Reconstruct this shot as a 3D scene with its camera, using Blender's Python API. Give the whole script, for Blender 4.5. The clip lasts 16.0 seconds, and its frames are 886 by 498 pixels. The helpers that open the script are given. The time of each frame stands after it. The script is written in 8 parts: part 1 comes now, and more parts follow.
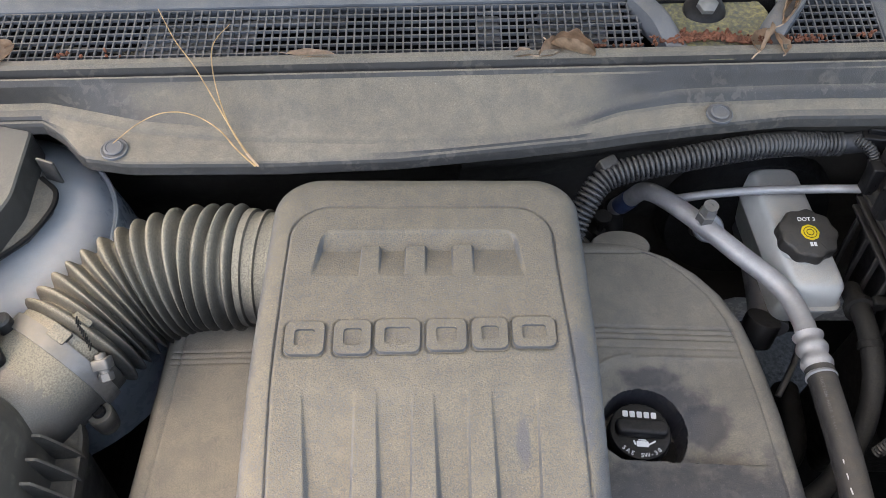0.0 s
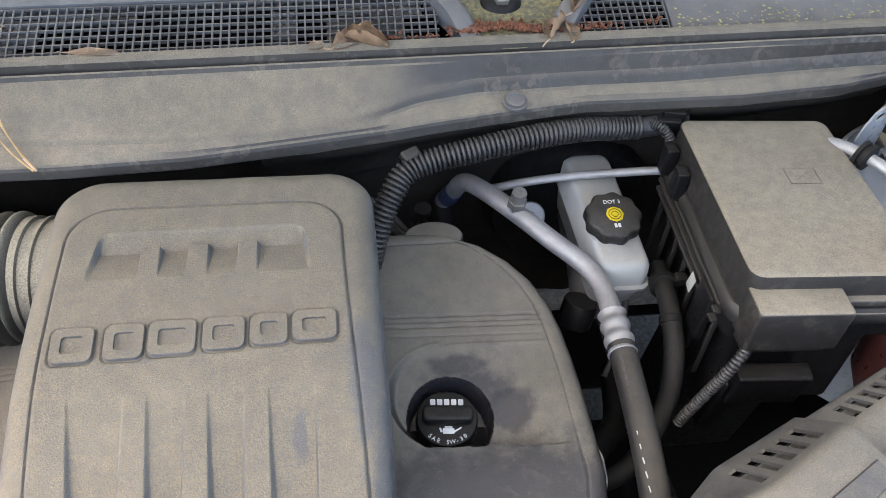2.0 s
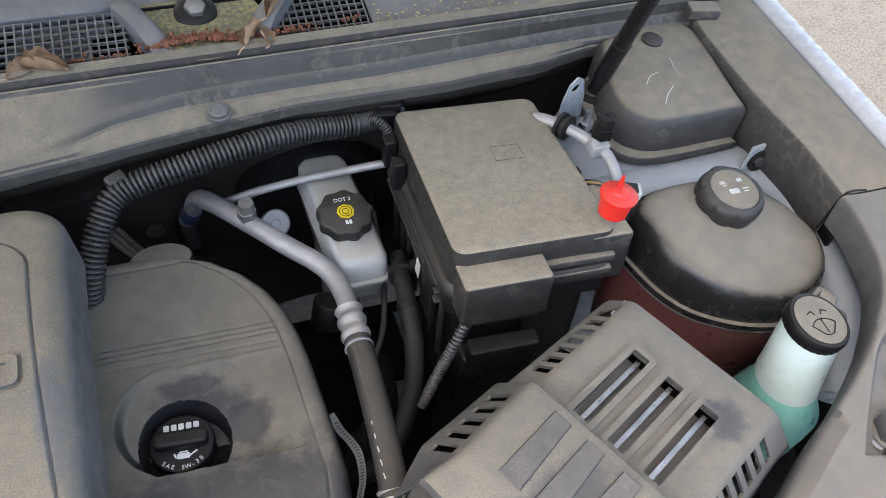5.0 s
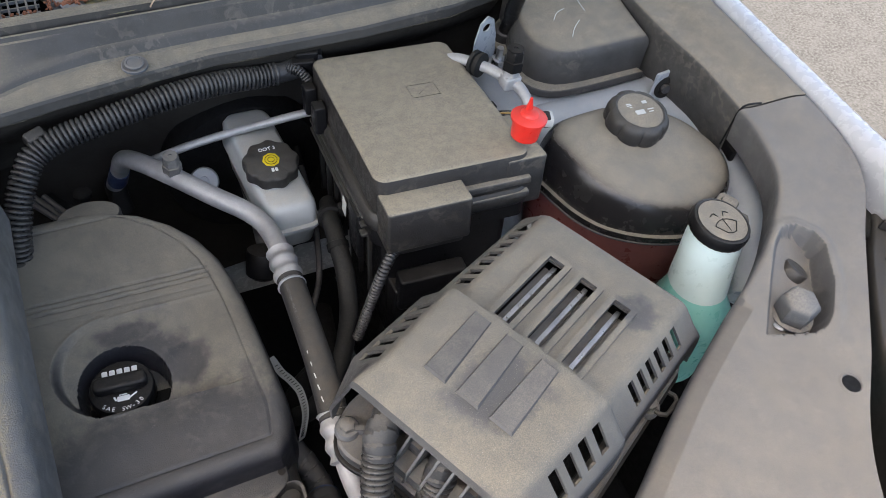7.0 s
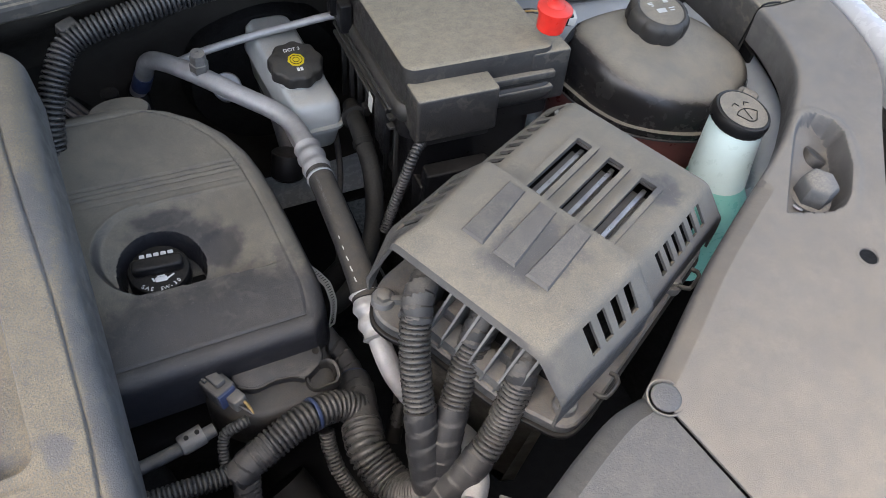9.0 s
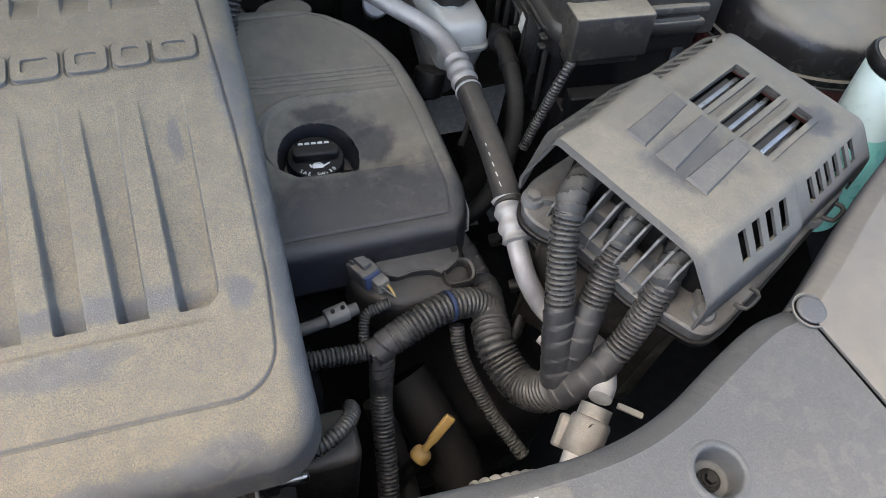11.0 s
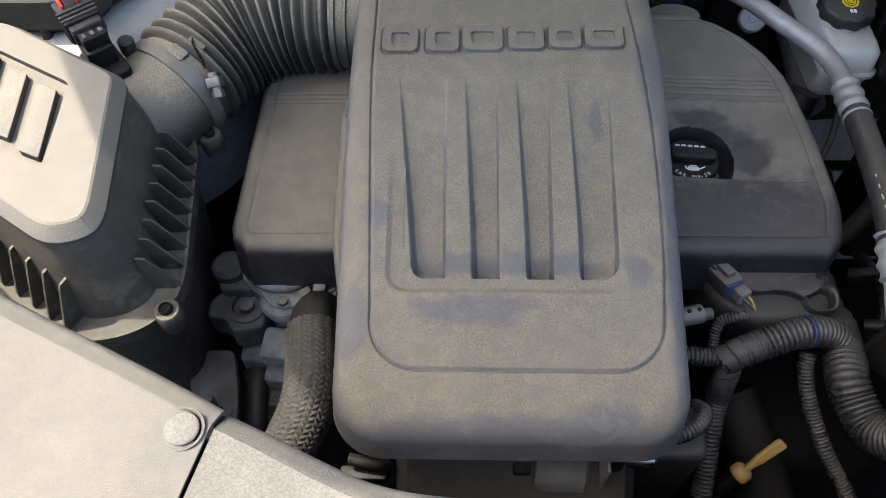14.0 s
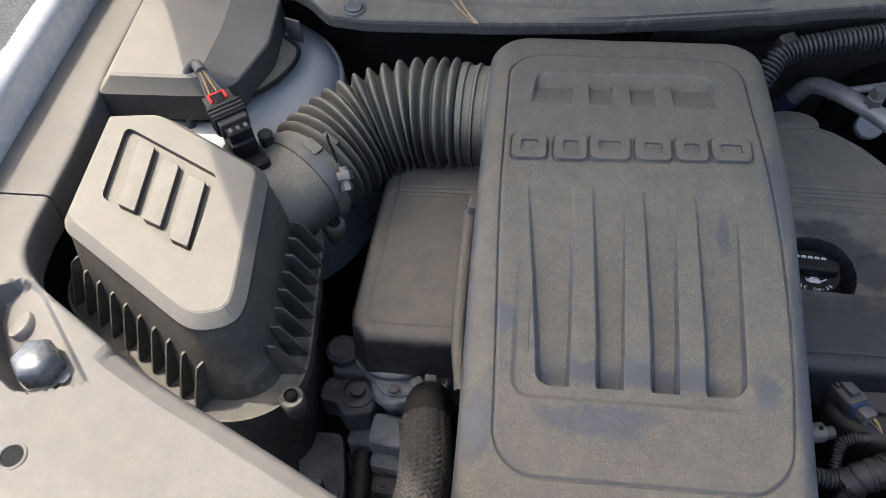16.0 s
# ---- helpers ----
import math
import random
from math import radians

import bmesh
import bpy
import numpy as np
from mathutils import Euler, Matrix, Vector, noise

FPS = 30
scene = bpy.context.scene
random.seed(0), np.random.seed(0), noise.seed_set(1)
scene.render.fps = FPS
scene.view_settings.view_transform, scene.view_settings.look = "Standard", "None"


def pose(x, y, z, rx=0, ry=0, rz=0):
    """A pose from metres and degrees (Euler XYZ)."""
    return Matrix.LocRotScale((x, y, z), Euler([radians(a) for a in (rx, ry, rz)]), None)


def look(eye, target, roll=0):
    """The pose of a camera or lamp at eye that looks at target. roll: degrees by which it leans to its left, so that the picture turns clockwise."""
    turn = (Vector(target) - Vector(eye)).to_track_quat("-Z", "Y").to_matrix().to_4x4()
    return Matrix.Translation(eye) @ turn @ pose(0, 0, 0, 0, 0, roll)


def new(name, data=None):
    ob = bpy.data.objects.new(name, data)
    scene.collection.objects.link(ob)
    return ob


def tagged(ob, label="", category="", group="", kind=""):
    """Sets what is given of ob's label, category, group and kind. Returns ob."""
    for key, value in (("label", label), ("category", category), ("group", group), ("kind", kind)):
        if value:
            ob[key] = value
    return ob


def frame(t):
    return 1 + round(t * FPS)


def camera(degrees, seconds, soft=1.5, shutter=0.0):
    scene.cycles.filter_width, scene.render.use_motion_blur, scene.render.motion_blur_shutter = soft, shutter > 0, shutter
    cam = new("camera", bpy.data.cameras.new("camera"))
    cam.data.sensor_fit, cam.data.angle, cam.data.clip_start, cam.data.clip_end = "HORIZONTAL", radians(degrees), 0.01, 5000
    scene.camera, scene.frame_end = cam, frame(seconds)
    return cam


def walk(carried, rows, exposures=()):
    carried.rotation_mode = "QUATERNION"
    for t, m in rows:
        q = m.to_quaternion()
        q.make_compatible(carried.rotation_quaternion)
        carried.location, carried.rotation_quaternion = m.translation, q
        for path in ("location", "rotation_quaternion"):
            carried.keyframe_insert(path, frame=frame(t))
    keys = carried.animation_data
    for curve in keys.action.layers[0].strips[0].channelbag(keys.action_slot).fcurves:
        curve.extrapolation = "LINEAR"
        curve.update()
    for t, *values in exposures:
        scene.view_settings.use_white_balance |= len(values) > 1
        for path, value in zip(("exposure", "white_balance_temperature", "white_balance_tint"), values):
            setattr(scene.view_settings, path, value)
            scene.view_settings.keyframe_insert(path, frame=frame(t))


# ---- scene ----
cam = camera(59.2, 16.0, soft=0.6)
PATH = [
    (0, (-0.005, -0.004, 1.55), (0.01, 1.177, -0.064), 0.5),
    (0.5, (0.021, -0.01, 1.547), (0.065, 1.175, -0.063), 1.2),
    (1, (0.049, -0.014, 1.548), (0.157, 1.169, -0.061), 3.0),
    (1.5, (0.08, -0.014, 1.543), (0.248, 1.166, -0.063), 4.6),
    (2, (0.107, -0.018, 1.541), (0.331, 1.167, -0.055), 5.5),
    (2.5, (0.13, -0.023, 1.544), (0.407, 1.157, -0.047), 6.3),
    (3, (0.15, -0.028, 1.548), (0.501, 1.138, -0.038), 8.1),
    (3.5, (0.167, -0.031, 1.549), (0.554, 1.13, -0.033), 8.4),
    (4, (0.194, -0.032, 1.548), (0.639, 1.118, -0.027), 9.0),
    (4.5, (0.222, -0.038, 1.55), (0.728, 1.095, -0.018), 9.6),
    (5, (0.241, -0.05, 1.555), (0.805, 1.063, -0.008), 10.1),
    (5.2, (0.246, -0.059, 1.554), (0.832, 1.053, -0.001), 10.2),
    (7.3, (0.242, -0.128, 1.535), (0.927, 0.916, -0.027), 10.7),
    (7.5, (0.236, -0.132, 1.527), (0.927, 0.906, -0.036), 10.9),
    (8, (0.222, -0.147, 1.519), (0.911, 0.867, -0.061), 11.3),
    (8.2, (0.215, -0.153, 1.516), (0.899, 0.853, -0.071), 11.3),
    (10.3, (0.131, -0.205, 1.495), (0.753, 0.755, -0.147), 13.7),
    (10.5, (0.12, -0.209, 1.491), (0.725, 0.754, -0.154), 13.8),
    (11, (0.089, -0.219, 1.487), (0.595, 0.77, -0.176), 11.9),
    (11.5, (0.058, -0.227, 1.486), (0.452, 0.797, -0.186), 9.5),
    (12, (0.028, -0.225, 1.483), (0.328, 0.82, -0.195), 7.8),
    (12.5, (0.006, -0.223, 1.48), (0.218, 0.84, -0.201), 5.7),
    (13, (-0.019, -0.224, 1.484), (0.093, 0.847, -0.201), 2.8),
    (13.5, (-0.041, -0.228, 1.488), (-0.017, 0.85, -0.197), 0.2),
    (14, (-0.061, -0.232, 1.494), (-0.088, 0.852, -0.186), -0.7),
    (14.5, (-0.081, -0.231, 1.497), (-0.164, 0.857, -0.179), -2.2),
    (15, (-0.099, -0.228, 1.509), (-0.226, 0.872, -0.156), -2.7),
    (15.5, (-0.11, -0.221, 1.513), (-0.281, 0.908, -0.129), -3.7),
    (16, (-0.112, -0.215, 1.527), (-0.312, 0.989, -0.058), -4.2),
]
walk(cam, [(t, look(eye, target, roll)) for t, eye, target, roll in PATH],
     ((0.0, 2.87, 7750, 10), (3.5, 3.04, 7750, 9), (5.0, 2.79, 7750, 9), (8.0, 2.61, 7600, 9), (11.0, 2.71, 7300, 6), (12.5, 2.74, 7130, 5), (14.0, 2.14, 6870, 8), (16.0, 1.87, 6620, 9)))

# ---- light ----
SUN_TO = Vector((-0.50, 0.16, 0.93)).normalized()
world = bpy.data.worlds.new("sky")
scene.world = world
world.use_nodes = True
wn = world.node_tree.nodes
sky = wn.new("ShaderNodeTexSky")
sky.sky_type = "NISHITA"
sky.sun_disc = False
sky.sun_elevation = math.asin(SUN_TO.z)
sky.sun_rotation = math.atan2(SUN_TO.x, SUN_TO.y)
sky.dust_density, sky.air_density, sky.ozone_density = 4.0, 0.8, 0.6
world.node_tree.links.new(sky.outputs[0], wn["Background"].inputs[0])
wn["Background"].inputs[1].default_value = 0.15
sun = new("sun", bpy.data.lights.new("sun", "SUN"))
sun.data.energy, sun.data.angle, sun.data.color = 1.55, radians(0.6), (1.0, 0.95, 0.87)
sun.rotation_euler = SUN_TO.to_track_quat("Z", "Y").to_euler()

# ---- materials ----
def surface(name, base, rough=0.6, metal=0.0, dust=0.0, dust_color=(0.36, 0.315, 0.245), grain=0.0, grain_size=900.0, var=0.2,
            blotch=14.0, wear=0.0, wear_color=(0.5, 0.5, 0.5), coat=0.0, wipe=0.0, spots=(), bump=0.0, bump_size=60.0, trans=0.0, speck=0.34, flat=0.35, cloud=0.2, stain=0.0, stain_size=70.0):
    """A procedural surface: base colour with two scales of variation, dust that settled on top, fine grain and scratches."""
    m = bpy.data.materials.new(name)
    m.use_nodes = True
    n, ln = m.node_tree.nodes, m.node_tree.links
    b = n["Principled BSDF"]
    geo = n.new("ShaderNodeNewGeometry")

    def noise_at(size, detail=4.0, rough_=0.6):
        t = n.new("ShaderNodeTexNoise")
        t.inputs["Scale"].default_value, t.inputs["Detail"].default_value, t.inputs["Roughness"].default_value = size, detail, rough_
        ln.new(geo.outputs["Position"], t.inputs["Vector"])
        return t.outputs["Fac"]

    def math_(op, a, c, clamp=False):
        k = n.new("ShaderNodeMath")
        k.operation, k.use_clamp = op, clamp
        for i, v in enumerate((a, c)):
            if isinstance(v, (int, float)):
                k.inputs[i].default_value = v
            else:
                ln.new(v, k.inputs[i])
        return k.outputs[0]

    def ramp(v, lo, hi, a=0.0, c=1.0):
        k = n.new("ShaderNodeMapRange")
        k.interpolation_type = "SMOOTHSTEP"
        for i, x in zip(range(1, 5), (lo, hi, a, c)):
            k.inputs[i].default_value = x
        ln.new(v, k.inputs[0])
        return k.outputs[0]

    def mix(f, a, c):
        k = n.new("ShaderNodeMix")
        k.data_type = "RGBA"
        ln.new(f, k.inputs[0]) if not isinstance(f, float) else setattr(k.inputs[0], "default_value", f)
        for i, v in ((6, a), (7, c)):
            if isinstance(v, tuple):
                k.inputs[i].default_value = (*v, 1)
            else:
                ln.new(v, k.inputs[i])
        return k.outputs[2]

    big, mid, fine = noise_at(blotch, 5.0), noise_at(blotch * 6, 4.0), noise_at(grain_size, 2.0, 0.7)
    tone = ramp(big, 0.3, 0.7, 1 - var, 1 + var)
    k = n.new("ShaderNodeVectorMath")
    k.operation = "SCALE"
    k.inputs[0].default_value = base
    ln.new(tone, k.inputs[3])
    color = k.outputs[0]
    if wear:
        color = mix(math_("MULTIPLY", ramp(mid, 0.56, 0.72), wear), color, wear_color)
    level = None
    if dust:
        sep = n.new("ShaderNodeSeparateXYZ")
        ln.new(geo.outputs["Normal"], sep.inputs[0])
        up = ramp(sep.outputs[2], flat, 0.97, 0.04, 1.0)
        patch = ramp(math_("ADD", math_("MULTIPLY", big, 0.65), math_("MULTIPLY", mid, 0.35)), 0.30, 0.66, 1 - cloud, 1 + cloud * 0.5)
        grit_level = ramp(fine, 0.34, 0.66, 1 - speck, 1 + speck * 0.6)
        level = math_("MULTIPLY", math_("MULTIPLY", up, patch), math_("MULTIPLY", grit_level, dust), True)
        if wipe:
            level = math_("MULTIPLY", level, ramp(math_("ADD", math_("MULTIPLY", noise_at(7.5, 3.0, 0.55), 0.8), math_("MULTIPLY", mid, 0.2)), 0.58, 0.70, 1.0, 1.0 - wipe))
        for sx, sy, rx, ry in spots:
            o = n.new("ShaderNodeVectorMath")
            o.operation = "MULTIPLY_ADD"
            o.inputs[1].default_value, o.inputs[2].default_value = (1 / rx, 1 / ry, 0), (-sx / rx, -sy / ry, 0)
            ln.new(geo.outputs["Position"], o.inputs[0])
            q = n.new("ShaderNodeVectorMath")
            q.operation = "LENGTH"
            ln.new(o.outputs[0], q.inputs[0])
            near = math_("ADD", q.outputs["Value"], math_("MULTIPLY", math_("SUBTRACT", mid, 0.5), 1.1))
            level = math_("MULTIPLY", level, ramp(near, 0.55, 1.2, 0.22, 1.0))
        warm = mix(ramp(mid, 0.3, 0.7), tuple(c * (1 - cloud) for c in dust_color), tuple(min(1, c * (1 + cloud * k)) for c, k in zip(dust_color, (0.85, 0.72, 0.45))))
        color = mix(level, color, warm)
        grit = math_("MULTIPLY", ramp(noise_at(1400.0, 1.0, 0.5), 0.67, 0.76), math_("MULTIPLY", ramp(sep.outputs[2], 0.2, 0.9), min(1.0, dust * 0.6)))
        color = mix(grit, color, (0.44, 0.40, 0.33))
    if grain and not dust:
        color = mix(math_("MULTIPLY", ramp(fine, 0.35, 0.7), grain), color, tuple(min(1, c * 1.5 + 0.02) for c in base))
    if stain:
        # tide marks: thin pale and dark rims left by dried water, and small bare flecks
        w = n.new("ShaderNodeTexNoise")
        w.inputs["Scale"].default_value, w.inputs["Detail"].default_value, w.inputs["Distortion"].default_value = stain_size, 4.0, 0.5
        ln.new(geo.outputs["Position"], w.inputs["Vector"])
        rim_ = math_("MULTIPLY", ramp(w.outputs["Fac"], 0.50, 0.58), ramp(w.outputs["Fac"], 0.72, 0.58, 0.35, 1.0))
        where = ramp(noise_at(blotch * 1.7, 3.0), 0.42, 0.66)
        color = mix(math_("MULTIPLY", math_("MULTIPLY", rim_, where), stain * 0.55), color, tuple(min(1, c * 1.2) for c in dust_color))
        fleck = ramp(noise_at(stain_size * 4.5, 2.0, 0.7), 0.64, 0.72)
        color = mix(math_("MULTIPLY", fleck, stain * 0.7), color, tuple(c * 0.6 for c in base))
    ln.new(color, b.inputs["Base Color"])
    b.inputs["Metallic"].default_value = metal
    r = ramp(mid, 0.25, 0.75, max(0.03, rough - 0.12), min(1, rough + 0.12))
    if level is not None:
        r = math_("ADD", r, math_("MULTIPLY", level, 0.5), True)
    ln.new(r, b.inputs["Roughness"])
    b.inputs["Coat Weight"].default_value = coat
    if trans:
        b.inputs["Transmission Weight"].default_value = trans
    height = math_("ADD", math_("MULTIPLY", fine, grain * 0.0009), math_("MULTIPLY", noise_at(bump_size, 3.0), bump * 0.004))
    bn = n.new("ShaderNodeBump")
    bn.inputs["Strength"].default_value, bn.inputs["Distance"].default_value = (0.55, 1.0)
    ln.new(height, bn.inputs["Height"])
    ln.new(bn.outputs[0], b.inputs["Normal"])
    return m


DUST = (0.35, 0.305, 0.235)
M = dict(
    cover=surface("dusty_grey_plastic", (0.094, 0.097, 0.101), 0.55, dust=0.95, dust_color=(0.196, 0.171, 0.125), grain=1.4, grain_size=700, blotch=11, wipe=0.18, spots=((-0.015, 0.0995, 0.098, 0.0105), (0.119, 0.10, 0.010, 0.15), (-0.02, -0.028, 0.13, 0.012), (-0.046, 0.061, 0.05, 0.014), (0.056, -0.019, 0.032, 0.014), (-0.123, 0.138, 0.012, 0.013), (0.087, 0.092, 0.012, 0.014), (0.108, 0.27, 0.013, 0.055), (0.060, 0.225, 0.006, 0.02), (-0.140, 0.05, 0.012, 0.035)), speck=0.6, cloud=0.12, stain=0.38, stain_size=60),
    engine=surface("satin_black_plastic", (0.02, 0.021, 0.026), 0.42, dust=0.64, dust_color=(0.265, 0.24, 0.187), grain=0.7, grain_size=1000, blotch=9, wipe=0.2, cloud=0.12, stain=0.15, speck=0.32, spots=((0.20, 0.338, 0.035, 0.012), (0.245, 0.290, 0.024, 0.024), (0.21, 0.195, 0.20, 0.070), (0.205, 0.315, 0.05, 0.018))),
    black=surface("black_plastic", (0.016, 0.016, 0.017), 0.45, dust=0.17, dust_color=(0.22, 0.195, 0.15), grain=0.5, blotch=25, flat=-0.3),
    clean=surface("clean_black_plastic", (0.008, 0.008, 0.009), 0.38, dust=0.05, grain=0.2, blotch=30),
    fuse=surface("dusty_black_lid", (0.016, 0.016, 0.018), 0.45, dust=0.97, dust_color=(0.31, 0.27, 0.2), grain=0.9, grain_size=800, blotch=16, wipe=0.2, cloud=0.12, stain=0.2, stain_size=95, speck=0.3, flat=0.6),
    shroud=surface("grained_grey_shroud", (0.085, 0.085, 0.087), 0.6, dust=0.5, dust_color=(0.28, 0.252, 0.205), grain=0.7, grain_size=1500, blotch=9, speck=0.34, cloud=0.12, var=0.12, stain=0.15),
    shroud_mid=surface("grained_dark_shroud", (0.062, 0.066, 0.072), 0.6, dust=0.55, dust_color=(0.30, 0.275, 0.23), spots=((0.36, -0.16, 0.44, 0.40),), grain=0.9, grain_size=520, blotch=5, speck=0.34, cloud=0.1, var=0.1, stain=0.15),
    cowl=surface("dusty_cowl_plastic", (0.044, 0.043, 0.042), 0.55, dust=0.74, dust_color=(0.285, 0.248, 0.188), grain=0.8, grain_size=900, blotch=9, wipe=0.15, cloud=0.14, speck=0.32, wear=0.45, wear_color=(0.03, 0.03, 0.03), flat=0.62, stain=0.3, stain_size=110, bump=0.12, bump_size=45),
    cowl_top=surface("grey_cowl_plastic", (0.10, 0.11, 0.125), 0.5, dust=0.3, grain=0.8, blotch=12),
    recess=surface("pollen_stained_plastic", (0.11, 0.115, 0.12), 0.6, dust=0.75, dust_color=(0.30, 0.265, 0.12), grain=0.8, blotch=30, cloud=0.5, speck=0.5, flat=0.2),
    mesh=surface("grey_screen_plastic", (0.07, 0.076, 0.085), 0.6, dust=0.3, var=0.3, blotch=10),
    box=surface("dusty_module_cover", (0.062, 0.063, 0.066), 0.5, dust=0.68, dust_color=(0.245, 0.222, 0.172), grain=0.8, grain_size=1000, blotch=12, wipe=0.1, cloud=0.12, stain=0.15, speck=0.36, spots=((0.445, 0.085, 0.045, 0.03), (0.60, 0.12, 0.02, 0.02))),
    panel=surface("smooth_grey_inset", (0.055, 0.056, 0.06), 0.45, dust=0.3, dust_color=(0.3, 0.275, 0.225), grain=0.3, blotch=14),
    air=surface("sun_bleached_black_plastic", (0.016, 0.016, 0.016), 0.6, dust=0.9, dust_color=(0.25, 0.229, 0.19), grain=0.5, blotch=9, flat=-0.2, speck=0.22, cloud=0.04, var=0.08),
    airwall=surface("black_grained_plastic", (0.026, 0.025, 0.024), 0.5, dust=0.36, dust_color=(0.28, 0.255, 0.2), grain=0.5, grain_size=1300, blotch=12, wear=0.5, wear_color=(0.075, 0.073, 0.07), stain=0.35, stain_size=40, flat=-0.45),
    band=surface("dull_steel_band", (0.20, 0.195, 0.185), 0.45, metal=0.6, dust=0.35, dust_color=(0.33, 0.30, 0.24), grain=0.3, blotch=40),
    bumper=surface("satin_grey_bolt", (0.10, 0.105, 0.11), 0.3, metal=0.3, grain=0.2, blotch=40),
    rubber=surface("dusty_rubber", (0.014, 0.014, 0.014), 0.65, dust=0.08, dust_color=(0.24, 0.22, 0.17), grain=0.6, grain_size=500),
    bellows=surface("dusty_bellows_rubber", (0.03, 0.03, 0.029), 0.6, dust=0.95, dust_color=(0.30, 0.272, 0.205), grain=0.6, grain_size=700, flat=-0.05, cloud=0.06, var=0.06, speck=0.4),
    hose=surface("woven_hose_rubber", (0.022, 0.022, 0.023), 0.7, dust=0.18, grain=1.5, grain_size=1400),
    loom=surface("corrugated_loom_plastic", (0.020, 0.021, 0.024), 0.28, dust=0.2, dust_color=(0.24, 0.225, 0.19), grain=0.5, blotch=40, flat=0.0),
    tape=surface("wrapped_black_tape", (0.026, 0.027, 0.030), 0.5, dust=0.25, dust_color=(0.22, 0.205, 0.175), grain=0.6, bump=0.4, bump_size=90),
    steel=surface("brushed_steel", (0.42, 0.42, 0.42), 0.35, metal=1.0, grain=0.3, blotch=40, var=0.25),
    aluminium=surface("dull_aluminium_pipe", (0.44, 0.445, 0.45), 0.5, metal=0.5, dust=0.3, grain=0.6, blotch=30),
    cast=surface("cast_aluminium", (0.19, 0.188, 0.182), 0.5, metal=0.35, dust=0.3, grain=1.0, blotch=30, var=0.3),
    castdark=surface("grimy_cast_metal", (0.085, 0.088, 0.094), 0.55, metal=0.3, dust=0.3, grain=1.2, blotch=35, var=0.4, bump=0.5),
    castgrey=surface("dull_grey_casting", (0.13, 0.134, 0.14), 0.48, metal=0.35, dust=0.35, dust_color=(0.30, 0.28, 0.23), grain=0.8, blotch=35, var=0.25),
    castblue=surface("weathered_grey_casting", (0.25, 0.262, 0.28), 0.6, metal=0.2, dust=0.35, dust_color=(0.27, 0.255, 0.22), grain=1.2, grain_size=500, blotch=40, var=0.45, bump=0.8, wear=0.5, wear_color=(0.07, 0.07, 0.07)),
    chain=surface("grimy_steel_links", (0.11, 0.105, 0.09), 0.5, metal=0.5, grain=1.5, grain_size=300, var=0.5, blotch=90),
    white=surface("yellowed_white_plastic", (0.52, 0.55, 0.54), 0.4, dust=0.55, flat=0.6, grain=0.2, blotch=20, var=0.08),
    bluemetal=surface("pale_blue_painted_metal", (0.36, 0.405, 0.44), 0.3, dust=0.3, grain=0.2, coat=0.4, var=0.1),
    paint=surface("pale_silver_paint", (0.43, 0.44, 0.45), 0.25, dust=0.04, coat=0.8, var=0.05),
    # unseen hood underside, made paler than the body to bounce light down
    hood=surface("hood_bounce_paint", (0.80, 0.80, 0.80), 0.3, dust=0.04, coat=0.5, var=0.05),
    red=surface("red_plastic", (0.72, 0.03, 0.022), 0.38, dust=0.05, var=0.1, blotch=30),
    yellow=surface("yellow_print", (0.72, 0.55, 0.02), 0.5),
    print=surface("white_print", (0.72, 0.72, 0.70), 0.6),
    label=surface("white_paper_label", (0.5, 0.5, 0.46), 0.7, wear=0.3, wear_color=(0.3, 0.28, 0.24)),
    straw=surface("straw_yellow_plastic", (0.40, 0.25, 0.075), 0.45, dust=0.2),
    # dark and void: near-black bases that paint in the bay's deep shade
    dark=surface("grimy_shaded_metal", (0.008, 0.008, 0.008), 0.6, dust=0.03, grain=1.0, blotch=20, bump=0.5),
    void=surface("deep_shade_black", (0.004, 0.004, 0.004), 0.8, grain=0.5),
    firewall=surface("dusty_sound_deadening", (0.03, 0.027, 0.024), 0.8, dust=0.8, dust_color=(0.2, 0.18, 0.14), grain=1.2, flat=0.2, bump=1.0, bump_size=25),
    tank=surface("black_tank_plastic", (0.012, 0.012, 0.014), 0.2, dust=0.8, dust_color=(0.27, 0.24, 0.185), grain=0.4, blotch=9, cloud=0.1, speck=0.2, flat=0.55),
    coolant=surface("murky_red_tank_plastic", (0.16, 0.055, 0.05), 0.35, dust=0.2, var=0.2),
    bottle=surface("translucent_white_plastic", (0.50, 0.62, 0.60), 0.35, var=0.06),
    fluid=surface("green_washer_fluid", (0.20, 0.52, 0.45), 0.35, var=0.1),
    needle=surface("dry_pine_needle", (0.46, 0.30, 0.14), 0.6, var=0.3, blotch=60),
    leaf=surface("dry_brown_leaf", (0.44, 0.31, 0.21), 0.7, var=0.35, blotch=60, wear=0.5, wear_color=(0.42, 0.33, 0.25)),
    seed=surface("red_brown_bark_crumbs", (0.20, 0.075, 0.04), 0.8, var=0.4, blotch=120),
    pollen=surface("yellow_green_pollen", (0.40, 0.37, 0.16), 0.9, var=0.3, blotch=60),
    glass=surface("tinted_windscreen", (0.02, 0.025, 0.025), 0.08, dust=0.12),
    braid=surface("braided_sleeve", (0.026, 0.025, 0.023), 0.7, dust=0.22, dust_color=(0.18, 0.168, 0.14), flat=0.1, speck=0.6, grain=1.0, grain_size=420),
    foil=surface("foil_sleeve", (0.25, 0.24, 0.215), 0.45, metal=0.2, dust=0.3),
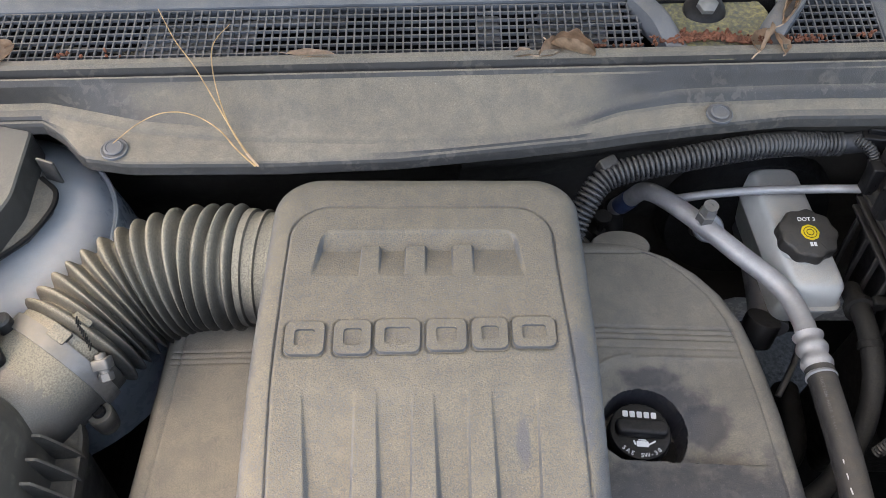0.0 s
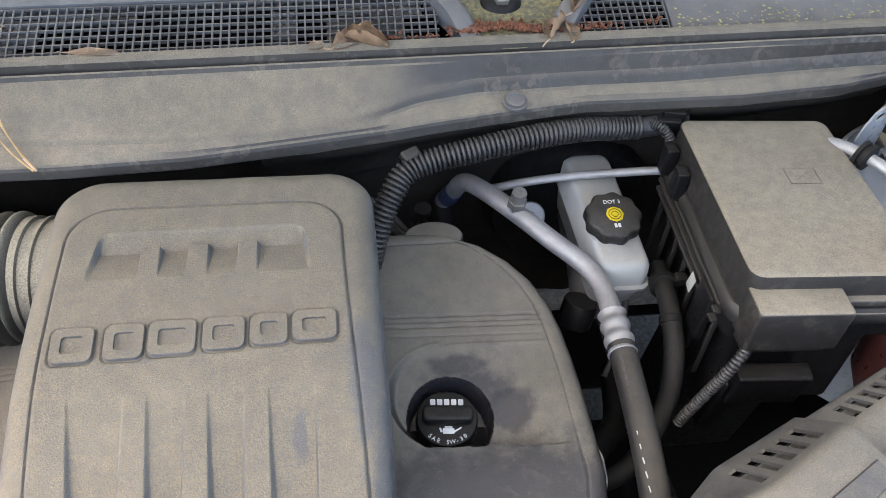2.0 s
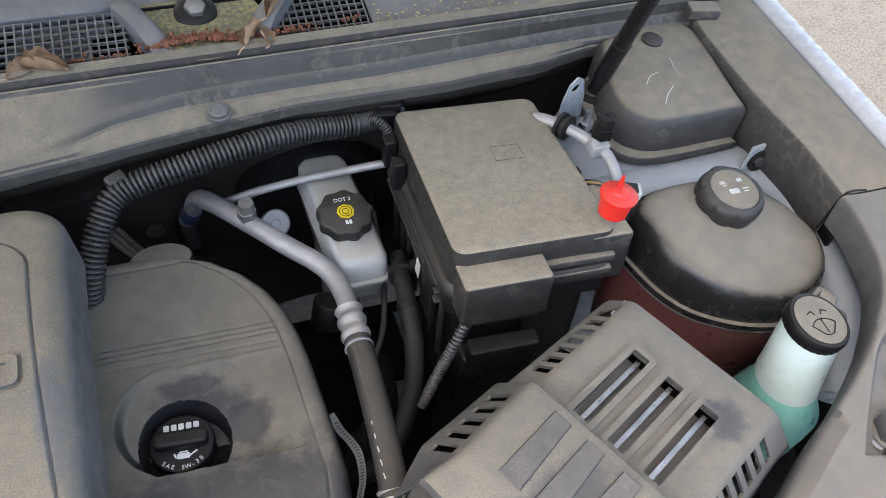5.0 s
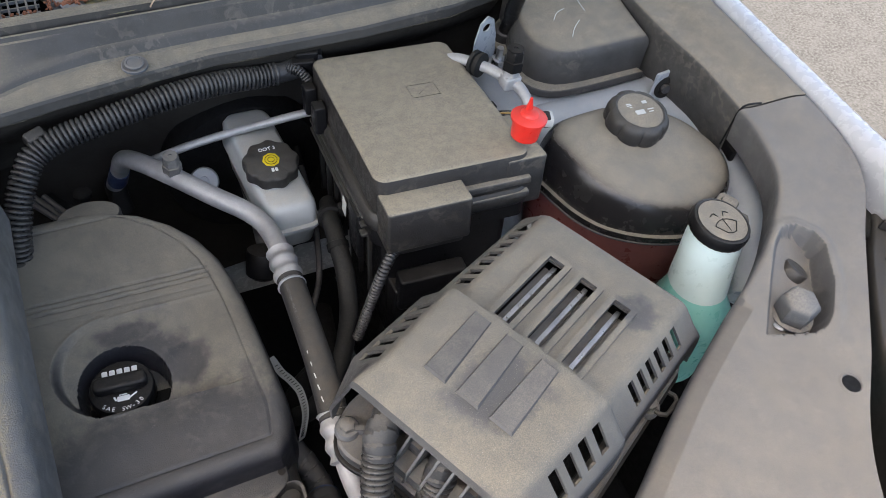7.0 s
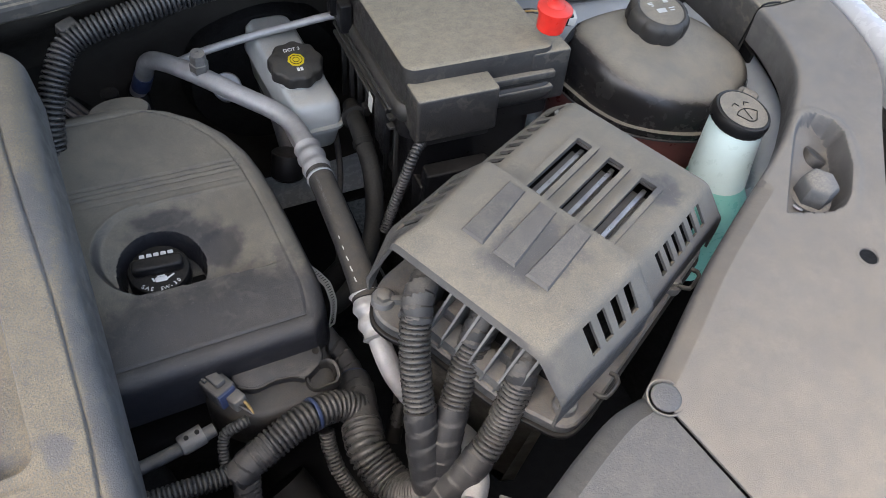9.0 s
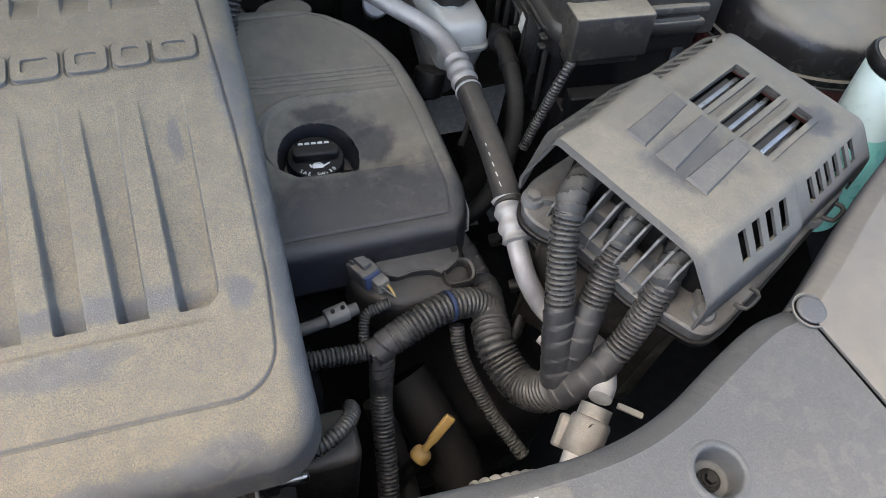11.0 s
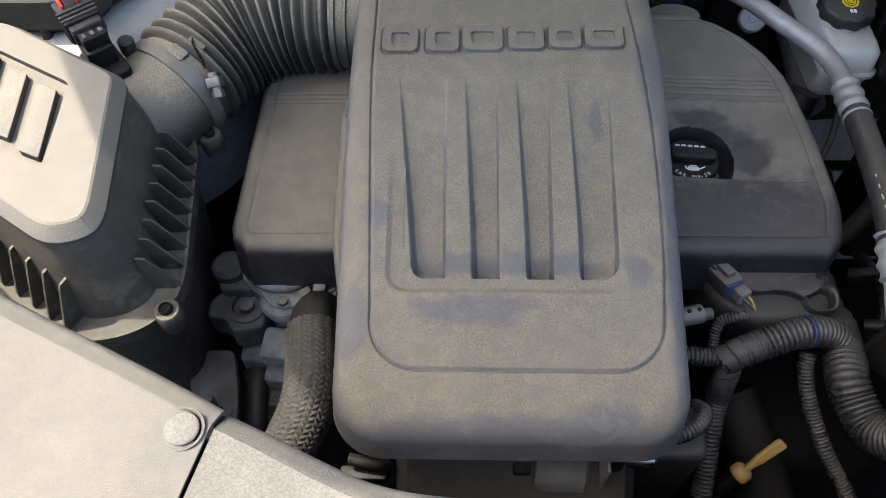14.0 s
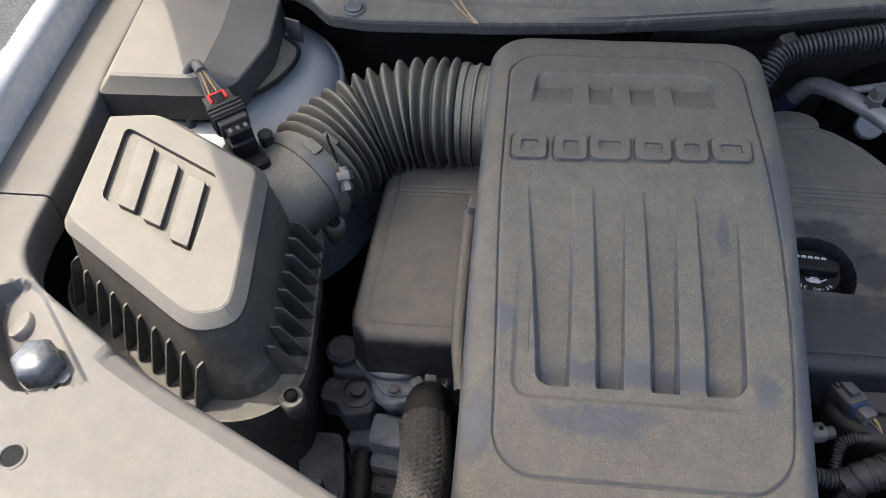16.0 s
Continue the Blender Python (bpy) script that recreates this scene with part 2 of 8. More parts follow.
    asphalt=surface("pebbled_asphalt", (0.040, 0.041, 0.042), 0.9, grain=1.0, grain_size=110, blotch=16.0, var=0.35, bump=0.9, bump_size=90, wear=0.9, wear_color=(0.012, 0.012, 0.011)),
    blue=surface("blue_plastic", (0.04, 0.06, 0.13), 0.4),
)
del M["print"]
# less specular, so the shade painted into void and dark stays black
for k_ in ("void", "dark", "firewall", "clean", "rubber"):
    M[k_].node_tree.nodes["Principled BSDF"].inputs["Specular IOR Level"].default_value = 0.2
M["ink"] = surface("white_ink", (0.75, 0.75, 0.73), 0.6, var=0.05)


# ---- builders ----
def thing(name, at, label, category, group="", kind=""):
    e = new(name)
    e.location = at
    e.empty_display_size = 0.02
    return tagged(e, label, category, group, kind)


def part(name, bm, material, parent=None, label="", smooth=40.0):
    """Links a bmesh, given in world places, as one mesh under a thing or a part."""
    base = Vector((0, 0, 0))
    o = parent
    while o is not None:
        base = base + o.location
        o = o.parent
    for v in bm.verts:
        v.co -= base
    bm.normal_update()
    if smooth:
        lim = radians(smooth)
        for e in bm.edges:
            e.smooth = len(e.link_faces) != 2 or e.calc_face_angle(0) < lim
        for f in bm.faces:
            f.smooth = True
    me = bpy.data.meshes.new(name)
    bm.to_mesh(me)
    bm.free()
    me.materials.append(M[material] if isinstance(material, str) else material)
    ob = new(name, me)
    ob.parent = parent
    if label:
        ob["label"] = label
    return ob


def solid(name, bm, material, label, category, kind="", group="", smooth=40.0):
    """A thing of one mesh."""
    c = sum((v.co for v in bm.verts), Vector()) / len(bm.verts)
    for v in bm.verts:
        v.co -= c
    ob = part(name, bm, material, None, "", smooth)
    ob.location = c
    return tagged(ob, label, category, group, kind)


def join(*bms):
    out = bms[0]
    for b in bms[1:]:
        me = bpy.data.meshes.new("tmp")
        b.to_mesh(me)
        out.from_mesh(me)
        bpy.data.meshes.remove(me)
        b.free()
    return out


def turn(bm, m):
    bmesh.ops.transform(bm, matrix=m, verts=bm.verts)
    return bm


def rr(w, d, r, n=5):
    """Outline of a rounded rectangle, counter-clockwise."""
    r = min(r, w / 2 - 1e-5, d / 2 - 1e-5)
    pts = []
    for cx, cy, a0 in ((w / 2 - r, d / 2 - r, 0), (-w / 2 + r, d / 2 - r, 90), (-w / 2 + r, -d / 2 + r, 180), (w / 2 - r, -d / 2 + r, 270)):
        for i in range(n + 1):
            a = radians(a0 + 90 * i / n)
            pts.append((cx + r * math.cos(a), cy + r * math.sin(a)))
    return pts


def loft(rings, caps=(True, True), closed=True):
    bm = bmesh.new()
    vs = [[bm.verts.new(p) for p in ring] for ring in rings]
    n = len(vs[0])
    for a, b in zip(vs, vs[1:]):
        for i in range(n if closed else n - 1):
            j = (i + 1) % n
            bm.faces.new((a[i], a[j], b[j], b[i]))
    if caps[0]:
        bm.faces.new(vs[0][::-1])
    if caps[1]:
        bm.faces.new(vs[-1])
    bmesh.ops.recalc_face_normals(bm, faces=bm.faces)
    return bm


def block(w, d, h, r=0.004, bev=0.003, taper=0.0, m=None, n=4):
    """A box with rounded uprights and a bevelled top and bottom, standing on z = 0; taper: what the top loses in width on each side."""
    bev = min(bev, h / 2.01)
    rings = []
    for k in range(4):
        a = radians(90 * k / 3)
        rings.append((bev - bev * math.sin(a), bev * (1 - math.cos(a))))
    levels = [(i, z) for i, z in rings] + [(i, h - z) for i, z in rings[::-1]]
    out = []
    for inset, z in levels:
        t = inset + taper * z / h
        out.append([Vector((x, y, z)) for x, y in rr(w - 2 * t, d - 2 * t, max(r - inset * 0.5, 0.0005), n)])
    bm = loft(out)
    return turn(bm, m) if m is not None else bm


def slab(outline, z0, z1, bev=0.002, m=None, rise=None):
    """A prism over any outline, with a bevelled top edge; rise(x, y) lifts the top."""
    n = len(outline)
    c = [sum(p[i] for p in outline) / n for i in (0, 1)]
    size = max(max(abs(p[i] - c[i]) for p in outline) for i in (0, 1))
    up = rise or (lambda x, y: 0.0)
    rings = [[Vector((x, y, z0)) for x, y in outline]]
    for k in range(4):
        a = radians(30 * k)
        s = 1 - bev * (1 - math.cos(a)) / size
        rings.append([Vector((c[0] + (x - c[0]) * s, c[1] + (y - c[1]) * s, z1 - bev + bev * math.sin(a) + up(x, y))) for x, y in outline])
    bm = loft(rings)
    return turn(bm, m) if m is not None else bm


def lathe(profile, n=32, m=None, wave=None, caps=(True, True)):
    """A turned shape from (radius, z) pairs; wave(angle) scales the radius."""
    rings = []
    for r, z in profile:
        rings.append([Vector((r * math.cos(a) * (wave(a, z) if wave else 1), r * math.sin(a) * (wave(a, z) if wave else 1), z))
                      for a in (2 * math.pi * i / n for i in range(n))])
    bm = loft(rings, caps)
    return turn(bm, m) if m is not None else bm


def spline(points, step):
    """Even points along a smooth curve through the given ones."""
    p = [Vector(q) for q in points]
    p = [p[0] * 2 - p[1]] + p + [p[-1] * 2 - p[-2]]
    fine = []
    for a, b, c, d in zip(p, p[1:], p[2:], p[3:]):
        for i in range(24):
            t = i / 24
            fine.append(0.5 * (2 * b + (c - a) * t + (2 * a - 5 * b + 4 * c - d) * t * t + (3 * b - a - 3 * c + d) * t ** 3))
    fine.append(p[-2])
    out, left = [fine[0]], step
    for a, b in zip(fine, fine[1:]):
        length = (b - a).length
        at = 0.0
        while length - at >= left:
            at += left
            out.append(a + (b - a) * (at / length))
            left = step
        left -= length - at
    if (out[-1] - fine[-1]).length > step * 0.3:
        out.append(fine[-1])
    return out


def frames_along(pts):
    tan = [(b - a).normalized() for a, b in zip(pts, pts[1:])]
    tan.append(tan[-1])
    tan = [tan[0]] + [(a + b).normalized() for a, b in zip(tan, tan[1:])]
    ref = Vector((0, 0, 1)) if abs(tan[0].z) < 0.9 else Vector((1, 0, 0))
    u = ref.cross(tan[0]).normalized()
    res = []
    for t in tan:
        u = (u - t * u.dot(t)).normalized()
        res.append((u, t.cross(u)))
    return res


def tube(points, radius, n=14, step=0.006, ridge=0.0, pitch=0.004, caps=True, wobble=0.0):
    """A round tube along a curve; ridge and pitch make it corrugated, radius may be a function of the way along (0 to 1)."""
    if ridge:
        step = pitch / 4
    pts = spline(points, step)
    fr = frames_along(pts)
    rings = []
    for i, (p, (u, w)) in enumerate(zip(pts, fr)):
        r = radius(i / max(1, len(pts) - 1)) if callable(radius) else radius
        if ridge:
            r += ridge * (0.6, 1.0, 0.6, -1.2)[i % 4]
        if wobble:
            r *= 1 + wobble * noise.noise(p * 90)
        rings.append([p + (u * math.cos(a) + w * math.sin(a)) * r for a in (2 * math.pi * k / n for k in range(n))])
    return loft(rings, (caps, caps))


def plate(outline, holes, place, thick):
    """A panel with real holes; place(u, v, depth) puts its points into the world."""
    bm = bmesh.new()
    loops = [outline] + list(holes)
    edges, tops = [], []
    for lp in loops:
        vs = [bm.verts.new((u, v, 0)) for u, v in lp]
        tops.append(vs)
        for a, b in zip(vs, vs[1:] + vs[:1]):
            edges.append(bm.edges.new((a, b)))
    bmesh.ops.triangle_fill(bm, use_beauty=True, use_dissolve=False, edges=edges)
    faces = list(bm.faces)
    low = {}
    for lp in tops:
        for v in lp:
            low[v] = bm.verts.new((v.co.x, v.co.y, 1.0))
    for f in faces:
        bm.faces.new([low[v] for v in reversed(f.verts)])
    for lp in tops:
        for a, b in zip(lp, lp[1:] + lp[:1]):
            bm.faces.new((a, b, low[b], low[a]))
    for v in bm.verts:
        v.co = Vector(place(v.co.x, v.co.y, thick * v.co.z))
    bmesh.ops.recalc_face_normals(bm, faces=bm.faces)
    return bm


def field(ys, xl, xr, zf, nx, skirt=0.0, flare=0.0, us=None):
    """A shell: rows at ys between xl(y) and xr(y), its height zf(x, y), with a skirt round its border."""
    bm = bmesh.new()
    us = us or [i / nx for i in range(nx + 1)]
    rows = []
    for y in ys:
        a, b = xl(y), xr(y)
        rows.append([bm.verts.new((a + (b - a) * u, y, zf(a + (b - a) * u, y))) for u in us])
    for r, s in zip(rows, rows[1:]):
        for i in range(len(us) - 1):
            bm.faces.new((r[i], r[i + 1], s[i + 1], s[i]))
    if skirt:
        drop = skirt if callable(skirt) else (lambda y: skirt)
        rim = rows[0][:] + [r[-1] for r in rows[1:]] + rows[-1][-2::-1] + [r[0] for r in rows[-2:0:-1]]
        c = sum((v.co for v in rim), Vector()) / len(rim)
        prev = rim
        for k in (1, 2):
            low = []
            for v in rim:
                d = Vector((v.co.x - c.x, v.co.y - c.y, 0)).normalized()
                low.append(bm.verts.new(v.co + d * flare * k / 2 - Vector((0, 0, drop(v.co.y) * k / 2))))
            for i in range(len(rim)):
                j = (i + 1) % len(rim)
                bm.faces.new((prev[j], prev[i], low[i], low[j]))
            prev = low
    bmesh.ops.recalc_face_normals(bm, faces=bm.faces)
    return bm


def round_poly(pts, r, n=5):
    """The outline with its corners rounded; r is one radius or one for each corner."""
    out = []
    k = len(pts)
    for i in range(k):
        a, c, b = (Vector((*pts[j % k], 0)) for j in (i - 1, i, i + 1))
        w = r[i] if isinstance(r, (list, tuple)) else r
        p, q = c + (a - c).normalized() * min(w, (a - c).length * 0.48), c + (b - c).normalized() * min(w, (b - c).length * 0.48)
        for j in range(n + 1):
            t = j / n
            v = p * (1 - t) ** 2 + c * 2 * t * (1 - t) + q * t * t
            out.append((v.x, v.y))
    return out


def offset(pts, k):
    """The closed outline moved outwards by k (inwards: minus)."""
    n = len(pts)
    area = sum(pts[i - 1][0] * pts[i][1] - pts[i][0] * pts[i - 1][1] for i in range(n))
    sgn = 1 if area > 0 else -1
    out = []
    for i in range(n):
        a, c, b = (Vector((*pts[j % n], 0)) for j in (i - 1, i, i + 1))
        u, v = (c - a).normalized(), (b - c).normalized()
        m = Vector((u.y + v.y, -u.x - v.x, 0)).normalized() * sgn
        g = max(0.5, m.dot(Vector((v.y, -v.x, 0)) * sgn))
        out.append((c.x + m.x * k / g, c.y + m.y * k / g))
    return out


def wrapped(points, radius, n=18, pitch=0.011, lip=0.0009, skew=0.35, lump=0.05):
    """A cable wound with tape: overlapping turns that climb askew, over a slightly lumpy core."""
    pts = spline(points, 0.0012)
    rings = []
    for i, (p, (u, w)) in enumerate(zip(pts, frames_along(pts))):
        s = i * 0.0012
        r0 = radius(i / max(1, len(pts) - 1)) if callable(radius) else radius
        ring = []
        for k in range(n):
            a = 2 * math.pi * k / n
            ph = ((s + skew * pitch * math.cos(a + 1.0)) / pitch) % 1.0
            r = r0 + lip * (ph - 0.5) * 2 + r0 * lump * noise.noise(p * 70 + Vector((math.cos(a), math.sin(a), 0)) * 0.6)
            ring.append(p + (u * math.cos(a) + w * math.sin(a)) * r)
        rings.append(ring)
    return loft(rings)


def hull(bm, t):
    """Gives an open sheet a thickness, inwards."""
    bm.normal_update()
    low = {v: bm.verts.new(v.co - v.normal * t) for v in list(bm.verts)}
    for e in list(bm.edges):
        if len(e.link_faces) == 1:
            a, b = e.verts
            bm.faces.new((a, b, low[b], low[a]))
    for f in [f for f in bm.faces if all(v in low for v in f.verts)]:
        bm.faces.new([low[v] for v in reversed(f.verts)])
    bmesh.ops.recalc_face_normals(bm, faces=bm.faces)
    return bm


def lerp(table, t):
    """The value at t of a table of (t, value) pairs, eased between them."""
    if t <= table[0][0]:
        return table[0][1]
    for (a, p), (b, q) in zip(table, table[1:]):
        if t <= b:
            return p + (q - p) * (t - a) / (b - a)
    return table[-1][1]


def ease(x, a, b):
    k = min(1.0, max(0.0, (x - a) / (b - a)))
    return k * k * (3 - 2 * k)


def spaced(a, b, n, edge=0.0, k=6):
    """n even steps from a to b, with k finer ones within edge of either end."""
    if not edge:
        return [a + (b - a) * i / n for i in range(n + 1)]
    s = 1 if b > a else -1
    fine = [edge * (i / k) ** 1.6 for i in range(k)]
    return [a + s * f for f in fine] + [a + s * edge + (b - a - 2 * s * edge) * i / n for i in range(n + 1)] + [b - s * f for f in fine[::-1]]


def along(p, q, r0=0.0):
    """A pose whose z axis points from p to q, at p."""
    d = (Vector(q) - Vector(p)).normalized()
    return Matrix.Translation(p) @ d.to_track_quat("Z", "Y").to_matrix().to_4x4() @ pose(0, 0, 0, 0, 0, r0)


def at(*p, rx=0, ry=0, rz=0):
    return pose(*p, rx, ry, rz)



def letters(text, size):
    c = bpy.data.curves.new("letters", "FONT")
    c.body, c.size, c.align_x, c.align_y, c.extrude = text, size, "CENTER", "CENTER", 0.0003
    o = bpy.data.objects.new("letters", c)
    me = o.to_mesh()
    bm = bmesh.new()
    bm.from_mesh(me)
    o.to_mesh_clear()
    bpy.data.objects.remove(o)
    bpy.data.curves.remove(c)
    return bm


# ---- the place: ground and body ----
def ground():
    bm = bmesh.new()
    vs = [bm.verts.new(p) for p in ((-60, -60, 0), (60, -60, 0), (60, 60, 0), (-60, 60, 0))]
    bm.faces.new(vs)
    return solid("ground", bm, "asphalt", "pale pebbled asphalt of a parking place in sun", "ground", "structure", smooth=0)


ground()


def sweep(stations):
    """An open sheet through rows of points."""
    bm = bmesh.new()
    rows = [[bm.verts.new(p) for p in s] for s in stations]
    for a, b in zip(rows, rows[1:]):
        for i in range(len(a) - 1):
            bm.faces.new((a[i], a[i + 1], b[i + 1], b[i]))
    bmesh.ops.recalc_face_normals(bm, faces=bm.faces)
    return bm


def thicken(bm, t):
    bmesh.ops.solidify(bm, geom=list(bm.faces), thickness=t)
    return bm


def fender(side):
    prof = ((0.0, 0.93), (0.0, 1.022), (0.002, 1.03), (0.008, 1.035), (0.02, 1.036), (0.03, 1.031), (0.037, 1.02), (0.048, 0.97), (0.065, 0.86), (0.08, 0.7), (0.085, 0.45))
    rows = []
    for i in range(40):
        y = -0.05 + i * 0.05
        x0 = (0.932 + 0.012 * math.sin((y - 0.2) * 1.2)) if side > 0 else (-0.628 - 0.012 * math.sin((y - 0.2) * 1.2))
        rows.append([Vector((x0 + side * dx, y, z)) for dx, z in prof])
    bm = thicken(sweep(rows), 0.003)
    return solid("fender", bm, "paint", "pale silver painted fender edge beside the engine bay", "fender", "structure", "fenders")


fender(1)
fender(-1)

HINGE, RISE = Vector((0, 0.80, 1.13)), 53.0


def hood():
    """The raised hood over the bay, which its prop holds open and which shades all but one corner."""
    a = radians(RISE)
    rim = [(-0.75, 0.0), (-0.755, 0.4), (-0.765, 0.6), (-0.766, 0.8), (-0.757, 0.95), (-0.735, 1.07), (-0.685, 1.14), (-0.62, 1.185), (-0.5, 1.24), (-0.25, 1.33), (0.16, 1.37),
           (0.55, 1.34), (0.8, 1.24), (0.95, 1.1), (1.05, 0.8), (1.07, 0.5), (1.07, 0.0)]
    place = lambda u, v, d: (u, HINGE.y - v * math.cos(a) - d * math.sin(a), HINGE.z + v * math.sin(a) - d * math.cos(a))
    t = thing("hood", (0.16, HINGE.y, HINGE.z), "raised silver car hood with a painted underside", "hood", kind="structure")
    part("outer_skin", plate(rim, [], place, 0.003), "paint", t, smooth=0)
    inner = [(x * 0.93 + 0.011, 0.06 + s * 0.9) for x, s in rim]
    place2 = lambda u, v, d: place(u, v, d + 0.02)
    # acts as a reflector that brightens the rear of the bay
    part("inner_skin", plate(inner, [], place2, 0.012), "hood", t, "unseen pale inner skin, a reflector for the bay", smooth=0)
    return t


hood()


# ---- bay walls and floor ----
def bay_walls():
    w = [((-0.66, 0.25, 0.2), (0.05, 1.3, 0.78), "inner_wing"), ((0.93, 0.30, 0.2), (0.05, 1.2, 0.78), "inner_wing")]
    for c, s, nm in w:
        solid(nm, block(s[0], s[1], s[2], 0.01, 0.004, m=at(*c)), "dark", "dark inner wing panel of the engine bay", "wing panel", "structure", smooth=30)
    bm = field(spaced(-0.70, 1.0, 60), lambda y: 0.0, lambda y: 1.0, lambda x, y: 0.0, 40)
    for v in bm.verts:
        x, h = v.co.y, v.co.x
        yy = 0.665 + 0.01 * math.sin(h * 7) + (0.012 * noise.noise(Vector((x * 9, h * 9, 0))))
        if -0.40 < x < 0.45:
            yy -= 0.01
        v.co = Vector((x, yy - 0.01 * h, 0.52 + 0.49 * h))
    bmesh.ops.recalc_face_normals(bm, faces=bm.faces)
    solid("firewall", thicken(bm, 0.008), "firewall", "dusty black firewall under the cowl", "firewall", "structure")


bay_walls()


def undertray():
    # near-black sheet below the bay, stands in for its deep shade
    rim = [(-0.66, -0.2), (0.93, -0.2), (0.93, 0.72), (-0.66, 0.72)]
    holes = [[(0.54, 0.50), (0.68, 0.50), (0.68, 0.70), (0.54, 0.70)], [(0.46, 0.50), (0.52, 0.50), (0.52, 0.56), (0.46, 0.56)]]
    solid("undertray", plate(rim, holes, lambda u, v, d: (u, v, 0.34 - d), 0.006), "void", "near-black undertray with openings to the ground, standing in for deep shade", "undertray", "structure", smooth=0)


undertray()


# ---- cowl ----
FRONT = ((-0.75, 0.60), (-0.44, 0.563), (-0.405, 0.560), (-0.375, 0.540), (-0.345, 0.507), (-0.30, 0.499), (-0.153, 0.500), (-0.045, 0.506), (0.065, 0.520),
         (0.148, 0.532), (0.194, 0.541), (0.264, 0.552), (0.354, 0.564), (0.525, 0.566), (0.643, 0.577), (0.716, 0.593), (0.85, 0.62), (1.0, 0.65))
SHELF = ((-0.75, 0.602), (-0.437, 0.568), (-0.38, 0.560), (-0.291, 0.537), (-0.207, 0.527), (-0.045, 0.523), (0.064, 0.529), (0.119, 0.537), (0.148, 0.550),
         (0.178, 0.563), (0.236, 0.575), (0.351, 0.581), (0.447, 0.583), (0.72, 0.602), (1.0, 0.66))


def lip_y(x):
    return 0.5735 + 0.034 * (x + 0.42)


def cowl():
    t = thing("cowl_panel", (0.16, 0.55, 1.0), "dusty black plastic cowl panel with pale water stains, below the windscreen", "cowl", kind="structure")
    rows = []
    for i in range(221):
        x = -0.74 + 1.72 * i / 220
        ly = lip_y(x)
        yf = min(lerp(FRONT, x), ly - 0.02)
        ys = min(max(lerp(SHELF, x), yf + 0.013), ly - 0.012)
        up = 0.22 + 0.78 * ease(x, 0.02, 0.28)
        wav = 0.0015 * noise.noise(Vector((x * 6, 0, 3)))
        r = [(yf + 0.008, 0.980), (yf + 0.002, 0.9815), (yf, 0.984), (yf + 0.0006, 0.994 + wav), (yf + 0.002, 0.9972 + wav), (yf + 0.004, 0.9986 + wav), (yf * 0.6 + ys * 0.4, 1.001 + wav), (ys - 0.003, 1.004 + wav),
             (ys, 1.006 + wav), (ys + 0.002, 1.0065 + 0.003 * up), (ys + 0.005, 1.007 + 0.0065 * up), (ys + 0.009, 1.0075 + 0.0095 * up)]
        y0 = ys + 0.009
        for k in (0.25, 0.5, 0.75, 0.95):
            r.append((y0 + (ly - 0.004 - y0) * k, 1.0075 + 0.0095 * up + (0.025 - 0.0095 * up) * k + 0.002 * noise.noise(Vector((x * 5, k, 0)))))
        r += [(ly - 0.003, 1.033), (ly - 0.001, 1.037), (ly + 0.001, 1.0375), (ly + 0.0025, 1.029), (ly + 0.0055, 1.029), (ly + 0.007, 1.043), (ly + 0.011, 1.0455), (ly + 0.017, 1.046), (ly + 0.021, 1.043), (ly + 0.023, 1.034), (ly + 0.023, 1.022)]
        rows.append([Vector((x, y, z)) for y, z in r])
    part("panel", thicken(sweep(rows), 0.0025), "cowl", t, smooth=13)
    # the deadening sheet that falls back from the front edge
    rows = []
    for i in range(90):
        x = 0.02 + 0.70 * i / 89
        yf = min(lerp(FRONT, x), lip_y(x) - 0.02)
        rows.append([Vector((x, yf + dy, z + 0.004 * noise.noise(Vector((x * 14, dy * 40, 5))))) for dy, z in ((0.009, 0.979), (0.015, 0.967), (0.028, 0.947), (0.050, 0.926), (0.072, 0.895), (0.085, 0.86))])
    part("deadening_sheet", thicken(sweep(rows), 0.003), "firewall", t, "dusty crumpled black sheet", smooth=60)
    for x, y, z in ((-0.314, 0.516, 1.003), (0.276, 0.561, 1.006)):
        head = lathe(((0.0085, 0), (0.0095, 0.001), (0.0095, 0.0020), (0.0085, 0.0028), (0.0075, 0.0030), (0.007, 0.0024), (0.0, 0.0026)), 28, at(x, y, z, rx=3))
        seat = lathe(((0.0130, -0.002), (0.0130, 0.0004), (0.0122, 0.0009), (0.0105, 0.0002), (0.0, 0.0)), 28, at(x, y, z - 0.0005, rx=3))
        part("push_pin", join(head, seat), "cowl_top", t, "round grey push pin")
    # the trough under the screen, with its shade put into a near-black colour
    rows = []
    for i in range(60):
        x = -0.74 + 1.72 * i / 59
        ly = lip_y(x)
        rows.append([Vector((x, ly + dy, z)) for dy, z in ((0.023, 1.03), (0.024, 0.97), (0.05, 0.96), (0.085, 0.97), (0.10, 1.04))])
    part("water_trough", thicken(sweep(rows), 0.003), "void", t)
    return t


COWL = cowl()


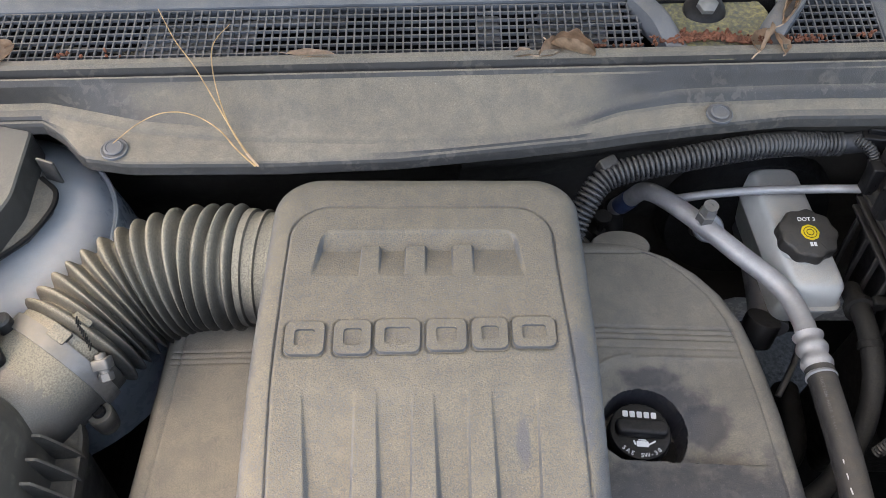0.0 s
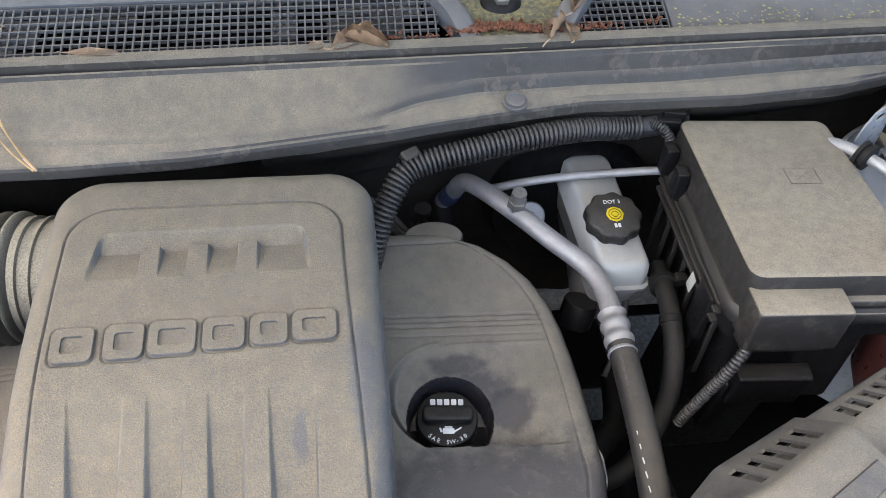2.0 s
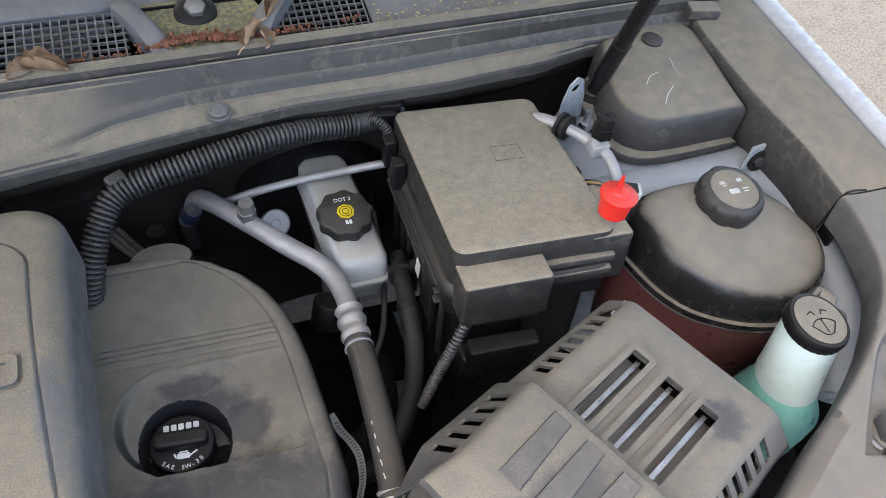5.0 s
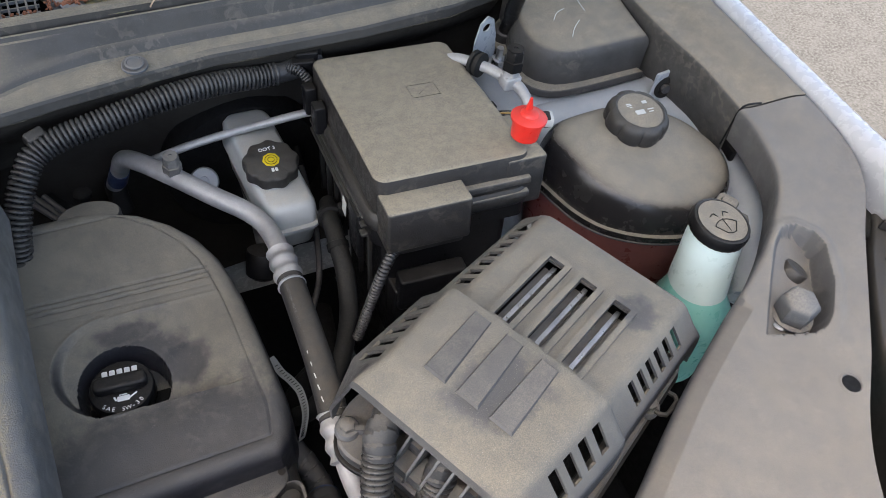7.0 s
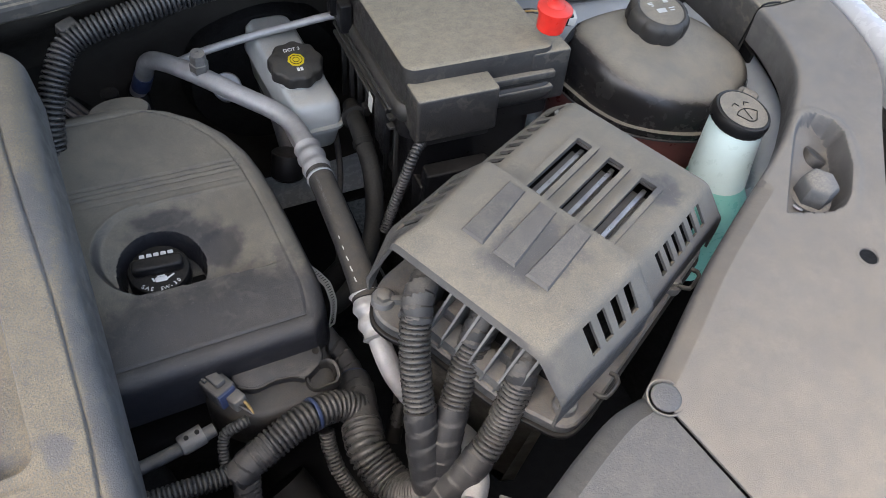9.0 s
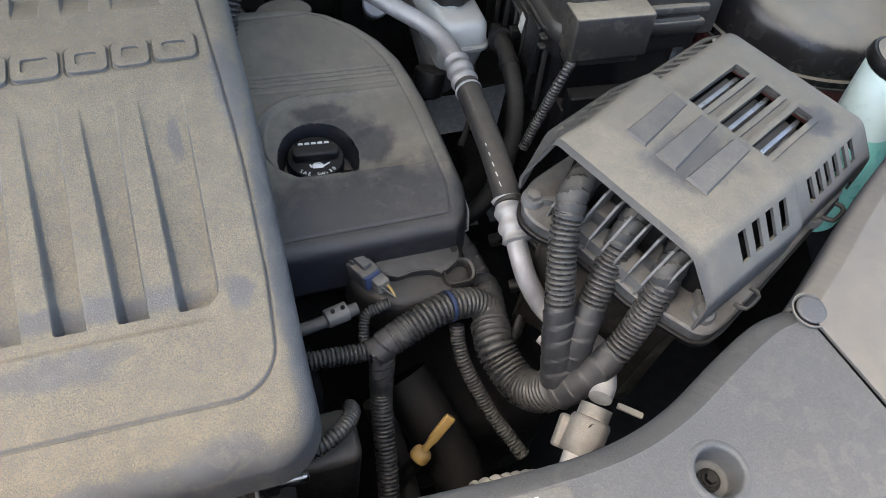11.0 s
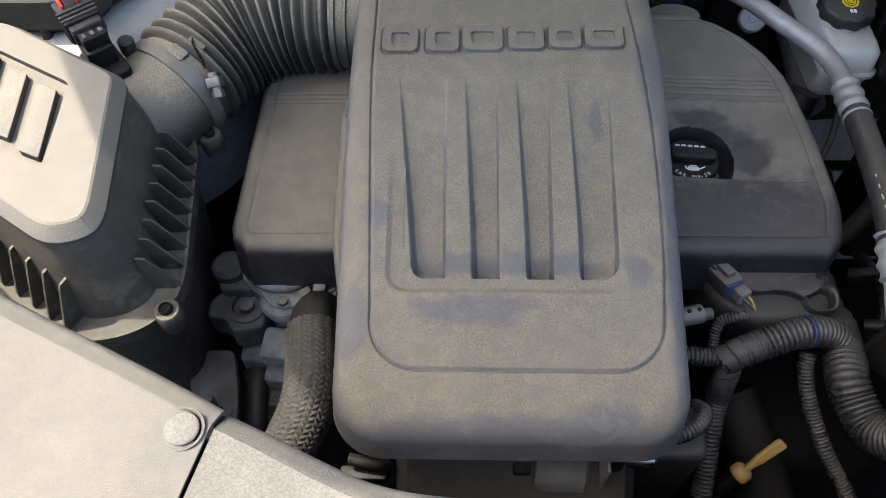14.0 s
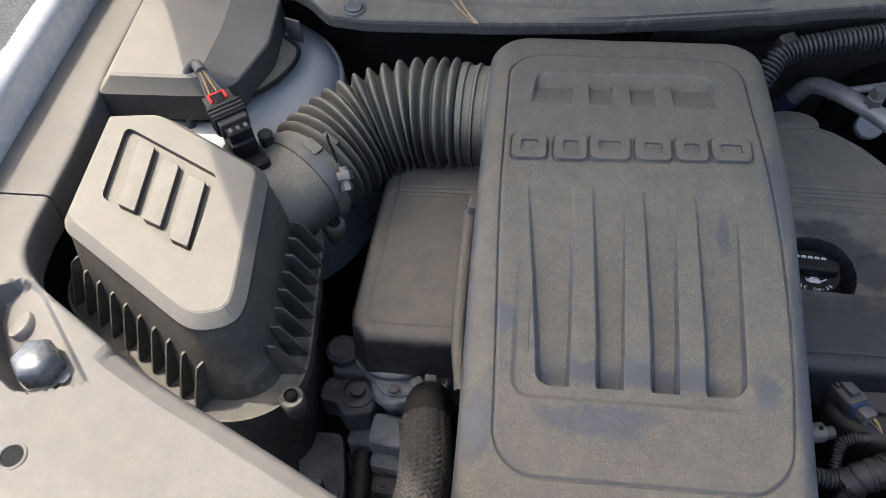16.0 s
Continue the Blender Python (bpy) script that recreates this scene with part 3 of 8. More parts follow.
def screen():
    """The leaf screen: crossed bars with open cells."""
    t = thing("cowl_screen", (0.0, 0.63, 1.035), "grey plastic leaf screen with square open cells", "screen", kind="structure")
    P = 0.0083

    def slat(p, q, w):
        p, q = Vector(p), Vector(q)
        side = (q - p).normalized().cross(Vector((0, 0, 1))).normalized() * w
        up = Vector((0, 0, 0.0016))
        part("slat", loft([[a - side - up, a + side - up, a + side + up, a - side + up] for a in (p, q)]), "mesh", t, smooth=0)
    z = lambda k: 1.033 + 0.011 * k
    y = lambda x, k: lip_y(x) + 0.024 + 0.066 * k
    for x0, x1 in ((-0.62, 0.205), (0.352, 0.452)):
        for i in range(int((x1 - x0) / P) + 1):
            x = x0 + i * P
            slat((x, y(x, 0), z(0)), (x, y(x, 1), z(1)), 0.00082)
        for j in range(8):
            k = j / 7
            slat((x0, y(x0, k), z(k)), (x1, y(x1, k), z(k)), 0.00082)
    # pale pieces of baffle behind the cells
    for x0, x1, k0, k1 in ((-0.62, -0.50, 0.0, 1.0), (-0.305, -0.21, 0.05, 1.0), (-0.235, -0.19, 0.45, 1.0), (0.035, 0.06, 0.3, 1.0), (0.09, 0.17, 0.1, 0.8), (0.10, 0.19, 0.75, 1.0), (-0.19, -0.1, 0.8, 1.0)):
        bm = block(x1 - x0, 0.066 * (k1 - k0), 0.004, 0.002, 0.001, m=at((x0 + x1) / 2, lip_y((x0 + x1) / 2) + 0.024 + 0.033 * (k0 + k1), 1.022 + 0.005 * (k0 + k1)))
        part("baffle", bm, "mesh", t)
    return t


screen()


def upper_cowl():
    """Grey moulding above the screen, with the wiper recess and the film-covered flat beside it."""
    t = thing("upper_cowl", (0.16, 0.72, 1.05), "smooth grey plastic cowl moulding round the wiper recess", "cowl", kind="structure")
    rows = []
    for i in range(140):
        x = -0.74 + 1.72 * i / 139
        ly = lip_y(x) + 0.09 + 0.004 * math.cos(x * 3) - 0.075 * 0
        dip = ease(x, 0.17, 0.225) - ease(x, 0.335, 0.37)
        y0 = ly + 0.012 * dip
        rows.append([Vector((x, y, z - 0.012 * dip)) for y, z in ((y0 - 0.001, 1.035), (y0, 1.047), (y0 + 0.004, 1.051), (y0 + 0.02, 1.054), (y0 + 0.06, 1.064), (y0 + 0.10, 1.08), (y0 + 0.14, 1.09))])
    part("moulding", thicken(sweep(rows), 0.003), "cowl_top", t)
    # the recess round the wiper spindle: a dished floor between two slanting walls
    bowl = lathe(((0.066, 0.016), (0.060, 0.017), (0.054, 0.013), (0.045, 0.004), (0.03, 0.0), (0.0, 0.0)), 40, at(0.277, 0.668, 1.022))
    part("wiper_recess", bowl, "recess", t, "recess floor yellow with pollen", smooth=60)
    for p, q, lean in (((0.245, 0.617), (0.208, 0.690), 1), ((0.318, 0.622), (0.366, 0.690), -1)):
        p, q = Vector((*p, 0)), Vector((*q, 0))
        side = (q - p).normalized().cross(Vector((0, 0, 1))) * lean
        rows = []
        for k in range(9):
            c = p + (q - p) * (k / 8)
            h = 1.040 + 0.016 * ease(k / 8, 0.0, 0.6)
            rows.append([c - side * w + Vector((0, 0, z)) for w, z in ((-0.014, 1.022), (-0.008, h - 0.006), (-0.004, h - 0.001), (0.0, h), (0.012, h), (0.016, h - 0.002), (0.017, 1.030))])
        part("recess_wall", thicken(sweep(rows), 0.002), "cowl_top", t, smooth=50)
    flat = block(0.52, 0.09, 0.006, 0.01, 0.002, m=at(0.715, 0.662, 1.032, rx=6))
    part("flat_panel", flat, "cowl_top", t, "grey panel with yellow pollen stains")
    return t


upper_cowl()


def windscreen():
    rows = [[Vector((x, 0.80 + 0.02 * (1 - ((x - 0.16) / 0.9) ** 2) + s * 0.8, 1.075 + s * 0.45)) for x in spaced(-0.7, 1.0, 24)] for s in (0, 0.5, 1)]
    solid("windscreen", thicken(sweep(rows), 0.005), "glass", "dark tinted windscreen glass behind the cowl", "windscreen", "structure")


windscreen()


# ---- front shroud and side ledges ----
def smooth_line(pts, n):
    q = spline([(x, y, 0) for x, y in pts], 0.004)
    return [q[round(i * (len(q) - 1) / n)] for i in range(n + 1)]


def shroud_z(x, y):
    return 0.986 + 0.016 * ease(abs(x - 0.13), 0.24, 0.42) + 0.012 * ease(abs(x - 0.15), 0.5, 0.72)


def ribbon(edge, outer, n, m, zf, depth=0.045, lip=0.006, bevel=None):
    a, b = smooth_line(edge, n), smooth_line(outer, n)
    rows = []
    for p, q in zip(a, b):
        d = Vector((q.x - p.x, q.y - p.y, 0))
        u = d.normalized()
        z = zf(p.x, p.y)
        r = [Vector((p.x, p.y, z - depth)) + u * 0.004, Vector((p.x, p.y, z - lip * 1.5))]
        for k in range(1, 5):
            g = radians(22.5 * k)
            w = p + u * lip * (1 - math.cos(g))
            r.append(Vector((w.x, w.y, zf(w.x, w.y) - lip * (1 - math.sin(g)))))
        for k in range(1, m + 1):
            w = p + u * lip + (d - u * lip) * (k / m)
            r.append(Vector((w.x, w.y, zf(w.x, w.y))))
        if bevel:
            f = bevel(p.x)
            for v in r:
                g = max(0.0, 1 - (Vector((v.x, v.y, 0)) - p).length / 0.017)
                v.z -= 0.011 * f * g
        rows.append(r)
    return thicken(sweep(rows), 0.003)


def pierce(bm, *ovals):
    """Takes the faces inside each oval (x, y, half length, half width, turn) out of a panel."""
    def inside(c, o):
        dx, dy = c.x - o[0], c.y - o[1]
        a, b = math.cos(o[4]), math.sin(o[4])
        return math.hypot((dx * a + dy * b) / o[2], (-dx * b + dy * a) / o[3]) < 1
    gone = [f for f in bm.faces if any(inside(f.calc_center_median(), o) for o in ovals)]
    bmesh.ops.delete(bm, geom=gone, context="FACES")
    return bm


def poly_gap(x, y, pts):
    """Signed distance to a closed outline, negative inside."""
    best, inside = 1e9, False
    n = len(pts)
    for i in range(n):
        (ax, ay), (bx, by) = pts[i - 1], pts[i]
        dx, dy = bx - ax, by - ay
        k = min(1.0, max(0.0, ((x - ax) * dx + (y - ay) * dy) / (dx * dx + dy * dy)))
        best = min(best, math.hypot(x - ax - dx * k, y - ay - dy * k))
        if (ay > y) != (by > y) and x < ax + (y - ay) * dx / dy:
            inside = not inside
    return -best if inside else best


POCKET = [(0.770, 0.139), (0.786, 0.150), (0.802, 0.147), (0.812, 0.133), (0.812, 0.118), (0.791, 0.081), (0.768, 0.056), (0.756, 0.0485), (0.741, 0.0475), (0.701, 0.062)]


def pocket_depth(x, y):
    """How deep the recess round a hood bumper is: nothing along its inner side, deepest under its outer wall."""
    if not (0.69 < x < 0.83 and 0.03 < y < 0.165):
        return 0.0
    far = max(0.0, (x - 0.701) * 0.707 - (y - 0.062) * 0.707 + 0.004)
    return (1 - ease(poly_gap(x, y, POCKET), -0.005, 0.001)) * min(0.029, 0.007 + 0.46 * far)


def shroud():
    mid_z = lambda x, y: shroud_z(x, y) - 0.05 * max(0, -0.14 - y) ** 1.2
    right_z = lambda x, y: shroud_z(x, y) + 0.003 + 0.012 * ease(x, 0.86, 0.92) * ease(y, 0.17, 0.27) + 0.003 * (1 - ease(poly_gap(x, y, POCKET), 0.004, 0.014)) * ease(x, 0.74, 0.78) - pocket_depth(x, y)
    left_z = lambda x, y: shroud_z(x, y) + 0.003 + (0.985 - shroud_z(x, y)) * ease(y, 0.08, 0.22) - pocket_depth(0.268 - x, y + 0.028)
    mid = thing("front_shroud", (0.13, -0.2, 0.98), "grained dark grey plastic radiator shroud, middle panel", "shroud", kind="structure")
    part("panel", pierce(ribbon([(-0.2145, -0.0375), (-0.182, -0.051), (-0.150, -0.0655), (-0.110, -0.081), (-0.06, -0.0885), (0.03, -0.0900), (0.145, -0.092), (0.252, -0.096), (0.316, -0.093), (0.368, -0.079), (0.425, -0.052), (0.461, -0.037), (0.4885, -0.033)],
                          [(-0.303, -0.40), (-0.2, -0.46), (0.13, -0.50), (0.4, -0.46), (0.5605, -0.40)], 270, 130, mid_z, bevel=lambda x: 1.5), (0.373, -0.136, 0.0195, 0.0195, 0)), "shroud_mid", mid, smooth=27)
    cup = lathe(((0.0230, -0.0006), (0.0215, 0.0003), (0.0185, 0.0003), (0.0172, -0.0010), (0.0165, -0.004), (0.0150, -0.0195), (0.0130, -0.0215), (0.0, -0.0215)), 48, at(0.373, -0.136, shroud_z(0.373, -0.136) + 0.0006), caps=(False, True))
    part("bolt_cup", cup, "shroud_mid", mid, smooth=60)
    bolt = join(lathe(((0.0085, 0), (0.0085, 0.002), (0.006, 0.003), (0.006, 0.0045), (0, 0.0045)), 20, at(0.373, -0.136, 0.9655)), lathe(((0.0045, 0), (0.004, 0.004), (0, 0.004)), 6, at(0.373, -0.136, 0.9695)))
    part("recessed_bolt", bolt, "dark", mid)
    tilt = at(0.2225, -0.1315, shroud_z(0.22, -0.13) + 0.0004, rz=-3)
    lab = part("air_conditioner_label", block(0.09, 0.035, 0.0010, 0.004, 0.0004, m=tilt), "mesh", mid, "grey printed sticker")
    for k, (line, size) in enumerate((("CLIMATISEUR", 0.0036), ("Utiliser seulement le fluide", 0.0030), ("134a et de l'huile", 0.0030))):
        text = letters(line, size)
        x0 = min(v.co.x for v in text.verts)
        part("label_print", turn(text, tilt @ at(-0.0085 - x0, 0.0125 - 0.0044 * k, 0.0011)), "label", lab, smooth=0)
    for x0, w, d in ((0.0155, 0.0034, 0.0030), (0.0205, 0.0034, 0.0030), (-0.0125, 0.0005, 0.012), (-0.022, 0.008, 0.006)):
        part("print_bar", block(w, d, 0.0004, 0.0002, 0.0001, m=tilt @ at(x0, 0.0125 - (d > 0.004) * 0.004, 0.0010)), "label", lab)
    right = thing("front_shroud", (0.62, -0.05, 1.0), "dusty grained grey plastic shroud panel running into the wing ledge", "shroud", kind="structure")
    part("panel", pierce(ribbon([(0.490, -0.034), (0.54, 0.000), (0.605, 0.045), (0.673, 0.086), (0.744, 0.128), (0.801, 0.174), (0.834, 0.216), (0.850, 0.268), (0.853, 0.30)],
                          [(0.562, -0.39), (0.62, -0.25), (0.70, -0.075), (0.78, 0.02), (0.856, 0.109), (0.905, 0.16), (0.926, 0.20), (0.927, 0.25), (0.927, 0.285)], 330, 220, right_z, bevel=lambda x: 1 - ease(x, 0.70, 0.707)), (0.737, -0.004, 0.0092, 0.0092, 0)), "shroud", right, smooth=50)
    left = thing("front_shroud", (-0.4, -0.05, 1.0), "dusty grained grey plastic shroud panel in sunlight", "shroud", kind="structure")
    part("panel", pierce(ribbon([(-0.2163, -0.0370), (-0.253, -0.0190), (-0.322, 0.0140), (-0.397, 0.050), (-0.453, 0.082), (-0.512, 0.120), (-0.544, 0.156), (-0.558, 0.196), (-0.560, 0.23)],
                          [(-0.305, -0.40), (-0.36, -0.3), (-0.45, -0.16), (-0.53, -0.05), (-0.58, 0.03), (-0.61, 0.1), (-0.623, 0.15), (-0.625, 0.2), (-0.625, 0.23)], 330, 220, left_z, bevel=lambda x: ease(x, -0.432, -0.425)), (-0.464, -0.030, 0.0092, 0.0092, 0)), "shroud", left, smooth=50)
    for x, y, par in ((-0.238, -0.0565, left), (0.4955, -0.046, right)):
        z = shroud_z(x, y) + 0.003
        ring = lathe(((0.0152, -0.001), (0.0150, 0.0006), (0.0140, 0.0008), (0.0126, -0.0010), (0, -0.0010)), 32, at(x, y, z))
        pin = lathe(((0.0116, 0), (0.0116, 0.0018), (0.0108, 0.0025), (0.0095, 0.0028), (0.006, 0.0032), (0, 0.0034)), 32, at(x, y, z - 0.0006))
        pp = part("push_pin", pin, "shroud_mid", par, "round grey push pin")
        part("seat_ring", ring, "shroud", pp)
    # bolts that the hood rests on, with a plug and bare metal beside each
    for x, y, z, par, mat in ((0.746, 0.074, 0.972, right, "shroud_mid"), (-0.480, 0.046, 0.972, left, "bumper")):
        g = 0.95 if x > 0 else 1.0
        head = lathe([(r * g, h) for r, h in ((0.0165, 0.024), (0.0185, 0.026), (0.0185, 0.042), (0.016, 0.0465), (0.013, 0.048), (0.0, 0.0485))], 6, at(x, y, z, rz=12))
        b = part("hood_bumper", head, mat, par, "hexagonal hood bumper bolt")
        prof = [(0.0, 0.0)] + [(0.0135 + (0.0015 if k % 2 else -0.0005), 0.0018 * k) for k in range(15)] + [(0.0, 0.0262)]
        part("threaded_stem", lathe(prof, 24, at(x, y, z)), "clean", b)
        part("washer", lathe(((0.0185, 0.021), (0.0195, 0.022), (0.0195, 0.0245), (0.016, 0.0255), (0, 0.0255)), 28, at(x, y, z)), "shroud_mid", b)
        s_ = 1 if x > 0 else -1
        cx, cy = x + s_ * 0.036, y + 0.038
        zf = right_z if x > 0 else left_z
        part("slot_cap", lathe(((0.0125, -0.006), (0.0125, 0.0015), (0.0115, 0.003), (0.008, 0.0037), (0, 0.0039)), 24, at(cx, cy, zf(cx, cy) + 0.001, ry=28 * s_)), "black" if x > 0 else "cast", par)
        for dx, dy, w in ((0.010, -0.019, 0.015), (-0.020, -0.006, 0.010)):
            bx, by = x + dx * s_, y + dy
            part("bare_spot", block(w, 0.010, 0.002, 0.004, 0.0008, m=at(bx, by, zf(bx, by) + 0.0006, rz=25 * s_, ry=28 * s_)), "paint", par, "bare pale metal seen through the pocket")
    for x, y, par in ((0.737, -0.004, right), (-0.464, -0.030, left)):
        z = (right_z if x > 0 else left_z)(x, y)
        part("drain_hole", lathe(((0.0108, -0.0003), (0.0100, 0.0003), (0.0086, 0.0003), (0.0078, -0.001), (0.0072, -0.016), (0, -0.016)), 28, at(x, y, z), caps=(False, True)), "shroud", par)
        # black disc just below the rim, paints the hole's shade
        part("hole_shade", lathe(((0.0080, -0.004), (0.0080, -0.0008), (0, -0.0008)), 24, at(x, y, z)), "void", par)
    return left, right


shroud()


def ledges():
    zr = lambda x, y: 1.017 + 0.012 * ease(x, 0.86, 0.92)
    zl = lambda x, y: 0.988
    r = thing("wing_ledge", (0.89, 0.45, 1.0), "dusty black plastic ledge along the fender", "ledge", kind="structure", group="wing ledges")
    part("panel", ribbon([(0.853, 0.302), (0.856, 0.371), (0.849, 0.45), (0.848, 0.52), (0.85, 0.58), (0.86, 0.64)], [(0.929, 0.287), (0.930, 0.36), (0.931, 0.45), (0.932, 0.52), (0.934, 0.6), (0.936, 0.66)], 50, 14, zr, 0.07), "cowl", r, smooth=50)
    part("end_block", block(0.04, 0.022, 0.014, 0.003, 0.003, m=at(0.862, 0.60, 1.018, rz=-10)), "cowl", r)
    l = thing("wing_ledge", (-0.6, 0.42, 1.0), "dusty plastic ledge along the fender, partly in sun", "ledge", kind="structure", group="wing ledges")
    part("panel", ribbon([(-0.560, 0.232), (-0.561, 0.29), (-0.566, 0.36), (-0.572, 0.42), (-0.574, 0.52), (-0.58, 0.62)], [(-0.626, 0.232), (-0.627, 0.29), (-0.627, 0.36), (-0.628, 0.42), (-0.630, 0.52), (-0.632, 0.64)], 50, 14, zl, 0.07), "shroud", l, smooth=50)


ledges()


def soft_rim(pts, step=0.012):
    return [(q.x, q.y) for q in spline([(x, y, 0) for x, y in pts + pts[:1]], step)[:-1]]


def tower_cover_right():
    rim = soft_rim([(0.846, 0.452), (0.848, 0.615), (0.735, 0.60), (0.715, 0.575), (0.697, 0.52), (0.698, 0.48), (0.716, 0.458), (0.75, 0.450)])
    t = thing("strut_tower_cover", (0.77, 0.5, 0.96), "dusty black plastic cover over the strut tower, with pale scratches", "cover", "strut tower covers")
    part("lid", slab(rim, 0.955, 1.004, 0.014, rise=lambda x, y: 0.02 * (y - 0.42)), "cowl", t, smooth=60)
    part("foot_flange", slab(soft_rim([(0.846, 0.443), (0.75, 0.440), (0.708, 0.447), (0.688, 0.472), (0.686, 0.52), (0.70, 0.575), (0.78, 0.60)]), 0.947, 0.957, 0.003), "cowl", t, smooth=60)
    part("push_pin", lathe(((0.013, -0.004), (0.013, 0.002), (0.011, 0.0035), (0.0, 0.004)), 26, at(0.786, 0.579, 1.0075)), "black", t)
    for p in (((0.792, 0.545, 1.0068), (0.789, 0.53, 1.0066), (0.788, 0.515, 1.0062)), ((0.765, 0.525, 1.0064), (0.752, 0.52, 1.0063), (0.741, 0.508, 1.006)), ((0.772, 0.50, 1.006), (0.758, 0.488, 1.0056), (0.748, 0.475, 1.0054))):
        part("scratch", tube(p, 0.0005, 6), "label", t, "pale scratch")
    return t


def tower_cover_left():
    t = thing("strut_tower_cover", (-0.5, 0.45, 0.95), "dusty plastic strut tower cover, its top half in sun", "cover", "strut tower covers")
    low = round_poly([(-0.572, 0.378), (-0.452, 0.380), (-0.424, 0.402), (-0.405, 0.47), (-0.412, 0.56), (-0.575, 0.56)], 0.010, 3)
    top = round_poly([(-0.556, 0.388), (-0.462, 0.388), (-0.455, 0.394), (-0.452, 0.47), (-0.458, 0.548), (-0.562, 0.55)], 0.008, 3)
    ring = lambda r, z: [Vector((x, y, z)) for x, y in r]
    part("lid", loft([ring(offset(low, 0.001), 0.952), ring(low, 0.985), ring(offset(low, -0.0015), 0.9875), ring(offset(top, 0.0015), 1.0035), ring(offset(top, -0.002), 1.0055)]), "air", t, smooth=22)
    # black slab stands in for the shade under the lid's foot
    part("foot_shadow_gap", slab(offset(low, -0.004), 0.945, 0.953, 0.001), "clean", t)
    flap = [(-0.452, 0.408), (-0.441, 0.526), (-0.405, 0.522), (-0.386, 0.504), (-0.384, 0.48), (-0.397, 0.446), (-0.423, 0.418)]
    part("rubber_flap", slab(flap, 0.947, 0.954, 0.002), "cowl", t, smooth=30)
    part("seal_edge", tube([(x, y, 0.953) for x, y in flap[2:]] + [(-0.452, 0.408, 0.953)], 0.0028, 8), "clean", t)
    part("flap_tab", block(0.02, 0.003, 0.03, 0.001, 0.001, m=at(-0.392, 0.522, 0.95, rz=-20)), "cowl", t)
    for x in (-0.53, -0.485):
        part("push_pin", lathe(((0.011, -0.004), (0.011, 0.002), (0.009, 0.004), (0.0, 0.004)), 20, at(x, 0.53, 1.010)), "black", t)
    return t


tower_cover_right()
tower_cover_left()


def strut_towers():
    for cx, cy, g in ((0.775, 0.47, 1), (-0.475, 0.475, -1)):
        dome = lathe(((0.165, 0.70), (0.155, 0.80), (0.148, 0.86), (0.141, 0.905), (0.13, 0.928), (0.11, 0.938), (0.05, 0.942), (0.0, 0.942)), 48, at(cx, cy, 0))
        t = thing("strut_tower", (cx, cy, 0.7), "pale blue painted metal strut tower", "strut tower", "strut towers", "structure")
        part("dome", dome, "bluemetal", t)
        part("rim_bead", tube([(cx + 0.139 * math.cos(a), cy + 0.139 * math.sin(a), 0.912) for a in (2 * math.pi * k / 24 for k in range(25))], 0.003, 8), "bluemetal", t)
    # cross rail of painted metal by the coolant tank
    t = thing("inner_rail", (0.8, 0.40, 0.9), "pale blue painted body rail", "body rail", kind="structure")
    part("rail", tube(((0.62, 0.43, 0.905), (0.70, 0.428, 0.915), (0.80, 0.425, 0.92), (0.87, 0.43, 0.92)), 0.03, 18), "bluemetal", t)
    part("side_rail", tube(((0.86, 0.43, 0.92), (0.872, 0.36, 0.93), (0.868, 0.27, 0.925), (0.84, 0.20, 0.92), (0.80, 0.14, 0.90)), 0.022, 14), "bluemetal", t)


strut_towers()


def radiator():
    t = thing("radiator", (0.12, -0.13, 0.4), "black finned radiator behind the shroud", "radiator")
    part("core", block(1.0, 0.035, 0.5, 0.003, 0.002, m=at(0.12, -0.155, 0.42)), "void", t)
    part("top_tank", block(0.9, 0.05, 0.05, 0.012, 0.01, m=at(0.12, -0.142, 0.90)), "clean", t)


radiator()


def cabin():
    # unseen blocks, added to stop light leaking in from below and behind
    t = thing("cabin", (0.16, 2.0, 0.3), "plain unseen car body added behind the firewall to keep light out", "car body", kind="structure")
    part("body", block(1.74, 2.6, 0.74, 0.05, 0.02, m=at(0.16, 2.06, 0.24)), "paint", t)
    part("front_end", block(1.5, 0.10, 0.55, 0.05, 0.02, m=at(0.16, -0.62, 0.3)), "paint", t)
    for x in (-0.62, 0.94):
        part("wheel", lathe(((0.2, 0), (0.33, 0.01), (0.345, 0.04), (0.345, 0.17), (0.33, 0.2), (0.2, 0.21)), 40, at(x - 0.1, 0.32, 0.345, ry=90)), "void", t)


cabin()

# ---- engine: intake cover, top cover ----
CROWN = ((-0.04, 0.922), (0.0, 0.934), (0.05, 0.948), (0.10, 0.962), (0.15, 0.976), (0.20, 0.989), (0.25, 1.000), (0.29, 1.0065), (0.34, 1.007), (0.40, 1.0055), (0.44, 1.003), (0.50, 0.997))
CX0, CX1, CY0, CY1, CR = -0.156, 0.126, -0.034, 0.491, 0.042


def crown(y):
    s = 0.0
    for k in (-0.02, 0.0, 0.02):
        s += lerp(CROWN, y + k)
    return s / 3


def rect_gap(x, y, x0, x1, y0, y1, r):
    """Signed distance to a rounded rectangle, negative inside."""
    cx, cy = (x0 + x1) / 2, (y0 + y1) / 2
    dx, dy = abs(x - cx) - (x1 - x0) / 2 + r, abs(y - cy) - (y1 - y0) / 2 + r
    return math.hypot(max(dx, 0), max(dy, 0)) + min(max(dx, dy), 0) - r


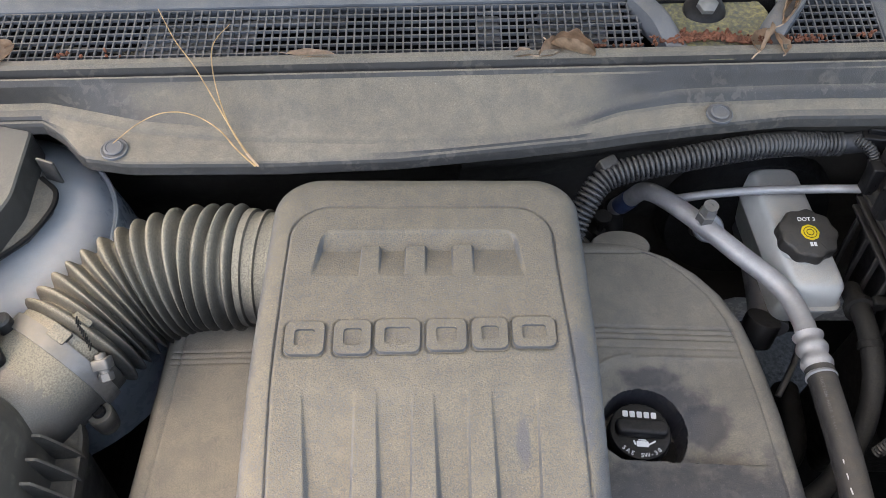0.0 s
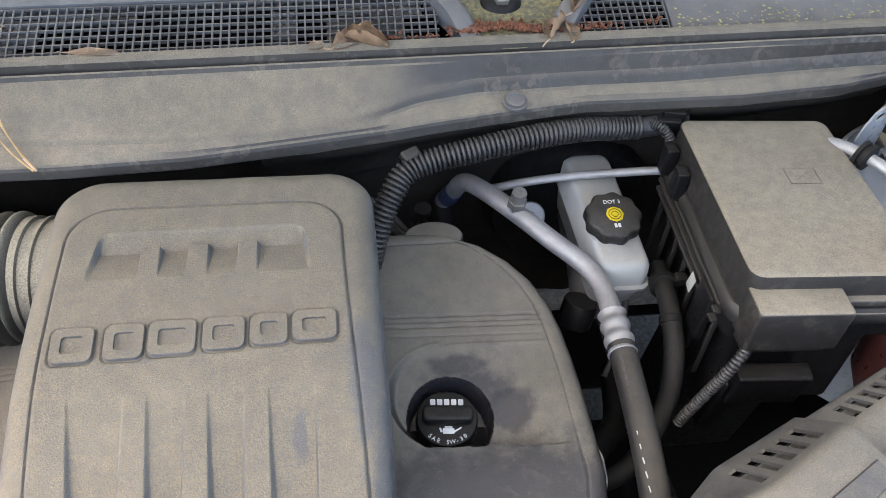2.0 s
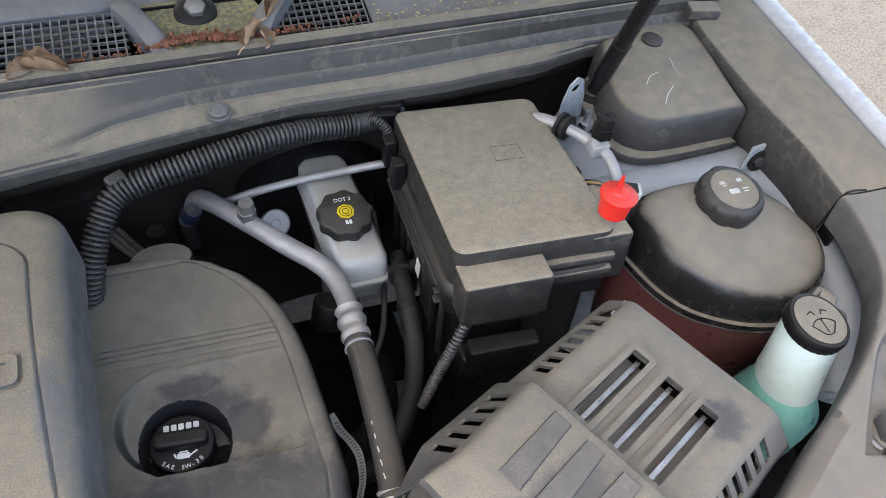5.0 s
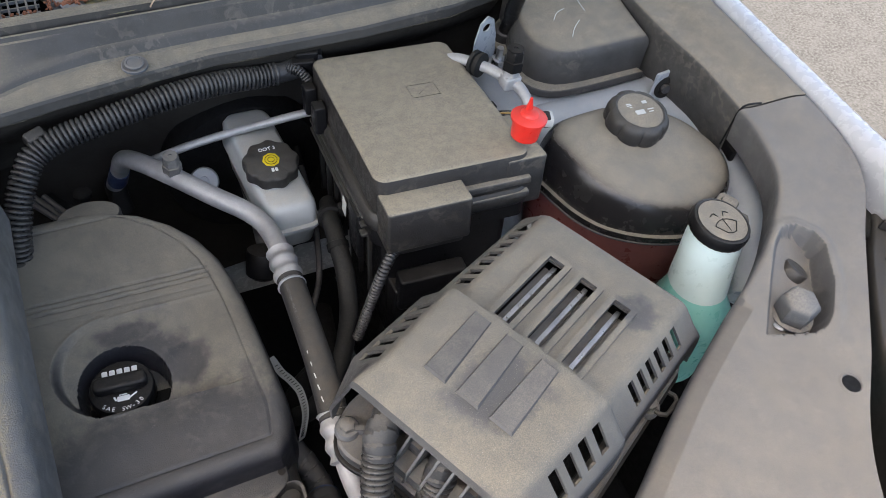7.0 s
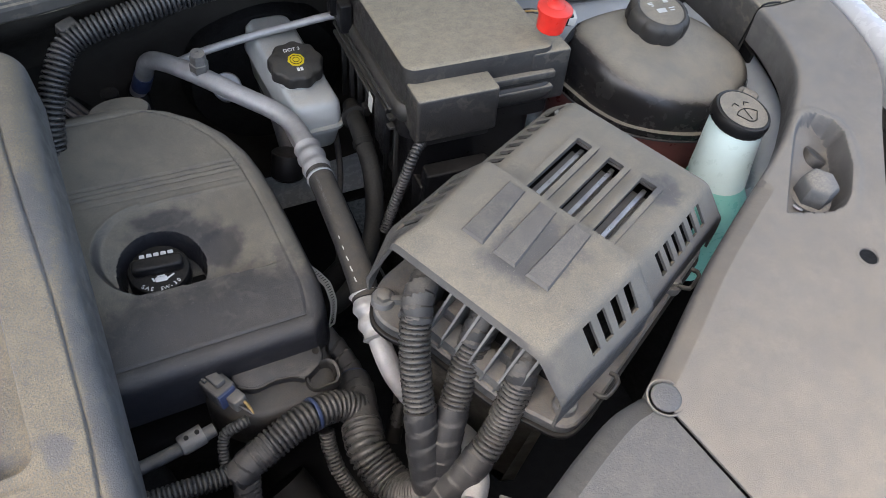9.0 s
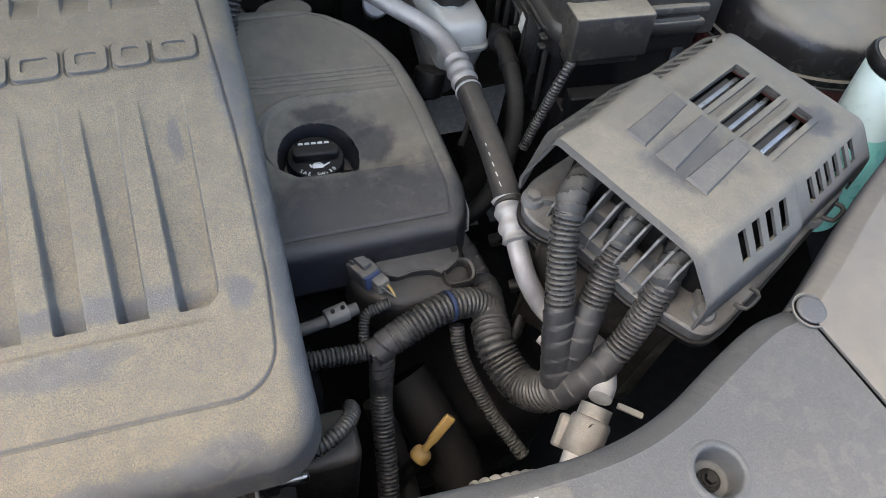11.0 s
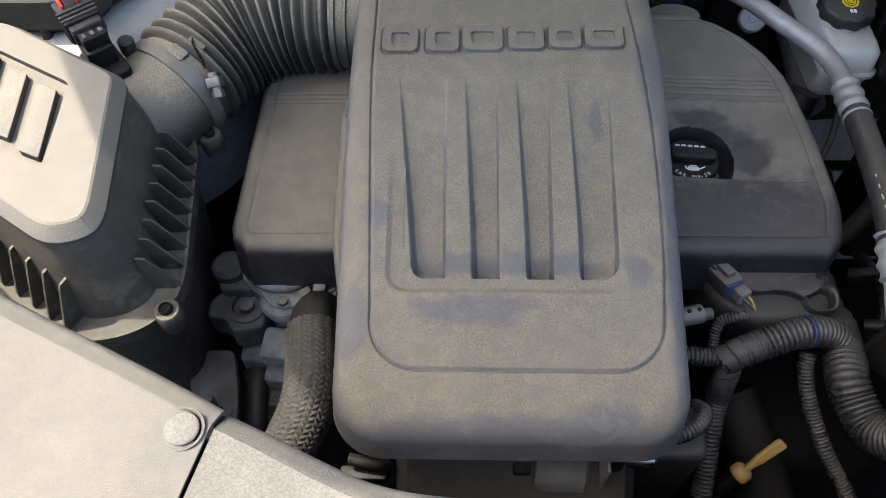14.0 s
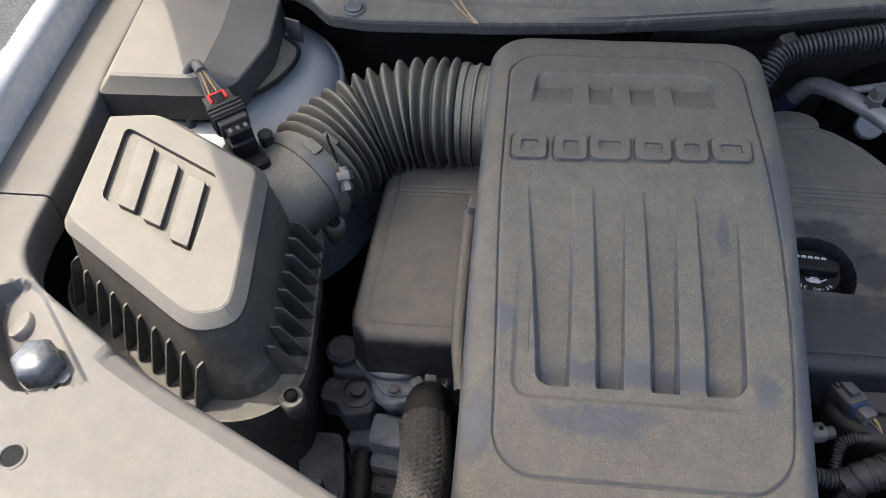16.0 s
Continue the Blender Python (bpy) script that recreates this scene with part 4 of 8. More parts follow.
TROUGHS = ((-0.109, -0.0945, -0.0685), (-0.052, -0.0465, -0.0245), (-0.008, -0.0025, 0.0190), (0.0365, 0.0405, 0.0715))
BLOCKS = ((-0.126, -0.0945, 0.290, 0.3195), (-0.087, -0.0575, 0.2905, 0.3205), (-0.0545, -0.0185, 0.292, 0.3215), (-0.0135, 0.0185, 0.2935, 0.3215), (0.0225, 0.0515, 0.295, 0.3225), (0.055, 0.0895, 0.2965, 0.3235))


def cover_z(x, y):
    z = crown(y)
    d = -rect_gap(x, y, CX0, CX1, CY0, CY1, CR)
    R = 0.024
    if d < R:
        k = max(0.0, 1 - d / R)
        z -= R * 0.9 * (1 - math.sqrt(max(0.0, 1 - k * k)))
    # outline groove and the step inside it
    g = rect_gap(x, y, -0.134 + 0.008 * ease(y, 0.3, 0.0), 0.097 + 0.012 * ease(y, 0.42, 0.15) - 0.006 * ease(y, 0.12, 0.0), 0.0155, 0.444, 0.036)
    z -= 0.0019 * math.exp(-(g / 0.0009) ** 2)
    z += 0.0012 * (1 - ease(g, -0.003, 0.0))
    # upper pocket: a flat ramp falls to a crease below a sloped back wall; three tabs stand in it
    if -0.115 < x < 0.075 and 0.360 < y < 0.425:
        back = 0.3965 + 0.002 * ease(x, -0.1, 0.06)
        rim = 1 - ease(rect_gap(x, y, -0.1085 - 0.004 * (back - y) / 0.03, 0.0665 + 0.004 * (back - y) / 0.03, 0.30, 0.4165, 0.011), -0.004, 0.0)
        floor_ = min(max(0.0, (y - 0.365) / (back - 0.365)), max(0.0, 1 - (y - back) / 0.0195))
        tab = max(ease(x, a - 0.0010, a + 0.0006) * (1 - ease(x, b - 0.0006, b + 0.0016)) for a, b in ((-0.0705, -0.0545), (-0.0320, -0.0150), (0.0085, 0.0255)))
        z -= 0.0078 * rim * floor_ * (1 - 0.95 * tab * (1 - ease(y, back + 0.0004, back + 0.0024)))
    # four tapering troughs whose floors roll down behind a low lip
    if 0.06 < y < 0.29 and -0.13 < x < 0.095:
        basin = 1 - ease(rect_gap(x, y, -0.1165, 0.084, 0.0735, 0.36, 0.017), -0.006, 0.0)
        z -= 0.0030 * basin * (1 - ease(y, 0.104, 0.122 + 0.09 * (x < -0.102))) * (1 - ease(x, 0.050, 0.082))
        for i, (a1, a0, b) in enumerate(TROUGHS):
            k = min(1, max(0, (y - 0.087) / 0.17))
            a = a0 + (a1 - a0) * k
            end = 0.0865
            if i == 0 and x < a + 0.012:
                q = min(1.0, (a + 0.012 - x) / 0.012)
                end += 0.011 * (1 - math.sqrt(max(0.0, 1 - q * q)))
            if i == 3 and x > b - 0.014:
                q = min(1.0, (x - b + 0.014) / 0.014)
                end += 0.013 * (1 - math.sqrt(max(0.0, 1 - q * q)))
            deep = 0.0095 * min(1.0, max(0.0, (0.264 - y) / 0.13)) ** 0.85
            inside = ease(x, a - 0.0005, a + 0.0012 + 0.5 * deep) * (1 - ease(x, b - 0.0012, b + 0.0010))
            z -= inside * (deep + 0.0045 * ease(y, 0.114, 0.091)) * ease(y, end, end + 0.0026)
    # creases round the raised shapes
    if 0.284 < y < 0.330 and -0.131 < x < 0.095:
        for x0, x1, y0, y1 in BLOCKS:
            q = rect_gap(x, y, x0, x1, y0, y1, 0.005)
            z -= 0.0016 * math.exp(-((q - 0.0006) / 0.0011) ** 2)
    z += 0.0006 * noise.noise(Vector((x * 25, y * 25, 0)))
    return z


def cover_edge(y):
    d = min(y - CY0, CY1 - y)
    return 0.0 if d >= CR else CR - math.sqrt(max(0.0, CR * CR - (CR - d) ** 2))


def intake_cover():
    t = thing("intake_cover", (-0.015, 0.2, 0.86), "dust-covered grey plastic intake box cover with raised lettering and ribs", "engine cover")
    ys = spaced(CY0, CY1, 540, 0.012, 7)
    us = spaced(0.0, 1.0, 320, 0.05, 7)
    bm = field(ys, lambda y: CX0 + cover_edge(y), lambda y: CX1 - cover_edge(y), cover_z, 0, lambda y: 0.017 + 0.029 * ease(y, -0.03, 0.10), 0.004, us)
    body = part("body", bm, "cover", t, smooth=35)
    # raised plain frames where the maker's word stands
    for x0, x1, y0, y1 in BLOCKS:
        cx, cy, w, d = (x0 + x1) / 2, (y0 + y1) / 2, x1 - x0, y1 - y0
        out, hole = rr(w, d, 0.006), rr(w - 0.0150, d - 0.0150, 0.003)
        bev = loft([[Vector((cx + u, cy + v, crown(cy + v) + h)) for u, v in rr(w - 2 * i, d - 2 * i, 0.006 - i)] for i, h in ((0.0, -0.002), (0.0, 0.0030), (0.0004, 0.0036))], (False, False))
        top = plate(offset(out, -0.0004), [hole], lambda u, v, q, cx=cx, cy=cy: (cx + u, cy + v, crown(cy + v) + 0.0036 - q), 0.0045)
        part("raised_frame", join(top, bev), "cover", t, smooth=0)
    # vacuum pipe stub on the flank
    part("side_pipe", tube(((-0.166, 0.30, 0.915), (-0.167, 0.25, 0.90), (-0.167, 0.17, 0.885), (-0.160, 0.12, 0.87)), 0.007, 12), "cover", t)
    part("side_clip", block(0.012, 0.016, 0.016, 0.003, 0.002, m=at(-0.164, 0.30, 0.915, ry=10)), "cover", t)
    return t


intake_cover()


TOP_L = ((0.17, -0.262), (0.185, -0.277), (0.20, -0.281), (0.43, -0.270), (0.44, -0.262), (0.46, -0.24), (0.50, -0.16))
TOP_R = ((0.17, 0.300), (0.182, 0.313), (0.195, 0.319), (0.22, 0.322), (0.34, 0.315), (0.37, 0.311), (0.40, 0.304), (0.43, 0.290), (0.455, 0.270), (0.475, 0.245), (0.488, 0.215), (0.495, 0.18), (0.50, 0.14))
WELL = (0.184, 0.286)


def top_z(x, y):
    z = 0.870 + 0.045 * (y - 0.22)
    if x > 0:
        # the field behind the fold falls towards it from a rim; the front panel stands proud and hides the foot of the cap
        fold = 0.2545 - 0.055 * (x - 0.19)
        rim = 0.358 - 0.03 * abs(x - 0.21)
        z += 0.0055 * (1 - ease(y, fold + 0.045, fold + 0.11)) * ease(y, 0.185, 0.235)
        r = math.hypot(x - WELL[0], y - 0.306)
        left = 1 - ease(r, 0.046, 0.056) if x < WELL[0] else 1.0
        if y > fold - 0.002:
            k = min(1.0, max(0.0, (rim - y) / (rim - fold)))
            fall = 0.021 * k ** 0.8 * left * (1 - ease(x, 0.232, 0.297))
            z -= fall * ease(y, fold - 0.001, fold + 0.0012)
            d = math.hypot(x - WELL[0] - 0.003, y - WELL[1])
            z -= 0.034 * (1 - ease(d, 0.0375, 0.041)) * ease(y, fold - 0.001, fold + 0.0012)
        z += 0.0009 * math.exp(-((y - rim) / 0.0016) ** 2) * (0.19 < x < 0.292)
        if x < WELL[0]:
            z += 0.0010 * math.exp(-((r - 0.0545) / 0.0016) ** 2) * (y > fold - 0.004)
    e = min(y - 0.17, 0.50 - y, x - lerp(TOP_L, y), lerp(TOP_R, y) - x)
    R = 0.015
    if e < R:
        k = 1 - max(0, e) / R
        z -= R * (1 - math.sqrt(max(0.0, 1 - k * k)))
    # border line and the three ruled lines
    if x > 0.1:
        for yy in (0.3790, 0.3850, 0.3910, 0.3690):
            q = y - (yy - 0.035 * (x - 0.2))
            z -= (0.0016 if yy > 0.37 else 0.0008) * math.exp(-(q / 0.0012) ** 2) * (1 - ease(x, 0.288, 0.293))
    if x < -0.15:
        for yy in (0.352, 0.358, 0.364):
            z -= 0.0011 * math.exp(-((y - yy - 0.02 * (x + 0.27)) / 0.0009) ** 2) * ease(x, -0.264, -0.262)
    z -= 0.0014 * math.exp(-((e - 0.0195) / 0.0011) ** 2)
    return z


def engine_top():
    t = thing("engine_top_cover", (0.02, 0.33, 0.82), "black plastic engine top cover with a thin film of dust", "engine cover")
    bm = field(spaced(0.17, 0.50, 250, 0.012, 6), lambda y: lerp(TOP_L, y), lambda y: lerp(TOP_R, y), top_z, 0, 0.05, 0.004, spaced(0, 1, 420, 0.02, 6))
    part("body", bm, "engine", t, smooth=40)
    ear = lathe(((0.028, -0.012), (0.028, 0.004), (0.0265, 0.0065), (0.02, 0.0075), (0, 0.008)), 32, at(0.192, 0.492, 0.872, rx=-3) @ Matrix.Diagonal((1.15, 0.75, 1, 1)))
    part("thumb_tab", ear, "engine", t)
    return t


engine_top()


def oil_cap():
    m = at(0.184, 0.2865, 0.8465, rx=-2, rz=-5) @ Matrix.Scale(0.92, 4)
    t = thing("oil_filler_cap", (0.184, 0.286, 0.84), "black plastic oil filler cap with white print in its well", "oil cap")
    part("cap", lathe(((0.030, 0), (0.0315, 0.002), (0.0315, 0.017), (0.030, 0.0195), (0.027, 0.0205), (0.0, 0.021)), 48, m, lambda a, z: 1 + 0.012 * math.cos(24 * a) * (z > 0.001 and z < 0.018)), "clean", t)
    grip = join(block(0.052, 0.017, 0.014, 0.006, 0.004, m=m @ at(0, 0, 0.0195)))
    part("grip", grip, "clean", t)
    # print: a plain bar for the maker's mark, the oil can sign and the grade
    for k in range(5):
        part("print_bar", block(0.0055, 0.0068, 0.0006, 0.0012, 0.0002, m=m @ at(-0.0145 + 0.0072 * k, 0.0175, 0.0206)), "ink", t)
    can = join(block(0.012, 0.006, 0.0006, 0.001, 0.0002, m=m @ at(0.001, -0.0145, 0.0206)), block(0.009, 0.0016, 0.0006, 0.0005, 0.0002, m=m @ at(0.0105, -0.0128, 0.0206, rz=32)),
               block(0.002, 0.005, 0.0006, 0.0005, 0.0002, m=m @ at(-0.0068, -0.0135, 0.0206, rz=20)), block(0.008, 0.0014, 0.0006, 0.0005, 0.0002, m=m @ at(0.001, -0.0102, 0.0206)))
    part("oil_can_sign", can, "ink", t)
    arc_text(t, "SAE 5W-30", m @ at(0, 0, 0.0206), 0.0265, 0.0062)
    return t


def arc_text(parent, text, m, radius, size):
    bms = []
    n = len(text)
    for i, ch in enumerate(text):
        if ch == " ":
            continue
        a = -90 + (i - (n - 1) / 2) * 10.5
        bms.append(turn(letters(ch, size), m @ at(radius * math.cos(radians(a)), radius * math.sin(radians(a)), 0, rz=a + 90)))
    part("grade_print", join(*bms), "ink", parent, smooth=0)


def flat_text(name, parent, text, m, size, material="ink"):
    part(name, turn(letters(text, size), m), material, parent, smooth=0)


oil_cap()


# ---- intake duct and air box ----
def intake_duct():
    t = thing("intake_duct", (-0.27, 0.4, 0.84), "ribbed black rubber intake hose covered with dust", "intake hose")
    path = [(-0.150, 0.426, 0.930), (-0.195, 0.429, 0.929), (-0.245, 0.429, 0.925), (-0.290, 0.414, 0.917), (-0.322, 0.384, 0.911), (-0.345, 0.346, 0.908), (-0.370, 0.308, 0.905)]
    pts = spline(path, 0.0012)
    fr = frames_along(pts)
    n = len(pts)
    rings = []
    for i, (p, (u, w)) in enumerate(zip(pts, fr)):
        s = i / n
        r = 0.060
        if 0.13 < s < 0.80:
            ph = ((s - 0.13) / 0.67 * 14) % 1.0
            r += 0.0125 * (0.5 - 0.5 * math.cos(2 * math.pi * ph)) ** 0.8 - 0.0070
        elif s <= 0.13:
            r = 0.0575 + (0.0035 if s < 0.03 else 0.0) + (0.0028 if 0.062 < s < 0.075 else 0.0) + 0.003 * (0.105 < s)
        else:
            r = 0.058
        r *= 0.945
        rings.append([p + (u * math.cos(a) + w * math.sin(a)) * r for a in (2 * math.pi * k / 40 for k in range(40))])
    part("bellows", loft(rings), "bellows", t, smooth=60)
    # worm clamp at the box end
    k = int(n * 0.86)
    p, (u, w) = pts[k], fr[k]
    d = (pts[k + 1] - pts[k]).normalized()
    band = []
    for o, r in ((-0.0075, 0.0550), (-0.0075, 0.0580), (0.0075, 0.0580), (0.0075, 0.0550)):
        band.append([p + d * o + (u * math.cos(a) + w * math.sin(a)) * r for a in (2 * math.pi * j / 48 for j in range(48))])
    clamp = part("hose_clamp", loft(band), "band", t, "dull steel worm clamp", smooth=30)
    s = Vector((-0.309, 0.327, 0.931))
    away = s - p - d * (s - p).dot(d)
    s = p + d * (s - p).dot(d) + away.normalized() * 0.0625
    down = Vector((0.22, -0.62, -0.62))
    part("worm_screw", join(lathe(((0.0042, -0.010), (0.0050, -0.009), (0.0050, 0.008), (0, 0.008)), 16, along(s, s + down)), lathe(((0.0066, 0.008), (0.0066, 0.0145), (0.0050, 0.0155), (0.0042, 0.0130), (0, 0.0130)), 6, along(s, s + down)), block(0.015, 0.013, 0.010, 0.002, 0.0012, m=along(s - down * 0.006, s + down * 0.02, 20))), "band", clamp)
    for k in range(9):
        q = s - down.normalized() * (0.014 + 0.0032 * k) + Vector((-0.006 - 0.0006 * k, 0.001, 0.0022 - 0.0002 * k))
        part("thread_slot", block(0.007, 0.0013, 0.0012, 0.0004, 0.0003, m=along(q, q + Vector((0.75, -0.25, 0.6)), 30)), "dark", clamp)
    for c, g in ((Vector((-0.330, 0.335, 0.966)), 1.0), (Vector((-0.316, 0.350, 0.962)), 0.8)):
        out = (c - p - d * (c - p).dot(d)).normalized()
        part("clamp_tab", block(0.013 * g, 0.018, 0.006, 0.002, 0.001, m=Matrix.Translation(c - out * 0.008) @ Matrix((d, out.cross(d), out)).transposed().to_4x4()), "bellows", t)
    return t


intake_duct()

BOX = [(-0.541, 0.335), (-0.478, 0.342), (-0.351, 0.270), (-0.334, 0.112), (-0.348, 0.096), (-0.378, 0.090), (-0.532, 0.190)]


def air_box():
    t = thing("air_filter_box", (-0.44, 0.2, 0.8), "black plastic air filter box with a chamfered lid, half in sun", "air filter box")
    base = round_poly(BOX, (0.014, 0.014, 0.016, 0.022, 0.016, 0.02, 0.016), 5)
    ring = lambda k, z: [Vector((x, y, z)) for x, y in offset(base, k)]
    part("lid_wall", loft([ring(0.012, 0.893), ring(0.0105, 0.903), ring(-0.0035, 0.985), ring(-0.0050, 0.9895)], (True, False)), "airwall", t, smooth=25)
    part("lid_chamfer", loft([ring(-0.0045, 0.9870), ring(-0.0020, 0.9880), ring(-0.0022, 0.9915), ring(-0.0030, 0.9928), ring(-0.0108, 1.0033), ring(-0.0125, 1.0043)], (False, False)), "air", t, smooth=22)
    hole = round_poly([(-0.507, 0.312), (-0.397, 0.253), (-0.394, 0.159), (-0.497, 0.220)], (0.012, 0.006, 0.006, 0.006), 4)
    part("lid_top", plate(offset(base, -0.0124), [hole], lambda u, v, d: (u, v, 1.0044 - d), 0.007), "air", t, smooth=0)
    part("sunken_panel", plate(hole, [], lambda u, v, d: (u, v, 0.9985 - d), 0.003), "air", t, smooth=0)
    for a, b in (((-0.4775, 0.289), (-0.469, 0.208)), ((-0.446, 0.267), (-0.4395, 0.1925)), ((-0.4145, 0.248), (-0.408, 0.172))):
        a, b = Vector((*a, 0)), Vector((*b, 0))
        w = Vector((0.0095, -0.004, 0))
        bar = slab(round_poly([(p.x, p.y) for p in (a - w, a + w, b + w, b - w)], 0.002, 2), 0.997, 1.0052, 0.0012)
        part("raised_bar", bar, "air", t, smooth=30)
    foot = offset(base, 0.034)
    part("flange", slab(foot, 0.884, 0.8935, 0.0022), "airwall", t, smooth=30)
    part("flange_lip", plate(offset(base, 0.0345), [offset(base, 0.0315)], lambda u, v, d: (u, v, 0.8965 - d), 0.016), "airwall", t, smooth=30)
    part("lower_box", loft([ring(0.0, 0.60), ring(0.026, 0.885)]), "airwall", t, smooth=25)

    def ribs(p, q, n, out, h):
        for i in range(n):
            k = (i + 0.5) / n
            b = Vector(p) + (Vector(q) - Vector(p)) * k
            o = Vector(out)
            side = o.cross(Vector((0, 0, 1))).normalized() * 0.0012
            bm = bmesh.new()
            prof = ((-0.004, 0.0), (0.024, 0.0), (0.0235, h * 0.12), (0.0145, h * 0.55), (0.0065, h * 0.9), (0.004, h * 0.98), (-0.004, h))
            tri = [b + o * x + Vector((0, 0, 0.892 + z)) for x, z in prof]
            f, g = [bm.verts.new(v - side) for v in tri], [bm.verts.new(v + side) for v in tri]
            bm.faces.new(f), bm.faces.new(g[::-1])
            for j in range(len(tri)):
                bm.faces.new((f[j], g[j], g[(j + 1) % len(tri)], f[(j + 1) % len(tri)]))
            bmesh.ops.recalc_face_normals(bm, faces=bm.faces)
            part("rib", bm, "airwall", t, smooth=0)
    ribs((-0.335, 0.262, 0), (-0.324, 0.102, 0), 8, (0.95, 0.05, 0), 0.05)
    ribs((-0.545, 0.195, 0), (-0.372, 0.082, 0), 10, (-0.52, -0.85, 0), 0.054)
    for x, y, z in ((-0.309, 0.086, 0.8965), (-0.312, 0.296, 0.885)):
        boss = lathe(((0.0105, -0.022), (0.0118, -0.01), (0.0118, 0.002), (0.0105, 0.004), (0, 0.004)), 24, at(x, y, z))
        b = part("screw_boss", boss, "airwall", t)
        part("screw", lathe(((0.0062, 0.0), (0.0062, 0.003), (0.005, 0.0045), (0.0042, 0.0022), (0, 0.0022)), 16, at(x, y, z + 0.0045)), "dark", b)
    out = part("outlet", tube(((-0.350, 0.338, 0.907), (-0.374, 0.302, 0.905), (-0.40, 0.268, 0.905), (-0.42, 0.24, 0.905)), lambda s: 0.0535 + 0.004 * s, 36), "air", t)
    m = at(-0.396, 0.318, 0.952, rz=-51)
    part("sensor_seat", block(0.05, 0.034, 0.016, 0.006, 0.002, m=m), "clean", out)
    part("sensor_body", block(0.03, 0.026, 0.022, 0.003, 0.002, m=m @ at(-0.006, 0, 0.014)), "clean", out)
    part("sensor_screw", lathe(((0.008, 0), (0.008, 0.014), (0.006, 0.016), (0, 0.016)), 16, at(-0.384, 0.348, 0.952)), "black", out)
    return t


air_box()


def sensor_plug():
    t = thing("sensor_plug", (-0.425, 0.361, 0.975), "black and red electrical plug with a bundle of coloured wires", "plug")
    m = at(-0.4165, 0.3455, 0.984, rz=-51, rx=0)
    part("housing", block(0.050, 0.030, 0.020, 0.002, 0.0015, m=m), "black", t)
    part("shoulder", block(0.022, 0.034, 0.024, 0.002, 0.0012, m=m @ at(0.006, 0, -0.001)), "clean", t)
    part("nose", block(0.018, 0.024, 0.016, 0.002, 0.0012, m=m @ at(0.030, 0, 0.0)), "clean", t)
    for y in (-0.008, 0.0, 0.008):
        part("key_slot", block(0.006, 0.0035, 0.002, 0.0005, 0.0004, m=m @ at(0.033, y, 0.0155)), "mesh", t, "grey gap")
    lock = join(block(0.012, 0.0028, 0.003, 0.001, 0.0005, m=m @ at(-0.016, 0.008, 0.0195)), block(0.012, 0.0028, 0.003, 0.001, 0.0005, m=m @ at(-0.016, -0.008, 0.0195)), block(0.003, 0.0185, 0.003, 0.001, 0.0005, m=m @ at(-0.022, 0, 0.0195)))
    part("lock", lock, "red", t, "red locking tab")
    part("latch", block(0.016, 0.010, 0.004, 0.001, 0.0008, m=m @ at(-0.013, 0, 0.0185)), "clean", t)
    for k in range(3):
        part("rib", block(0.0025, 0.036, 0.0255, 0.001, 0.0005, m=m @ at(0.0 + 0.006 * k, 0, -0.001)), "black", t)
    a = m @ Vector((-0.024, 0, 0.010))
    for k in range(5):
        y = -0.009 + 0.0045 * k
        s_ = m @ Vector((-0.022, y, 0.011))
        part("wire", tube((s_, m @ Vector((-0.032, y * 0.85, 0.017 + 0.001 * (k % 2))), m @ Vector((-0.045, y * 0.55, 0.024)), m @ Vector((-0.058, y * 0.3, 0.029))), 0.0015, 8), ("mesh", "straw", "loom", "straw", "mesh")[k], t)
    part("lead_end", tube((m @ Vector((-0.054, 0, 0.028)), m @ Vector((-0.066, 0, 0.029))), 0.0058, 14), "mesh", t, "grey heat-shrink end")
    part("lead", tube((m @ Vector((-0.064, 0, 0.029)), m @ Vector((-0.072, -0.004, 0.026)), m @ Vector((-0.072, -0.02, 0.006)), m @ Vector((-0.07, -0.026, -0.03)), m @ Vector((-0.07, -0.03, -0.08))), 0.0052, 12), "tape", t)
    return t


sensor_plug()

